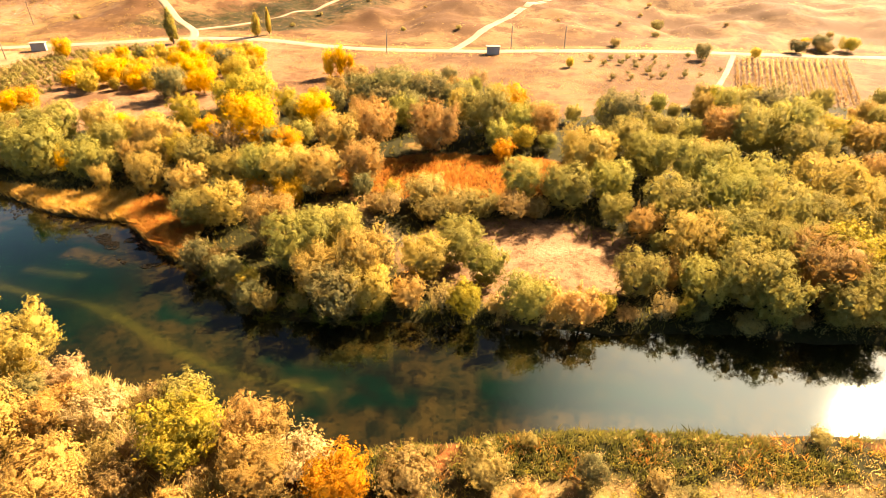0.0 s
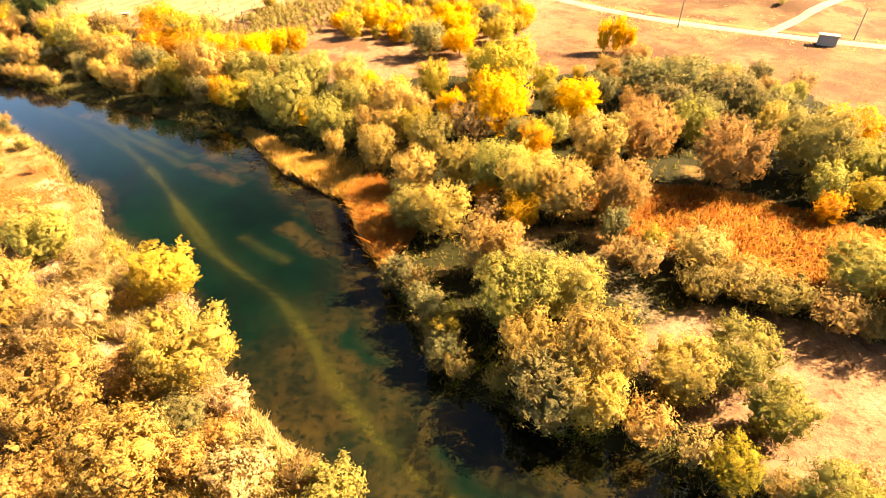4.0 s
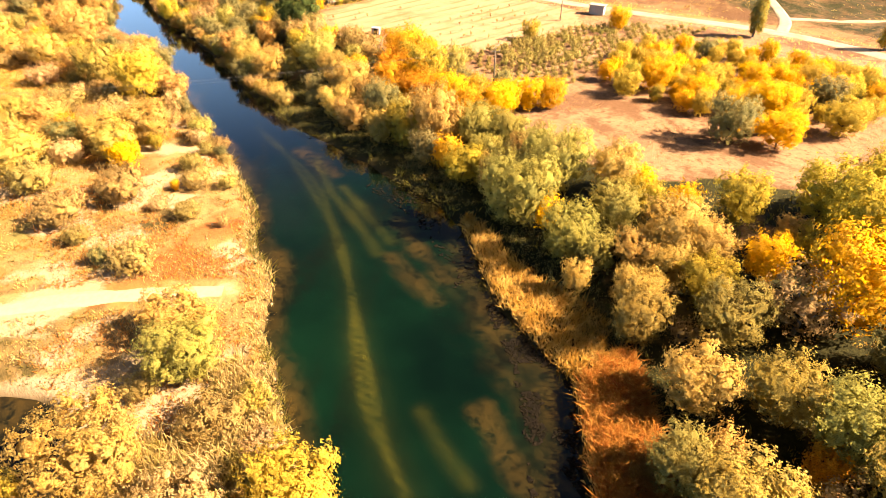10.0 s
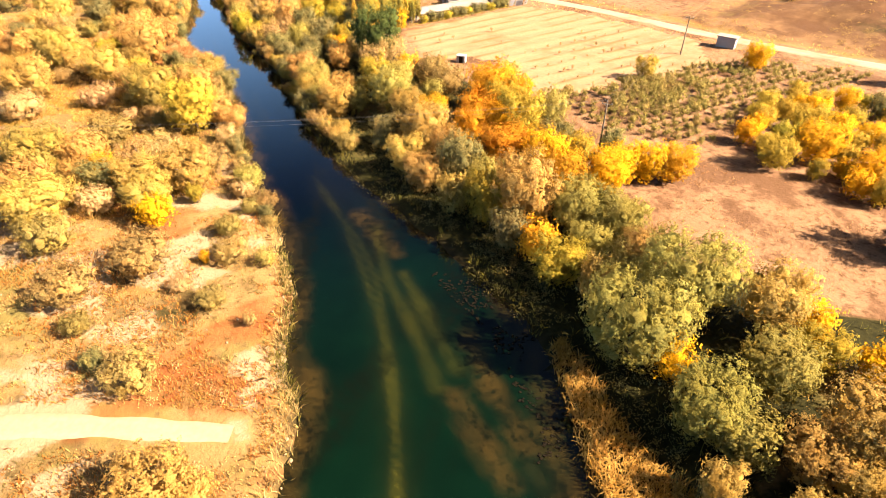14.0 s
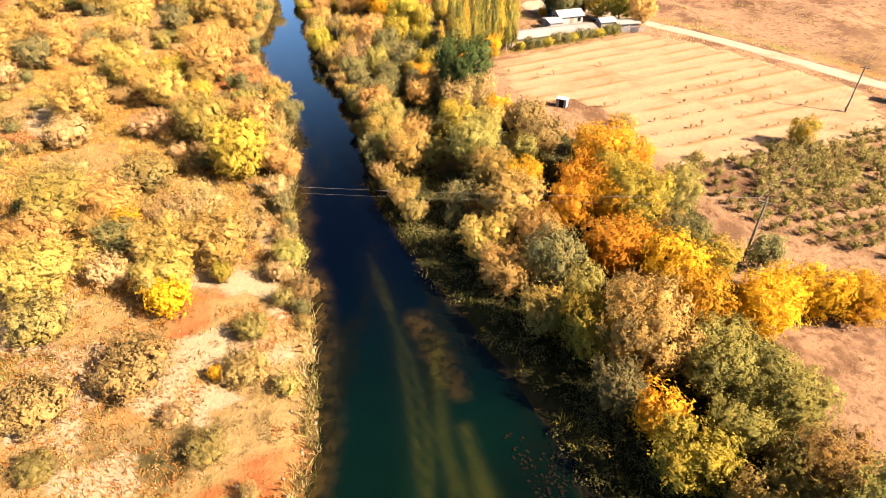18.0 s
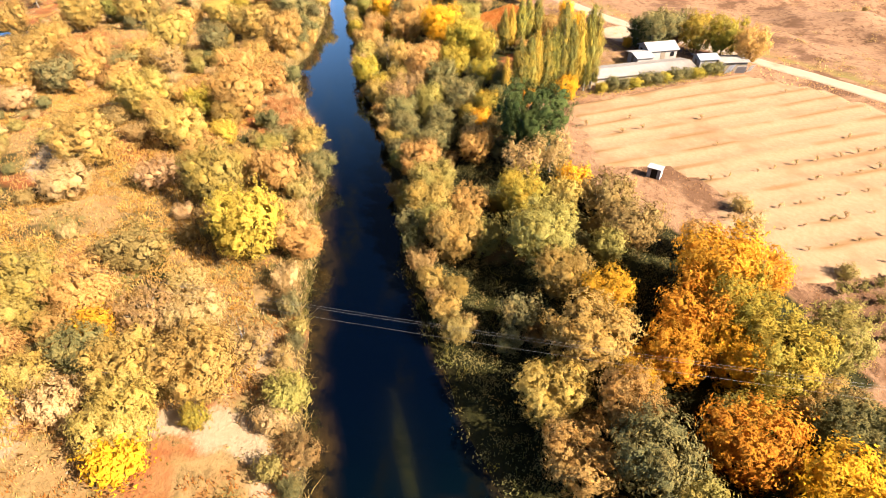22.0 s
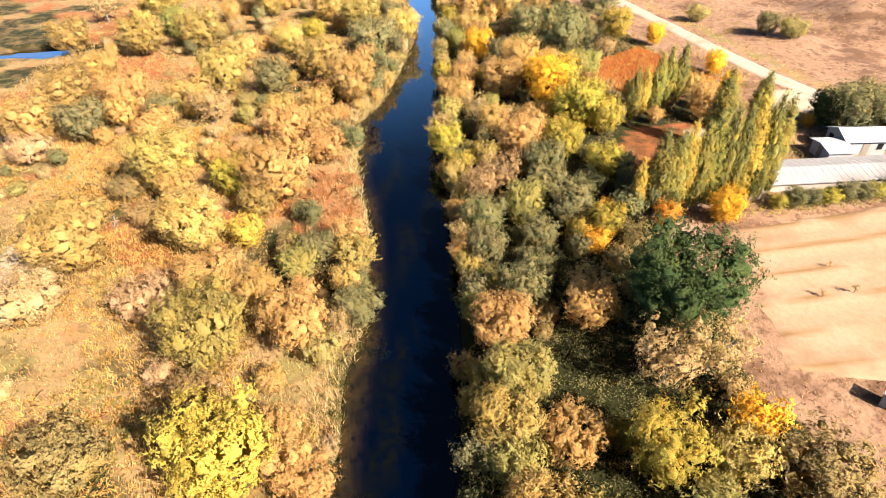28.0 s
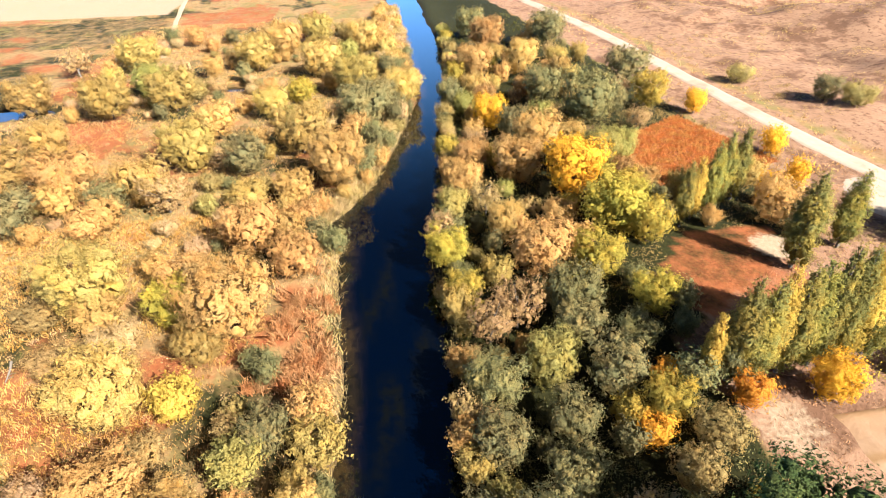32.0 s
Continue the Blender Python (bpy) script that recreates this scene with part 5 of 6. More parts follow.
def edge_growth(where, line, side, x0, x1, tries, kinds, rmin, rmax, far, gap=0.6):
    """Bushes and small trees that hang over the waterline."""
    for _ in range(tries):
        x, r = float(rng.uniform(x0, x1)), float(rng.uniform(rmin, rmax))
        y = float(curve_y(line, x)) + side * float(rng.uniform(0.3, far))
        if (side > 0 and -128 < x < -36) or (side < 0 and not in_bank(x)) or any((x - a) ** 2 + (y - b) ** 2 < (gap * (r + c)) ** 2 for a, b, c in PLANTED):
            continue
        k = kinds[int(rng.integers(len(kinds)))]
        set_tree(k, x, y, r, r * 2 * (0.7 if k in "sa" else 1.0) * float(rng.uniform(0.85, 1.2)), where)


edge_growth("north", NORTH_BANK, 1, -320, 60, 420, "wgwvsgb", 1.2, 2.3, 2.6)
edge_growth("south", SOUTH_BANK, -1, -345, -112, 330, "wwsaglb", 1.0, 2.2, 2.8)
edge_growth("south", SOUTH_BANK, -1, -345, -207, 420, "wwwgal", 1.6, 2.8, 7.0)
scatter("north", ((-118, -78, 90, 106), lambda x, y: in_belt(x, y) and y < curve_y(NORTH_BANK, x) + 15), 2.6, 300, "wwwvw", 2.6, 3.6, 0.6)
scatter("north", ((-300, 110, 50, 148), in_belt), 2.6, 1700, "wwwwgvlb", 1.5, 3.2, 0.74)
scatter("north", ((-215, -80, 84, 128), in_belt), 1.8, 600, "gsgwsv", 1.0, 1.7, 0.6)
scatter("south", ((-325, -155, -30, 95), lambda x, y: in_south(x, y) and y > 10 + (x + 340) * 0.1 and (x < -225 or y > 58) and vnoise(x, y, 16, 5) > 0.35), 3.0, 480, "wwalssgba", 1.4, 3.0, 0.9)
scatter("south", ((-225, -155, 15, 62), lambda x, y: in_south(x, y) and vnoise(x, y, 14, 6) > 0.45), 4.5, 90, "ssasg", 0.9, 1.9, 1.1)
scatter("south", ((-155, -95, 28, 75), in_south), 4.6, 90, "sssgba", 0.8, 2.0, 1.1)
scatter("south", ((-330, -150, 0, 92), lambda x, y: in_south(x, y) and y > 10 + (x + 340) * 0.1 and vnoise(x, y, 18, 15) > 0.3), 1.8, 950, "asalsgsw", 0.8, 1.7, 0.75)
scatter("south", ((-68, -10, 24, 54), lambda x, y: in_south(x, y) and y > curve_y(SOUTH_BANK, x) - 16), 1.8, 260, "asalawls", 1.1, 2.2, 0.62)
scatter("south", ((-60, 60, 8, 38), lambda x, y: in_south(x, y) and x < -12), 3.0, 160, "wlasvog", 1.6, 3.0, 0.85)
scatter("south", ((-12, 60, 10, 36), in_south), 2.6, 130, "ssgals", 0.6, 1.5, 0.9)
GROVE = [(-94, 137), (-101, 160), (-84, 170), (-56, 176), (-51, 150), (-63, 134)]
scatter("field", ((-102, -50, 132, 178), lambda x, y: inside(x, y, GROVE)), 2.0, 480, "YyYyYvY", 1.3, 2.2, 0.7)
scatter("field", ((-260, 150, 198, 330), lambda x, y: y > curve_y(ROAD, x) + 8 and near_line(x, y, LANE_VALLEY) > 4), 12, 60, "s", 0.8, 1.6)

# ---- reeds, grass, weed ----
def blades(name, pts, tall, wide, mat, label, category, lean=0.5, per=3):
    """Upright grass blades, per to a tuft, as one mesh."""
    n = len(pts)
    P = np.repeat(pts, per, 0) + rng.normal(size=(n * per, 2)) * 0.16
    Z = height(P[:, 0], P[:, 1]) - 0.06
    h = tall * rng.uniform(0.55, 1.15, n * per) * np.repeat(rng.uniform(0.7, 1.1, n), per)
    a = rng.uniform(0, 2 * math.pi, n * per)
    w = 0.5 * wide * rng.uniform(0.6, 1.4, n * per)
    bx, by = rng.normal(size=n * per) * lean, rng.normal(size=n * per) * lean
    base = np.column_stack([P, Z])
    side = np.column_stack([np.cos(a) * w, np.sin(a) * w, np.zeros(n * per)])
    mid = base + np.column_stack([bx * h * 0.35, by * h * 0.35, h * 0.6])
    top = base + np.column_stack([bx * h, by * h, h * 0.97])
    V = np.stack([base - side, base + side, mid + side * 0.9, top, mid - side * 0.9], 1).reshape(-1, 3)
    F = np.arange(len(V)).reshape(-1, 5)
    ob = new(name, mesh_of(name, V, F, mat))
    return tagged(ob, label, category, kind="stuff")


def pick(count, x0, x1, y0, y1, test):
    x, y = rng.uniform(x0, x1, count), rng.uniform(y0, y1, count)
    k = test(x, y)
    return np.column_stack([x[k], y[k]])


REED_GOLD = leaf_material("golden_reed", (0.68, 0.41, 0.11), (0.76, 0.50, 0.16), (0.56, 0.30, 0.05), 0.5, 0.1)
REED_RUST = leaf_material("rust_reed", (0.48, 0.16, 0.035), (0.56, 0.22, 0.05), (0.52, 0.29, 0.07), 0.5, 0.1)
REED_PALE = leaf_material("pale_reed", (0.58, 0.43, 0.19), (0.68, 0.52, 0.24), (0.44, 0.35, 0.09), 0.5, 0.1)
GRASS_GREEN = leaf_material("bank_grass", (0.075, 0.08, 0.02), (0.14, 0.135, 0.03), (0.24, 0.20, 0.045), 0.5, 0.1)
GRASS_DRY = leaf_material("dry_grass", (0.60, 0.40, 0.14), (0.72, 0.50, 0.20), (0.62, 0.32, 0.09), 0.5, 0.1)
STUBBLE = leaf_material("stubble", (0.46, 0.27, 0.13), (0.54, 0.33, 0.17), (0.36, 0.20, 0.09), 0.4, 0.1)
RED_REED = leaf_material("reddish_reed", (0.56, 0.31, 0.12), (0.64, 0.40, 0.17), (0.54, 0.23, 0.07), 0.5, 0.1)
WEED = leaf_material("water_weed", (0.003, 0.002, 0.0009), (0.009, 0.0055, 0.0022), (0.004, 0.0033, 0.0012), 0.1, 0.1)


def nb(x):
    return curve_y(NORTH_BANK, x)


def sb(x):
    return curve_y(SOUTH_BANK, x)


blades("reed_bed", pick(26000, -78, -38, 62, 96, lambda x, y: (y > nb(x) + 0.1) & (y < nb(x) + np.interp(x, [-78, -70, -60, -53, -50.6, -48, -42, -38], [1.0, 3.0, 6.0, 7.5, 3.5, 6.0, 6.0, 2.5]) + 1.6 * (fbm(x, y, 3, 7) - 0.5) + 1)),
       1.2, 0.06, REED_GOLD, "golden dry reed bed along the north bank", "reeds", 0.5)
blades("rust_reeds", pick(9000, -50, -37, 64, 84, lambda x, y: (y > nb(x) + 0.6) & (y < nb(x) + 9) & (fbm(x, y, 5, 9) > 0.42)), 1.5, 0.08, REED_RUST, "rust-brown reeds behind the bank", "reeds")
blades("south_reeds", pick(100000, -345, -16, 34, 90, lambda x, y: (y < sb(x) + 0.25) & (y > sb(x) - 1.6 - 2.4 * (fbm(x, y, 7, 13) - 0.35) * (x < -115))), 1.15, 0.05, REED_PALE, "pale straw-coloured reeds fringing the south bank", "reeds")
blades("cane_thicket", pick(30000, -74, -14, 22, 54, lambda x, y: (y < sb(x) - 0.4) & (y > sb(x) - 15) & (fbm(x, y, 8, 18) > 0.4) & (ellipse(x, y, -78.5, 30, 8, 7.5) > 1.2)), 1.9, 0.1, REED_PALE, "pale dense cane thicket between the bank willows", "reeds", 0.3)
blades("bank_growth", pick(26000, -175, -58, 48, 80, lambda x, y: (y < sb(x) + 0.35) & (y > sb(x) - 0.9) & (fbm(x, y, 6, 17) > 0.45)), 1.0, 0.08, GRASS_GREEN, "green grass at the edge of the south bank", "grass")
blades("red_reeds", pick(8000, -206, -178, 66, 80, lambda x, y: (y < sb(x) + 0.1) & (ellipse(x, y, -191, 75, 13, 4.4) + 1.6 * (fbm(x, y, 5, 19) - 0.5) < 0.9) & (fbm(x, y, 3.5, 20) > 0.5)), 1.3, 0.08, RED_REED, "rust-red reeds on the south bank", "reeds")
blades("spit_reeds", pick(9000, -230, -207, 70, 86, lambda x, y: (y < sb(x) + 0.4) & (y > sb(x) - 2.6)), 1.3, 0.07, REED_PALE, "pale reeds on a small river spit", "reeds")
blades("north_fringe", pick(30000, -240, 60, 46, 100, lambda x, y: (y > nb(x) - 0.5) & (y < nb(x) + 1.6) & (fbm(x, y, 9, 23) > 0.47) & ((x < -80) | (x > -36))), 1.1, 0.08, GRASS_GREEN, "green and yellow sedge at the north waterline", "grass")
blades("peninsula_reeds", pick(5000, -34, -20, 50, 66, lambda x, y: ellipse(x, y, -27.5, 57.5, 4.5, 3.6) + 0.4 * (fbm(x, y, 3, 29) - 0.5) < 1), 1.1, 0.08, REED_PALE, "pale reeds on a small point of the bank", "reeds")
blades("meadow", pick(16000, -24, 28, 80, 102, lambda x, y: ellipse(x, y, 2, 91, 21, 8) + 0.4 * (fbm(x, y, 5, 33) - 0.5) < 1), 0.8, 0.09, REED_RUST, "orange dry meadow between the trees", "grass")
blades("red_field_growth", pick(16000, -242, -204, 117, 147, lambda x, y: inside(x, y, RED_FIELD)), 0.55, 0.1, REED_RUST, "rust-red dry crop in a fenced field", "crop")
blades("south_verge", pick(5000, -14, 60, 24, 38, lambda x, y: (y < sb(x) - 0.3) & (y > sb(x) - 3.5 - 4 * fbm(x, y, 6, 35)) & (fbm(x, y, 4, 36) > 0.5)), 0.7, 0.07, REED_RUST, "matted rust-brown reeds on the near bank", "reeds")
blades("near_bank_sedge", pick(16000, -14, 60, 22, 38, lambda x, y: (y < sb(x) + 0.1) & (y > sb(x) - 6) & (fbm(x, y, 5, 38) > 0.47)), 0.8, 0.07, GRASS_GREEN, "dark green sedge on the near bank", "grass")
blades("dry_grass", pick(110000, -345, 60, 8, 90, lambda x, y: (y < sb(x) - 1.0) & (near_line(x, y, TRACK_SOUTH) > 2.2) & (fbm(x, y, 7, 37) > 0.42) & np.all([ellipse(x, y, a, b, c, d) > 1.15 for a, b, c, d in PONDS], 0)),
       0.5, 0.06, GRASS_DRY, "tufts of dry orange-brown grass on sand", "grass", 0.45)
blades("green_herbs", pick(42000, -345, 60, 8, 90, lambda x, y: (y < sb(x) - 1.0) & (near_line(x, y, TRACK_SOUTH) > 2.5) & (fbm(x, y, 7, 45) > 0.55) & np.all([ellipse(x, y, a, b, c, d) > 1.15 for a, b, c, d in PONDS], 0)),
       0.42, 0.06, GRASS_GREEN, "patches of green herbs among dry grass", "grass", 0.5)
blades("golden_grass", pick(30000, -218, -128, 22, 68, lambda x, y: (y < sb(x) - 2) & (near_line(x, y, TRACK_SOUTH) > 3) & (fbm(x, y, 11, 44) > 0.42) & (ellipse(x, y, -184, 38, 7, 3.5) > 1) & (ellipse(x, y, -134, 42, 5, 4) > 1)),
       0.6, 0.07, REED_GOLD, "golden-orange dry grass between the shrubs", "grass", 0.6)
blades("rusty_tufts", pick(22000, -138, -58, 30, 76, lambda x, y: (y < sb(x) - 0.8) & (near_line(x, y, TRACK_SOUTH) > 2.2) & (fbm(x, y, 5, 46) > 0.5) & (ellipse(x, y, -78.5, 30, 8, 7.5) > 1.2)), 0.45, 0.07, REED_RUST, "rusty brown grass tufts on the sandy bank", "grass", 0.5)
blades("undergrowth", pick(26000, -330, 130, 48, 145, lambda x, y: (y > nb(x) + 1) & (y < curve_y(BELT_TOP, x)) & (fbm(x, y, 8, 43) > 0.42) & (ellipse(x, y, 14, 66, 13, 7) > 1) & ~inside(x, y, CLEARING) & ~inside(x, y, RED_FIELD)),
       0.9, 0.1, GRASS_GREEN, "green undergrowth beneath the riverside trees", "undergrowth", 0.5)
blades("field_stubble", pick(60000, -230, 80, 104, 182, lambda x, y: (y > curve_y(BELT_TOP, x)) & (y < curve_y(ROAD, x) - 2) & ~inside(x, y, PLOUGHED) & ~inside(x, y, RED_FIELD) & (fbm(x, y, 9, 47) > 0.46)), 0.3, 0.06, STUBBLE, "short brown stubble on the fallow field", "grass", 0.5)
blades("verge_grass", pick(16000, -330, 140, 130, 205, lambda x, y: (near_line(x, y, ROAD) > 2.6) & (near_line(x, y, ROAD) < 8) & (fbm(x, y, 8, 49) > 0.45)), 0.5, 0.1, GRASS_DRY, "dry grass along the road verge", "grass", 0.5)


def low_scrub(name, pts, rmin, rmax, mat, label, per=22, tall=0.9):
    """Knee-high bushes, too many to count, as one mesh of leaf sprays."""
    per, pts = int(per * 1.5), pts[: int(len(pts) * 0.8)]
    n = len(pts)
    r = rng.uniform(rmin, rmax, n)
    d = rng.normal(size=(n, per, 3))
    d[:, :, 2] = np.abs(d[:, :, 2])
    d /= np.linalg.norm(d, axis=2, keepdims=True)
    c = np.column_stack([pts, height(pts[:, 0], pts[:, 1]) - 0.05])[:, None, :]
    pos = (c + d * (r[:, None, None] * rng.uniform(0.5, 1.1, (n, per, 1))) * np.array([1, 1, tall])).reshape(-1, 3)
    d = d.reshape(-1, 3)
    nn = d + np.array([0, 0, 0.4]) + rng.normal(size=d.shape) * 0.4
    nn /= np.linalg.norm(nn, axis=1, keepdims=True)
    u = np.cross(nn, rng.normal(size=d.shape))
    u /= np.linalg.norm(u, axis=1, keepdims=True)
    t = np.cross(nn, u)
    s = (np.repeat(r, per) ** 0.5 * rng.uniform(0.09, 0.2, n * per))[:, None]
    V = np.stack([pos - t * s * 0.5 - u * s * 0.4, pos - t * s * 0.5 + u * s * 0.4, pos + t * s * 0.75], 1)
    flip = (np.cross(V[:, 1] - V[:, 0], V[:, 2] - V[:, 0]) * nn).sum(1) < 0
    V[flip] = V[flip][:, [1, 0, 2]]
    V = V.reshape(-1, 3)
    ob = new(name, mesh_of(name, V, np.arange(len(V)).reshape(-1, 3), mat, normals=np.repeat(nn, 3, 0)))
    return tagged(ob, label, "scrub", kind="stuff")


def south_open(x, y):
    return (y < sb(x) - 1.2) & (near_line(x, y, TRACK_SOUTH) > 2.6) & np.all([ellipse(x, y, a, b, c, d) > 1.2 for a, b, c, d in PONDS], 0) & np.all([ellipse(x, y, a, b, c, d) > 0.9 for a, b, c, d in SAND_SPOTS], 0)


SAND_SPOTS = ((-134, 42, 5, 4), (-184, 38, 7, 3.5), (-95, 41, 4, 6))
def south_thin(x, y, grain):
    """Less scrub on the open ground by the sandy track."""
    return grain > np.where((x > -150) & (x < -58), 0.56, 0.44)


low_scrub("low_scrub", pick(6000, -345, 55, 10, 92, lambda x, y: south_open(x, y) & south_thin(x, y, fbm(x, y, 17, 53))), 0.3, 0.9, LEAF["a"], "low straw-coloured scrub on sandy ground", 26)
low_scrub("rusty_scrub", pick(4500, -345, 55, 10, 92, lambda x, y: south_open(x, y) & south_thin(x, y, fbm(x, y, 15, 57) - 0.06)), 0.25, 0.7, LEAF["l"], "low rusty-orange scrub on sandy ground", 24, 0.7)
low_scrub("olive_scrub", pick(4500, -345, 55, 10, 92, lambda x, y: south_open(x, y) & south_thin(x, y, fbm(x, y, 14, 58) - 0.07)), 0.3, 1.0, LEAF["s"], "low olive scrub on sandy ground", 26)
low_scrub("green_scrub", pick(4500, -345, 55, 10, 92, lambda x, y: south_open(x, y) & (fbm(x, y, 12, 71) > 0.54)), 0.3, 0.8, LEAF["g"], "low green herb clumps on sandy ground", 24, 0.6)
low_scrub("bank_bushes", pick(9000, -300, 60, 44, 110, lambda x, y: (y > nb(x) - 0.7) & (y < nb(x) + 4.5) & ((x < -80) | (x > -36))), 0.5, 1.4, LEAF["g"], "dark green bushes overhanging the north waterline", 30)
low_scrub("bank_sedge", pick(3600, -300, 60, 44, 110, lambda x, y: (y > nb(x) - 0.8) & (y < nb(x) + 1.6) & ((x < -80) | (x > -36)) & (fbm(x, y, 7, 77) > 0.5)), 0.3, 0.8, LEAF["v"], "yellow-green sedge at the north waterline", 24)
low_scrub("green_bank", pick(2600, -36, -6, 46, 74, lambda x, y: (y > nb(x) - 0.8) & (y < nb(x) + 6) & (fbm(x, y, 6, 79) > 0.4)), 0.3, 0.9, LEAF["n"], "fresh green plants on the north waterline", 26)
# added dark scrub stands in for the black shade on this ground
low_scrub("shade_scrub", pick(5200, -178, -84, 86, 118, lambda x, y: (y > nb(x) + 2) & (y < curve_y(BELT_TOP, x) - 1)), 0.4, 0.9, LEAF["g"], "dark green undergrowth added to deepen the shade under the trees", 24)
low_scrub("meadow_herbs", pick(1500, -166, -136, 40, 62, lambda x, y: (ellipse(x, y, -153.5, 54.5, 8, 4) + 0.6 * (fbm(x, y, 4, 83) - 0.5) < 1) | (ellipse(x, y, -148, 46, 6, 5) + 0.6 * (fbm(x, y, 4, 84) - 0.5) < 0.8)), 0.2, 0.6, LEAF["n"], "patch of fresh green herbs among dry scrub", 24, 0.6)
low_scrub("reed_backing", pick(1500, -78, -36, 62, 104, lambda x, y: (y > nb(x) + 5) & (y < nb(x) + 11)), 0.4, 1.0, LEAF["g"], "green herbs between the reeds and the trees", 26)
low_scrub("thicket_edge", pick(2600, -300, 120, 50, 146, lambda x, y: (y > nb(x) + 0.8) & (y < curve_y(BELT_TOP, x) + 1.5) & (ellipse(x, y, 14, 66, 13, 7) > 1) & ~inside(x, y, CLEARING) & ~inside(x, y, RED_FIELD) & ~inside(x, y, PLOUGHED) & ((x < -80) | (x > -36) | (y > nb(x) + 7))), 0.4, 1.2, LEAF["w"], "brambly undergrowth between the riverside trees")
low_scrub("hill_scrub", pick(2600, -330, 160, 140, 330, lambda x, y: (y > curve_y(ROAD, x) + 8) & (fbm(x, y, 24, 59) > 0.56) & (near_line(x, y, LANE_HILL) > 3) & (near_line(x, y, LANE_EAST) > 3) & (near_line(x, y, LANE_VALLEY) > 3)), 0.3, 0.9, LEAF["s"], "sparse dry scrub on the bare hills")
low_scrub("rusty_hill_scrub", pick(7000, -330, 160, 130, 330, lambda x, y: (y > curve_y(ROAD, x) + 5) & (fbm(x, y, 20, 60) > 0.5) & (near_line(x, y, LANE_HILL) > 3) & (near_line(x, y, LANE_EAST) > 3) & (near_line(x, y, LANE_VALLEY) > 3)), 0.2, 0.7, LEAF["b"], "brown heathy scrub on the hill slopes", 14, 0.6)
low_scrub("hill_bushes", pick(6500, -330, -100, 140, 260, lambda x, y: (y > curve_y(ROAD, x) + 6) & (fbm(x, y, 22, 62) > 0.52) & (near_line(x, y, LANE_HILL) > 3)), 0.4, 1.3, LEAF["s"], "scattered olive and brown bushes on the slope", 22, 0.7)
low_scrub("clearing_edge", pick(1500, -248, -184, 104, 150, lambda x, y: (y > nb(x) + 3) & ~inside(x, y, CLEARING) & ~inside(x, y, RED_FIELD) & (near_line(x, y, ROAD) > 4) & (ellipse(x, y, -205, 154, 9, 8) > 1)), 0.5, 1.3, LEAF["s"], "bushy growth round the clearings", 26)
low_scrub("hedge", pick(420, -178.5, -172, 124, 158, lambda x, y: np.abs(x + 176.2 + (y - 128) * 0.05) < 0.9), 0.7, 1.5, LEAF["v"], "straggling green hedge between barn and field")


low_scrub("dark_hedge", pick(240, -178.5, -172, 132, 152, lambda x, y: np.abs(x + 176.2 + (y - 128) * 0.05) < 0.9), 0.7, 1.6, LEAF["g"], "dark green hedge bushes beside the barn")


def weed_mat():
    p = pick(16000, -64, -40, 64, 82, lambda x, y: (y < nb(x) - 0.2) & (y > nb(x) - np.interp(x, [-64, -57, -50, -43, -40], [1.5, 3.5, 7, 6.5, 2])) & (fbm(x, y, 2.6, 67) > 0.5))
    p = np.concatenate([p, pick(3200, -95, -66, 76, 88, lambda x, y: (y < nb(x) - 0.5) & (y > nb(x) - 5) & (fbm(x, y, 3, 69) > 0.58))])
    n = len(p)
    c = np.column_stack([p, np.full(n, 0.03)])[:, None, :]
    a = rng.uniform(0, 6.283, (n, 1)) + np.array([[0, 1.5, 3.1, 4.7]])
    r = rng.uniform(0.05, 0.2, (n, 1)) * rng.uniform(0.7, 1.2, (n, 4))
    V = c + np.stack([np.cos(a) * r, np.sin(a) * r, rng.uniform(-0.02, 0.07, (n, 4))], 2)
    ob = new("floating_weed", mesh_of("floating_weed", V.reshape(-1, 3), np.arange(4 * n).reshape(-1, 4), WEED))
    tagged(ob, "brown floating water weed beside the reed bed", "water weed", kind="stuff")


weed_mat()


# ---- orchard, vines, saplings ----
def small_tree_rows(kind, rows, group, label):
    for x, y, s in rows:
        ob = set_tree(kind, x, y, KINDS[kind][0] * s, KINDS[kind][1] * s, "field", "x")
        tagged(ob, label, group=group)


def orchard_rows():
    out = []
    for i in range(12):
        x = -119.6 + i * 2.15
        for j in range(30):
            y = 119.5 + j * 2.3 + 0.15 * i
            xx = x + (y - 140) * 0.07
            if inside(xx, y, ORCHARD) and rng.random() < 0.86 and math.hypot(xx + 102.2, y - 116.9) > 2.5:
                dense = 0.95 if ellipse(xx, y, -112, 141, 8, 12) < 1 else 0.66
                out.append((xx + float(rng.normal()) * 0.15, y + float(rng.normal()) * 0.2, dense * float(rng.uniform(0.8, 1.15))))
    return out


small_tree_rows("k", orchard_rows(), "orchard rows", "small dark green orchard tree in a planted row")
small_tree_rows("k", [(44 + 5.2 * i + 2.2 * (j % 2) + float(rng.normal()) * 0.8, 172 - 5.2 * j + 0.9 * i, float(rng.uniform(0.5, 1.0))) for i in range(7) for j in range(5) if rng.random() < 0.75], "east orchard", "small dull green orchard tree on dry ground")


post_bm = bmesh.new()
tube(post_bm, [(0, 0, -0.3), (0, 0, 1.35)], [0.05, 0.045], 5)
VINE_POST = bm_mesh("post", post_bm, BARK)


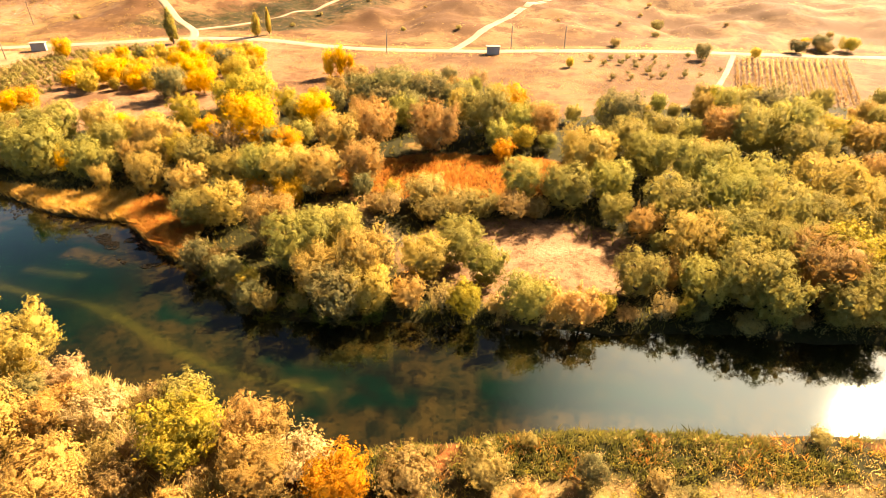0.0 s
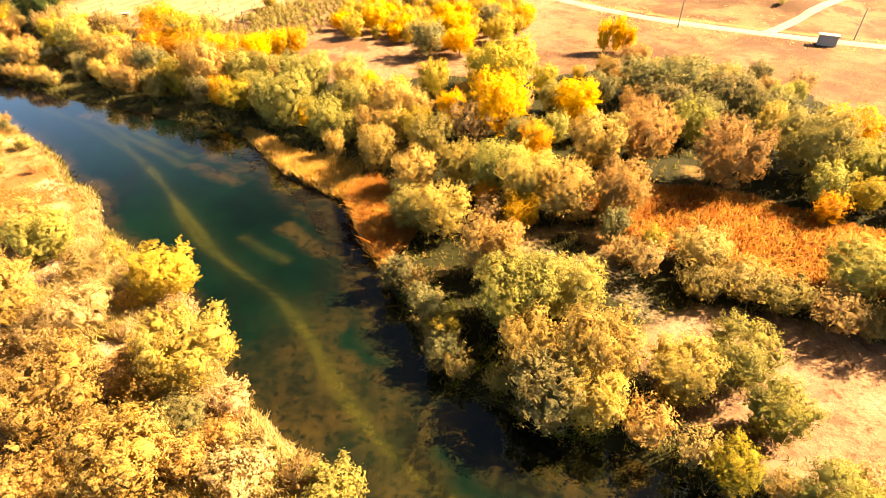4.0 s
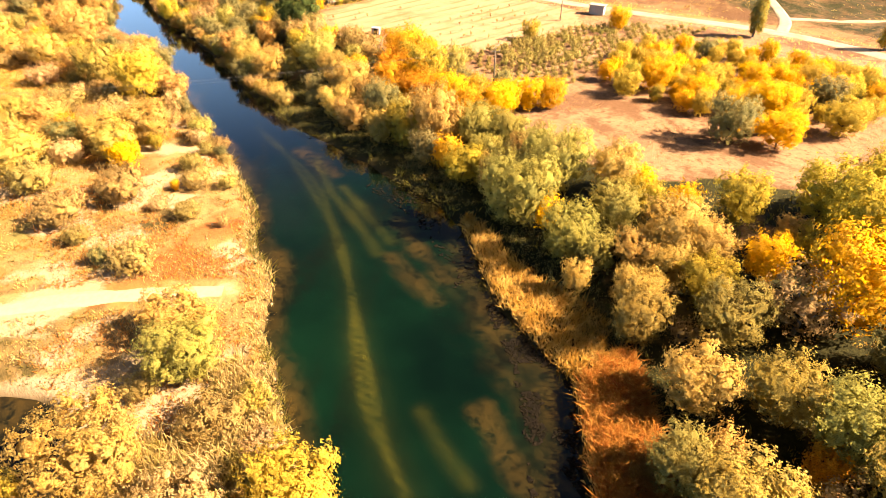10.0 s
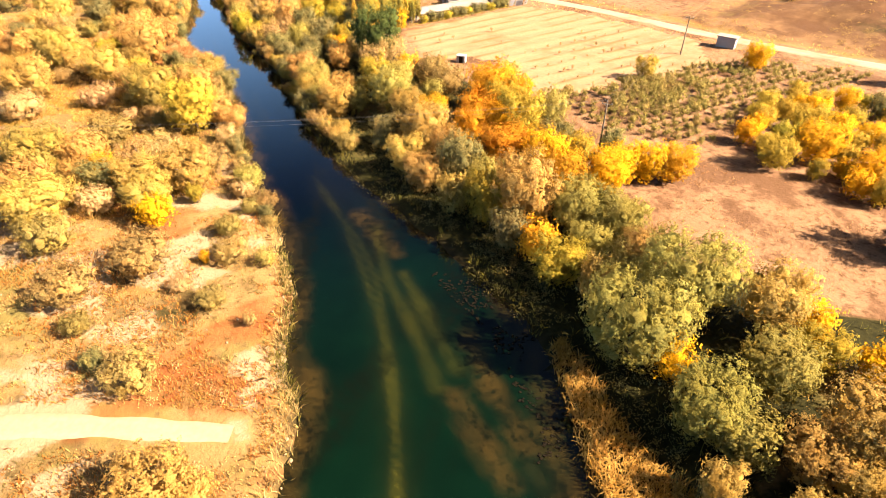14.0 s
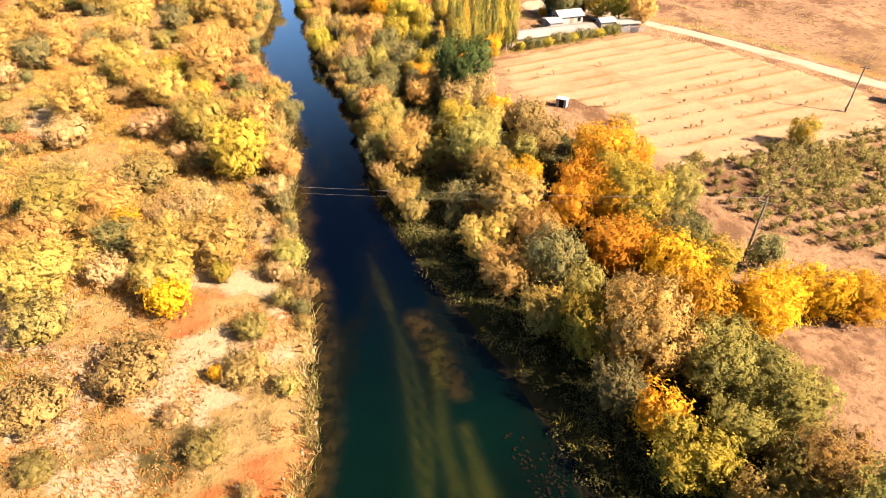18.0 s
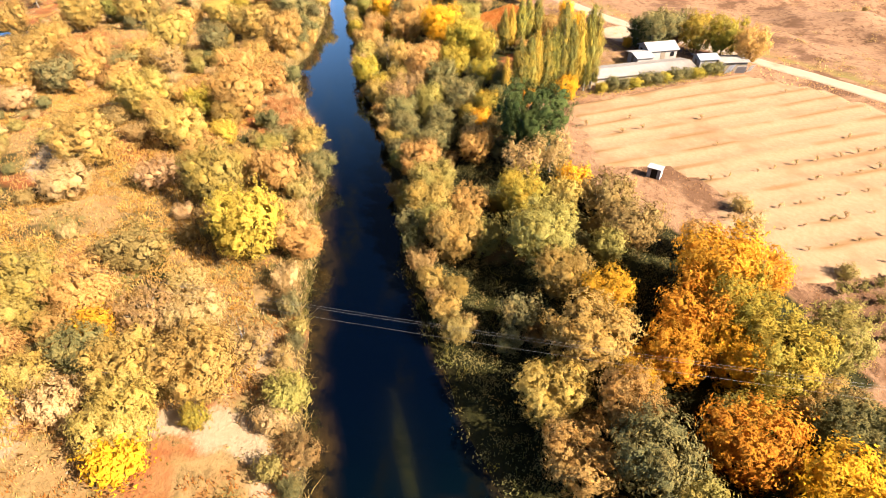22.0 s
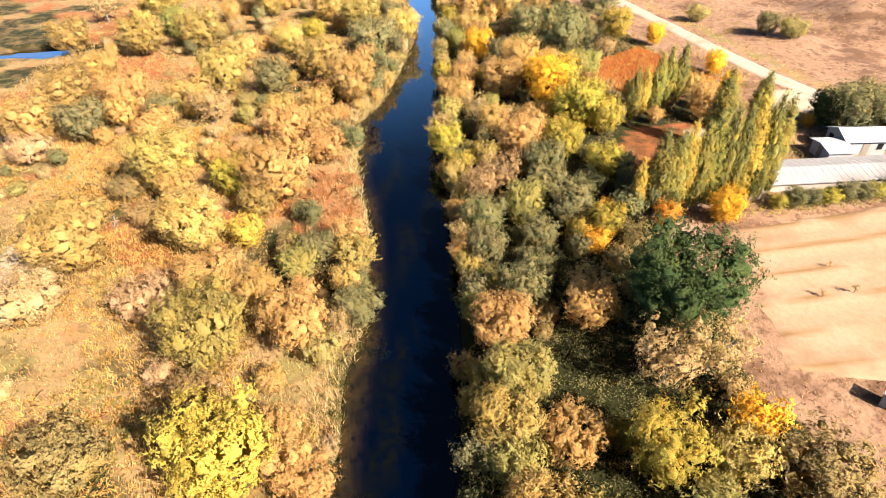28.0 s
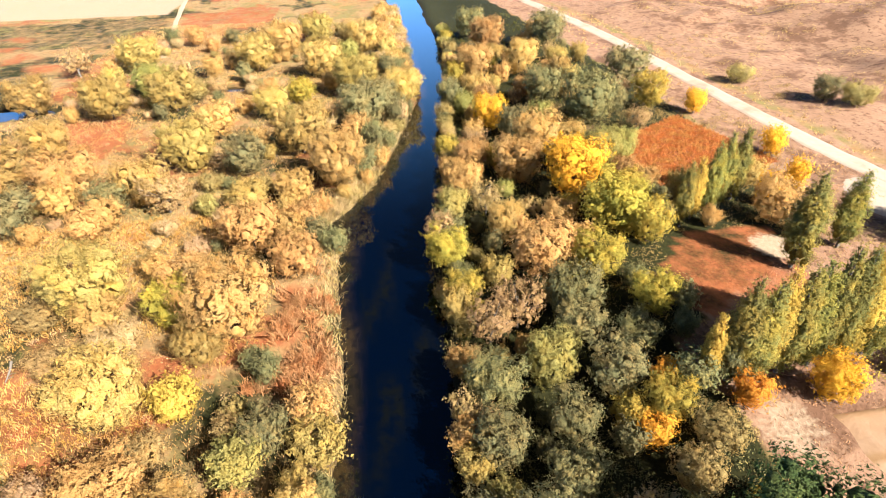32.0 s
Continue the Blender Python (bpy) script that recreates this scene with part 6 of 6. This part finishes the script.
def vine_row(a, b):
    """One row of vines: a low leafy hedge on posts."""
    n = int(math.dist(a, b) / 1.1)
    lobes = [(a[0] + (b[0] - a[0]) * k / n - a[0], a[1] + (b[1] - a[1]) * k / n - a[1], 0.62 + float(rng.uniform(-0.06, 0.06)), float(rng.uniform(0.24, 0.36)), 1.0) for k in range(n) if rng.random() < 0.94]
    root = new("vine_row")
    root.matrix_basis = pose(a[0], a[1], ground_z(*a))
    part("foliage", foliage("foliage", lobes, n * 30, 0.2, LEAF["a"], rng, core=0.7, reach=0.5), None, root)
    for k in range(0, n, 4):
        x, y = (b[0] - a[0]) * k / n, (b[1] - a[1]) * k / n
        part("post", VINE_POST, None, root).matrix_basis = pose(x, y, 0)
    tagged(root, "trained row of dull olive vines on posts", "vine row", "vineyard rows")


for i in range(20):
    f = i / 19
    top_end, low_end = (88 + 32 * f, 174 - 0.5 * f), (70.5 + 27 * f, 133.5 - 4 * f)
    vine_row(top_end, low_end)


def build_saplings():
    bm = bmesh.new()
    tube(bm, [(0, 0, -0.15), (0.02, 0, 0.5), (0.0, 0.03, 1.15)], [0.035, 0.025, 0.01], 5)
    for k in range(4):
        a = k * 1.7
        tube(bm, [(0, 0, 0.35 + 0.12 * k), (0.25 * math.cos(a), 0.25 * math.sin(a), 0.75 + 0.12 * k)], [0.015, 0.006], 4)
    stem = bm_mesh("stem", bm, BARK)
    leaf = foliage("leaves", [(0.05, 0, 0.75, 0.34, 1.2), (-0.12, 0.1, 0.5, 0.24, 1)], 60, 0.14, LEAF["b"], rng, core=0.5)
    proto = None
    for i in range(11):
        u = -165 + i * 4.25
        for j in range(14):
            v = 118 + j * 3.5 + float(rng.normal()) * 0.5
            x, y = u + (v - 140) * 0.06 * (u + 147) / 30, v
            if not inside(x, y, PLOUGHED) or rng.random() > (0.85 if u > -145 else 0.2):
                continue
            m = pose(x, y, ground_z(x, y) + 0.12, 0, 0, float(rng.uniform(0, 360))) @ Matrix.Diagonal((*[float(rng.uniform(0.45, 0.95))] * 3, 1))
            if proto is None:
                proto = tagged(new("sapling"), "thin young fruit sapling in ploughed soil", "sapling", "sapling rows")
                part("stem", stem, None, proto)
                part("leaves", leaf, None, proto)
                proto.matrix_basis = pose(x, y, ground_z(x, y) + 0.12)
            else:
                copy_thing(proto, m)


build_saplings()

# ---- buildings ----
WHITEWASH = surface("whitewash", (0.66, 0.64, 0.60), (0.74, 0.72, 0.68), 1.2, big=(0.50, 0.46, 0.41))
BARN_WALL = surface("stained_render", (0.62, 0.52, 0.42), (0.72, 0.63, 0.53), 1.0, big=(0.48, 0.38, 0.29))
TIN_WHITE = surface("white_roof_sheet", (0.60, 0.61, 0.63), (0.70, 0.71, 0.72), 0.8, 0.5, big=(0.46, 0.45, 0.43))
ROOF_GREY = surface("old_cement_roof", (0.42, 0.40, 0.38), (0.54, 0.52, 0.50), 0.9, big=(0.30, 0.27, 0.24))
TILE_RED = surface("red_roof_tiles", (0.42, 0.13, 0.07), (0.52, 0.19, 0.10), 2.0)
GLASS_DARK = surface("dark_opening", (0.02, 0.022, 0.025), (0.035, 0.036, 0.04), 1.0, 0.25)
WOOD_OLD = surface("weathered_wood", (0.34, 0.28, 0.21), (0.46, 0.39, 0.30), 2.5)
TARP_BLUE = surface("pale_blue_sheet", (0.52, 0.58, 0.68), (0.62, 0.67, 0.75), 0.9, 0.5)
CONCRETE = surface("concrete", (0.48, 0.45, 0.40), (0.58, 0.55, 0.50), 1.5)
RUST_METAL = surface("rusty_metal", (0.35, 0.14, 0.07), (0.45, 0.20, 0.10), 2.0, 0.7)


def gable_roof(bm, l, w, z, rise, over=0.35, thick=0.12):
    """A pitched roof over l by w, ridge along x, with thickness."""
    for s in (-1, 1):
        e = [(-l / 2 - over, 0, z + rise), (l / 2 + over, 0, z + rise), (l / 2 + over, s * (w / 2 + over), z - rise * 2 * over / w), (-l / 2 - over, s * (w / 2 + over), z - rise * 2 * over / w)]
        lo = [bm.verts.new(p) for p in e]
        hi = [bm.verts.new((p[0], p[1], p[2] + thick)) for p in e]
        bm.faces.new(lo[::-1])
        bm.faces.new(hi)
        for k in range(4):
            bm.faces.new((lo[k], lo[(k + 1) % 4], hi[(k + 1) % 4], hi[k]))


def gable_walls(bm, l, w, z, rise, t=0.2):
    box(bm, -l / 2, l / 2, -w / 2, -w / 2 + t, -0.4, z)
    box(bm, -l / 2, l / 2, w / 2 - t, w / 2, -0.4, z)
    for s in (-1, 1):
        x0, x1 = (s * l / 2, s * (l / 2 - t))
        prof = [(-w / 2 + t, -0.4), (w / 2 - t, -0.4), (w / 2 - t, z), (0, z + rise * 0.96), (-w / 2 + t, z)]
        a, b = [bm.verts.new((x0, y, q)) for y, q in prof], [bm.verts.new((x1, y, q)) for y, q in prof]
        bm.faces.new(a)
        bm.faces.new(b[::-1])
        for k in range(5):
            bm.faces.new((a[k], a[(k + 1) % 5], b[(k + 1) % 5], b[k]))


def house(name, x, y, turn, l, w, z, rise, wall, roof, label, openings=(), ribs=0):
    root = new(name)
    root.matrix_basis = pose(x, y, ground_z(x, y), 0, 0, turn)
    bm = bmesh.new()
    gable_walls(bm, l, w, z, rise)
    part("wall", bm, wall, root)
    bm = bmesh.new()
    gable_roof(bm, l, w, z, rise)
    sheet = part("roof", bm, roof, root)
    over, thick = 0.35, 0.12
    for s in (-1, 1):
        for k in range(ribs):
            x = -l / 2 - over + (l + 2 * over) * (k + 0.5) / ribs
            bm = bmesh.new()
            tube(bm, [(x, s * 0.05, z + rise + thick), (x, s * (w / 2 + over - 0.03), z + thick - rise * 2 * over / w)], [0.018, 0.018], 4)
            part("roof_seam", bm, roof, sheet)
    for kind, side, at, ww, z0, z1 in openings:
        bm = bmesh.new()
        if side in ("front", "back"):
            s = -1 if side == "front" else 1
            box(bm, at - ww / 2, at + ww / 2, s * w / 2 - 0.05, s * w / 2 + 0.03, z0, z1, 0.015)
        else:
            s = -1 if side == "west" else 1
            box(bm, s * l / 2 - 0.05, s * l / 2 + 0.03, at - ww / 2, at + ww / 2, z0, z1, 0.015)
        op = part(kind, bm, GLASS_DARK if kind == "window" else WOOD_OLD, root)
        if kind == "window":
            bm = bmesh.new()
            for a, b, c, d in ((-ww / 2 - 0.06, ww / 2 + 0.06, z0 - 0.06, z0), (-ww / 2 - 0.06, ww / 2 + 0.06, z1, z1 + 0.06), (-ww / 2 - 0.06, -ww / 2, z0, z1), (ww / 2, ww / 2 + 0.06, z0, z1), (-0.025, 0.025, z0, z1)):
                if side in ("front", "back"):
                    box(bm, at + a, at + b, s * w / 2 - 0.02, s * w / 2 + 0.05, c, d)
                else:
                    box(bm, s * l / 2 - 0.02, s * l / 2 + 0.05, at + a, at + b, c, d)
            part("window_frame", bm, WHITEWASH, op)
    return tagged(root, label, "building")


house("barn", -182.3, 140.5, 87.0, 22.5, 5.6, 1.25, 0.55, BARN_WALL, ROOF_GREY, "long low barn with a stained grey cement-sheet roof",
      [("door", "front", 9.2, 1.2, 0, 1.15)], ribs=26)
house("farmhouse", -189.6, 150.2, 84.0, 6.0, 4.6, 2.3, 0.9, WHITEWASH, TIN_WHITE, "white farmhouse with a pale sheet-metal gable roof",
      [("window", "west", -1.1, 0.9, 0.9, 1.9), ("window", "west", 1.1, 0.9, 0.9, 1.9), ("door", "front", 0.0, 1.0, 0, 2.0), ("window", "front", 2.0, 0.8, 0.9, 1.8)], ribs=12)
house("annex", -187.4, 144.8, 84.0, 3.2, 4.2, 1.9, 0.35, WHITEWASH, TIN_WHITE, "small white lean-to annex beside the farmhouse", [("door", "west", 0.0, 0.9, 0, 1.8)], ribs=6)
house("hut", -194.6, 156.2, 60.0, 3.0, 2.6, 2.0, 0.9, WHITEWASH, TILE_RED, "little hut with a red tiled roof", [("door", "front", 0.0, 0.8, 0, 1.8)], ribs=10)
house("outbuilding", -181.2, 155.2, 80.0, 3.4, 3.0, 2.3, 0.5, WHITEWASH, TARP_BLUE, "white outbuilding with a pale blue sheet roof", [("window", "front", 0.3, 0.7, 1.0, 1.6), ("door", "west", 0.2, 0.8, 0, 1.9)], ribs=6)
house("animal_shed", -179.6, 159.8, 76.0, 5.2, 3.6, 1.8, 0.3, WOOD_OLD, ROOF_GREY, "ramshackle shed with patched grey roof sheets", [("door", "front", 0.5, 1.0, 0, 1.6)], ribs=7)


def leaning_sheet(x, y, turn, w, h, mat, label, tilt=20):
    root = new("roof_sheet")
    root.matrix_basis = pose(x, y, ground_z(x, y) - 0.03, tilt, 0, turn)
    bm = bmesh.new()
    n = 14
    for k in range(n):
        x0, x1 = -w / 2 + w * k / n, -w / 2 + w * (k + 1) / n
        z = 0.03 * (k % 2)
        box(bm, x0, x1, z, z + 0.02, 0, h)
    part("sheet", bm, mat, root)
    tagged(root, label, "roof sheet", "stacked sheets")


for k, (x, y, a, w, h, mat, lab) in enumerate([(-178.2, 156.3, 60, 1.9, 2.3, TIN_WHITE, "white corrugated sheet leaning outdoors"), (-177.4, 157.8, 95, 1.6, 2.0, TARP_BLUE, "pale blue sheet leaning outdoors"),
                                               (-176.6, 159.9, 70, 1.9, 1.7, TIN_WHITE, "white corrugated sheet leaning outdoors"), (-176.8, 162.2, 100, 1.4, 1.5, WHITEWASH, "whitewashed board leaning outdoors")]):
    leaning_sheet(x, y, a, w, h, mat, lab, 25)


def field_shed():
    root = new("field_shed")
    root.matrix_basis = pose(-147.3, 122.0, ground_z(-147.3, 122.0), 0, 0, 38) @ Matrix.Diagonal((0.78, 0.78, 0.85, 1))
    bm = bmesh.new()
    box(bm, -1.15, 1.15, 0.7, 0.78, 0, 1.7)
    box(bm, -1.15, -1.07, -0.78, 0.7, 0, 1.7)
    box(bm, 1.07, 1.15, -0.78, 0.7, 0, 1.7)
    box(bm, -1.07, -0.5, -0.78, -0.7, 0, 1.7)
    box(bm, 0.6, 1.07, -0.78, -0.7, 0, 1.7)
    part("wall", bm, TIN_WHITE, root)
    bm = bmesh.new()
    box(bm, -1.3, 1.3, -0.95, 0.95, 1.703, 1.79, 0.02)
    part("roof", bm, TIN_WHITE, root)
    bm = bmesh.new()
    box(bm, -0.5, 0.6, -0.76, -0.72, 0.02, 1.68)
    part("door", bm, GLASS_DARK, root)
    tagged(root, "small white metal shed with a dark door in the field", "shed")


def bus_shelter(x, y, turn, label):
    root = new("bus_shelter")
    root.matrix_basis = pose(x, y, ground_z(x, y) + 0.05, 0, 0, turn)
    bm = bmesh.new()
    box(bm, -1.9, 1.9, 0.85, 1.0, 0, 2.2)
    part("back_wall", bm, WHITEWASH, root)
    for s in (-1, 1):
        bm = bmesh.new()
        box(bm, s * 1.9 - (0.15 if s > 0 else 0), s * 1.9 + (0.15 if s < 0 else 0), -0.9, 0.85, 0, 2.2)
        part("side_wall", bm, WHITEWASH, root)
    bm = bmesh.new()
    box(bm, -0.12, 0.12, -0.9, -0.66, 0, 2.2)
    part("pillar", bm, WHITEWASH, root)
    bm = bmesh.new()
    box(bm, -2.2, 2.2, -1.25, 1.2, 2.203, 2.4, 0.03)
    part("roof", bm, CONCRETE, root)
    bm = bmesh.new()
    box(bm, -1.6, 1.6, 0.35, 0.84, 0.4, 0.48, 0.01)
    part("bench", bm, WOOD_OLD, root)
    tagged(root, label, "shelter", "roadside shelters")


field_shed()
bus_shelter(14.7, 179.0, 180, "white concrete shelter beside the dusty road")
bus_shelter(-123.8, 176.2, 200, "white concrete shelter beside field and road")


# ---- power line ----
def utility_pole(x, y, h, turn, lean=0.0, arm=True):
    root = new("utility_pole")
    root.matrix_basis = pose(x, y, ground_z(x, y), 0, lean, turn)
    bm = bmesh.new()
    tube(bm, [(0, 0, -0.6), (0, 0, h * 0.5), (0, 0, h)], [0.15, 0.125, 0.095], 9)
    part("pole", bm, WOOD_OLD if arm else CONCRETE, root)
    if arm:
        bm = bmesh.new()
        box(bm, -0.75, 0.75, 0.1, 0.2, h - 0.5, h - 0.38, 0.01)
        part("crossarm", bm, WOOD_OLD, root)
        for s in (-0.68, 0.0, 0.68):
            bm = bmesh.new()
            top = h - 0.38 if s else h - 0.02
            tube(bm, [(s, 0.15 if s else 0, top), (s, 0.15 if s else 0, top + 0.12), (s, 0.15 if s else 0, top + 0.2)], [0.035, 0.06, 0.03], 7)
            part("insulator", bm, WHITEWASH, root)
    tagged(root, "weathered pale utility pole carrying three wires" if arm else "slim pale pole beside the road", "pole", "power line")


POLES = [(-102.2, 116.9, 8.3, 35.0), (-125.6, 163.6, 8.0, 28.0), (-168.0, 10.0, 8.6, 32.0), (-150.0, 215.0, 8.0, 28.0)]
for p in POLES:
    utility_pole(*p)
for x, y in ((-18.0, 178.0), (21.0, 186.5), (38.0, 186.5)):
    utility_pole(x, y, 7.0, 0, 0, False)


def wire(a, b, off, sag):
    bm = bmesh.new()
    dx, dy = b[0] - a[0], b[1] - a[1]
    l = math.hypot(dx, dy)
    sx, sy = -dy / l * off, dx / l * off
    z0, z1 = ground_z(a[0], a[1]) + a[2] - 0.15 + (0.4 if off == 0 else 0), ground_z(b[0], b[1]) + b[2] - 0.15 + (0.4 if off == 0 else 0)
    pts = [(a[0] + dx * t + sx, a[1] + dy * t + sy, z0 + (z1 - z0) * t - sag * 4 * t * (1 - t)) for t in np.linspace(0, 1, 25)]
    tube(bm, pts, [0.0065] * 25, 4)
    tagged(new("power_wire", bm_mesh("power_wire", bm, CABLE)), "thin pale overhead wire strung between utility poles", "wire", "power wires")


CABLE = surface("aluminium_cable", (0.55, 0.55, 0.55), (0.65, 0.65, 0.65), 3.0, 0.4, metal=0.6)
for off in (-0.68, 0.0, 0.68):
    wire(POLES[0], POLES[2], off, 2.0)
    wire(POLES[0], POLES[1], off, 0.8)
    wire(POLES[1], POLES[3], off, 0.8)


# ---- driftwood, stones ----
SANDSTONE = surface("sandstone", (0.40, 0.29, 0.18), (0.52, 0.39, 0.26), 2.0)


def fallen_log(x, y, turn, l, r):
    root = new("fallen_log")
    root.matrix_basis = pose(x, y, ground_z(x, y) + r * 0.7, 0, 0, turn)
    bm = bmesh.new()
    tube(bm, [(-l / 2, 0, 0), (-l * 0.1, 0.1, 0.06), (l / 2, -0.05, 0.15)], [r, r * 0.8, r * 0.3], 7)
    part("trunk", bm, PALE_BARK, root)
    for s in (0.15, 0.3):
        bm = bmesh.new()
        tube(bm, [(l * s, 0, 0.05), (l * (s + 0.1), 0.5, 0.45), (l * (s + 0.18), 0.9, 0.55)], [r * 0.45, r * 0.3, r * 0.1], 5)
        part("branch", bm, PALE_BARK, root)
    tagged(root, "pale bleached fallen log among scrub", "log")


fallen_log(-206.0, 44.0, 75, 4.2, 0.16)
fallen_log(-189.0, 46.0, 20, 3.4, 0.14)
fallen_log(-196.0, 61.0, 130, 3.0, 0.14)


def stones(name, pts, lo, hi, label):
    V, F, base = [], [], 0
    for x, y in pts:
        s = rng.uniform(lo, hi)
        v = ICO_V * (1 + rng.uniform(-0.25, 0.2, (len(ICO_V), 1))) * s * np.array([1.2, 0.9, 0.55])
        V.append(v + np.array([x, y, ground_z(x, y) + s * 0.15]))
        F += (ICO_F + base).tolist()
        base += len(v)
    tagged(new(name, mesh_of(name, np.concatenate(V), F, SANDSTONE)), label, "stones", kind="stuff")


stones("shore_stones", pick(900, -130, -55, 45, 76, lambda x, y: (y < sb(x) + 0.1) & (y > sb(x) - 2.2))[:160], 0.08, 0.22, "sandy stones along the sandy shore")
stones("ground_stones", pick(300, -160, -60, 34, 70, lambda x, y: (y < sb(x) - 2))[:120], 0.07, 0.2, "scattered sandy stones on sandy ground")

low_scrub("verge_scrub", pick(500, -14, 60, 22, 36.5, lambda x, y: (y < sb(x) - 0.6) & (fbm(x, y, 7, 77) > 0.42)), 0.3, 0.9, LEAF["v"], "low yellow-green plants on the near bank")
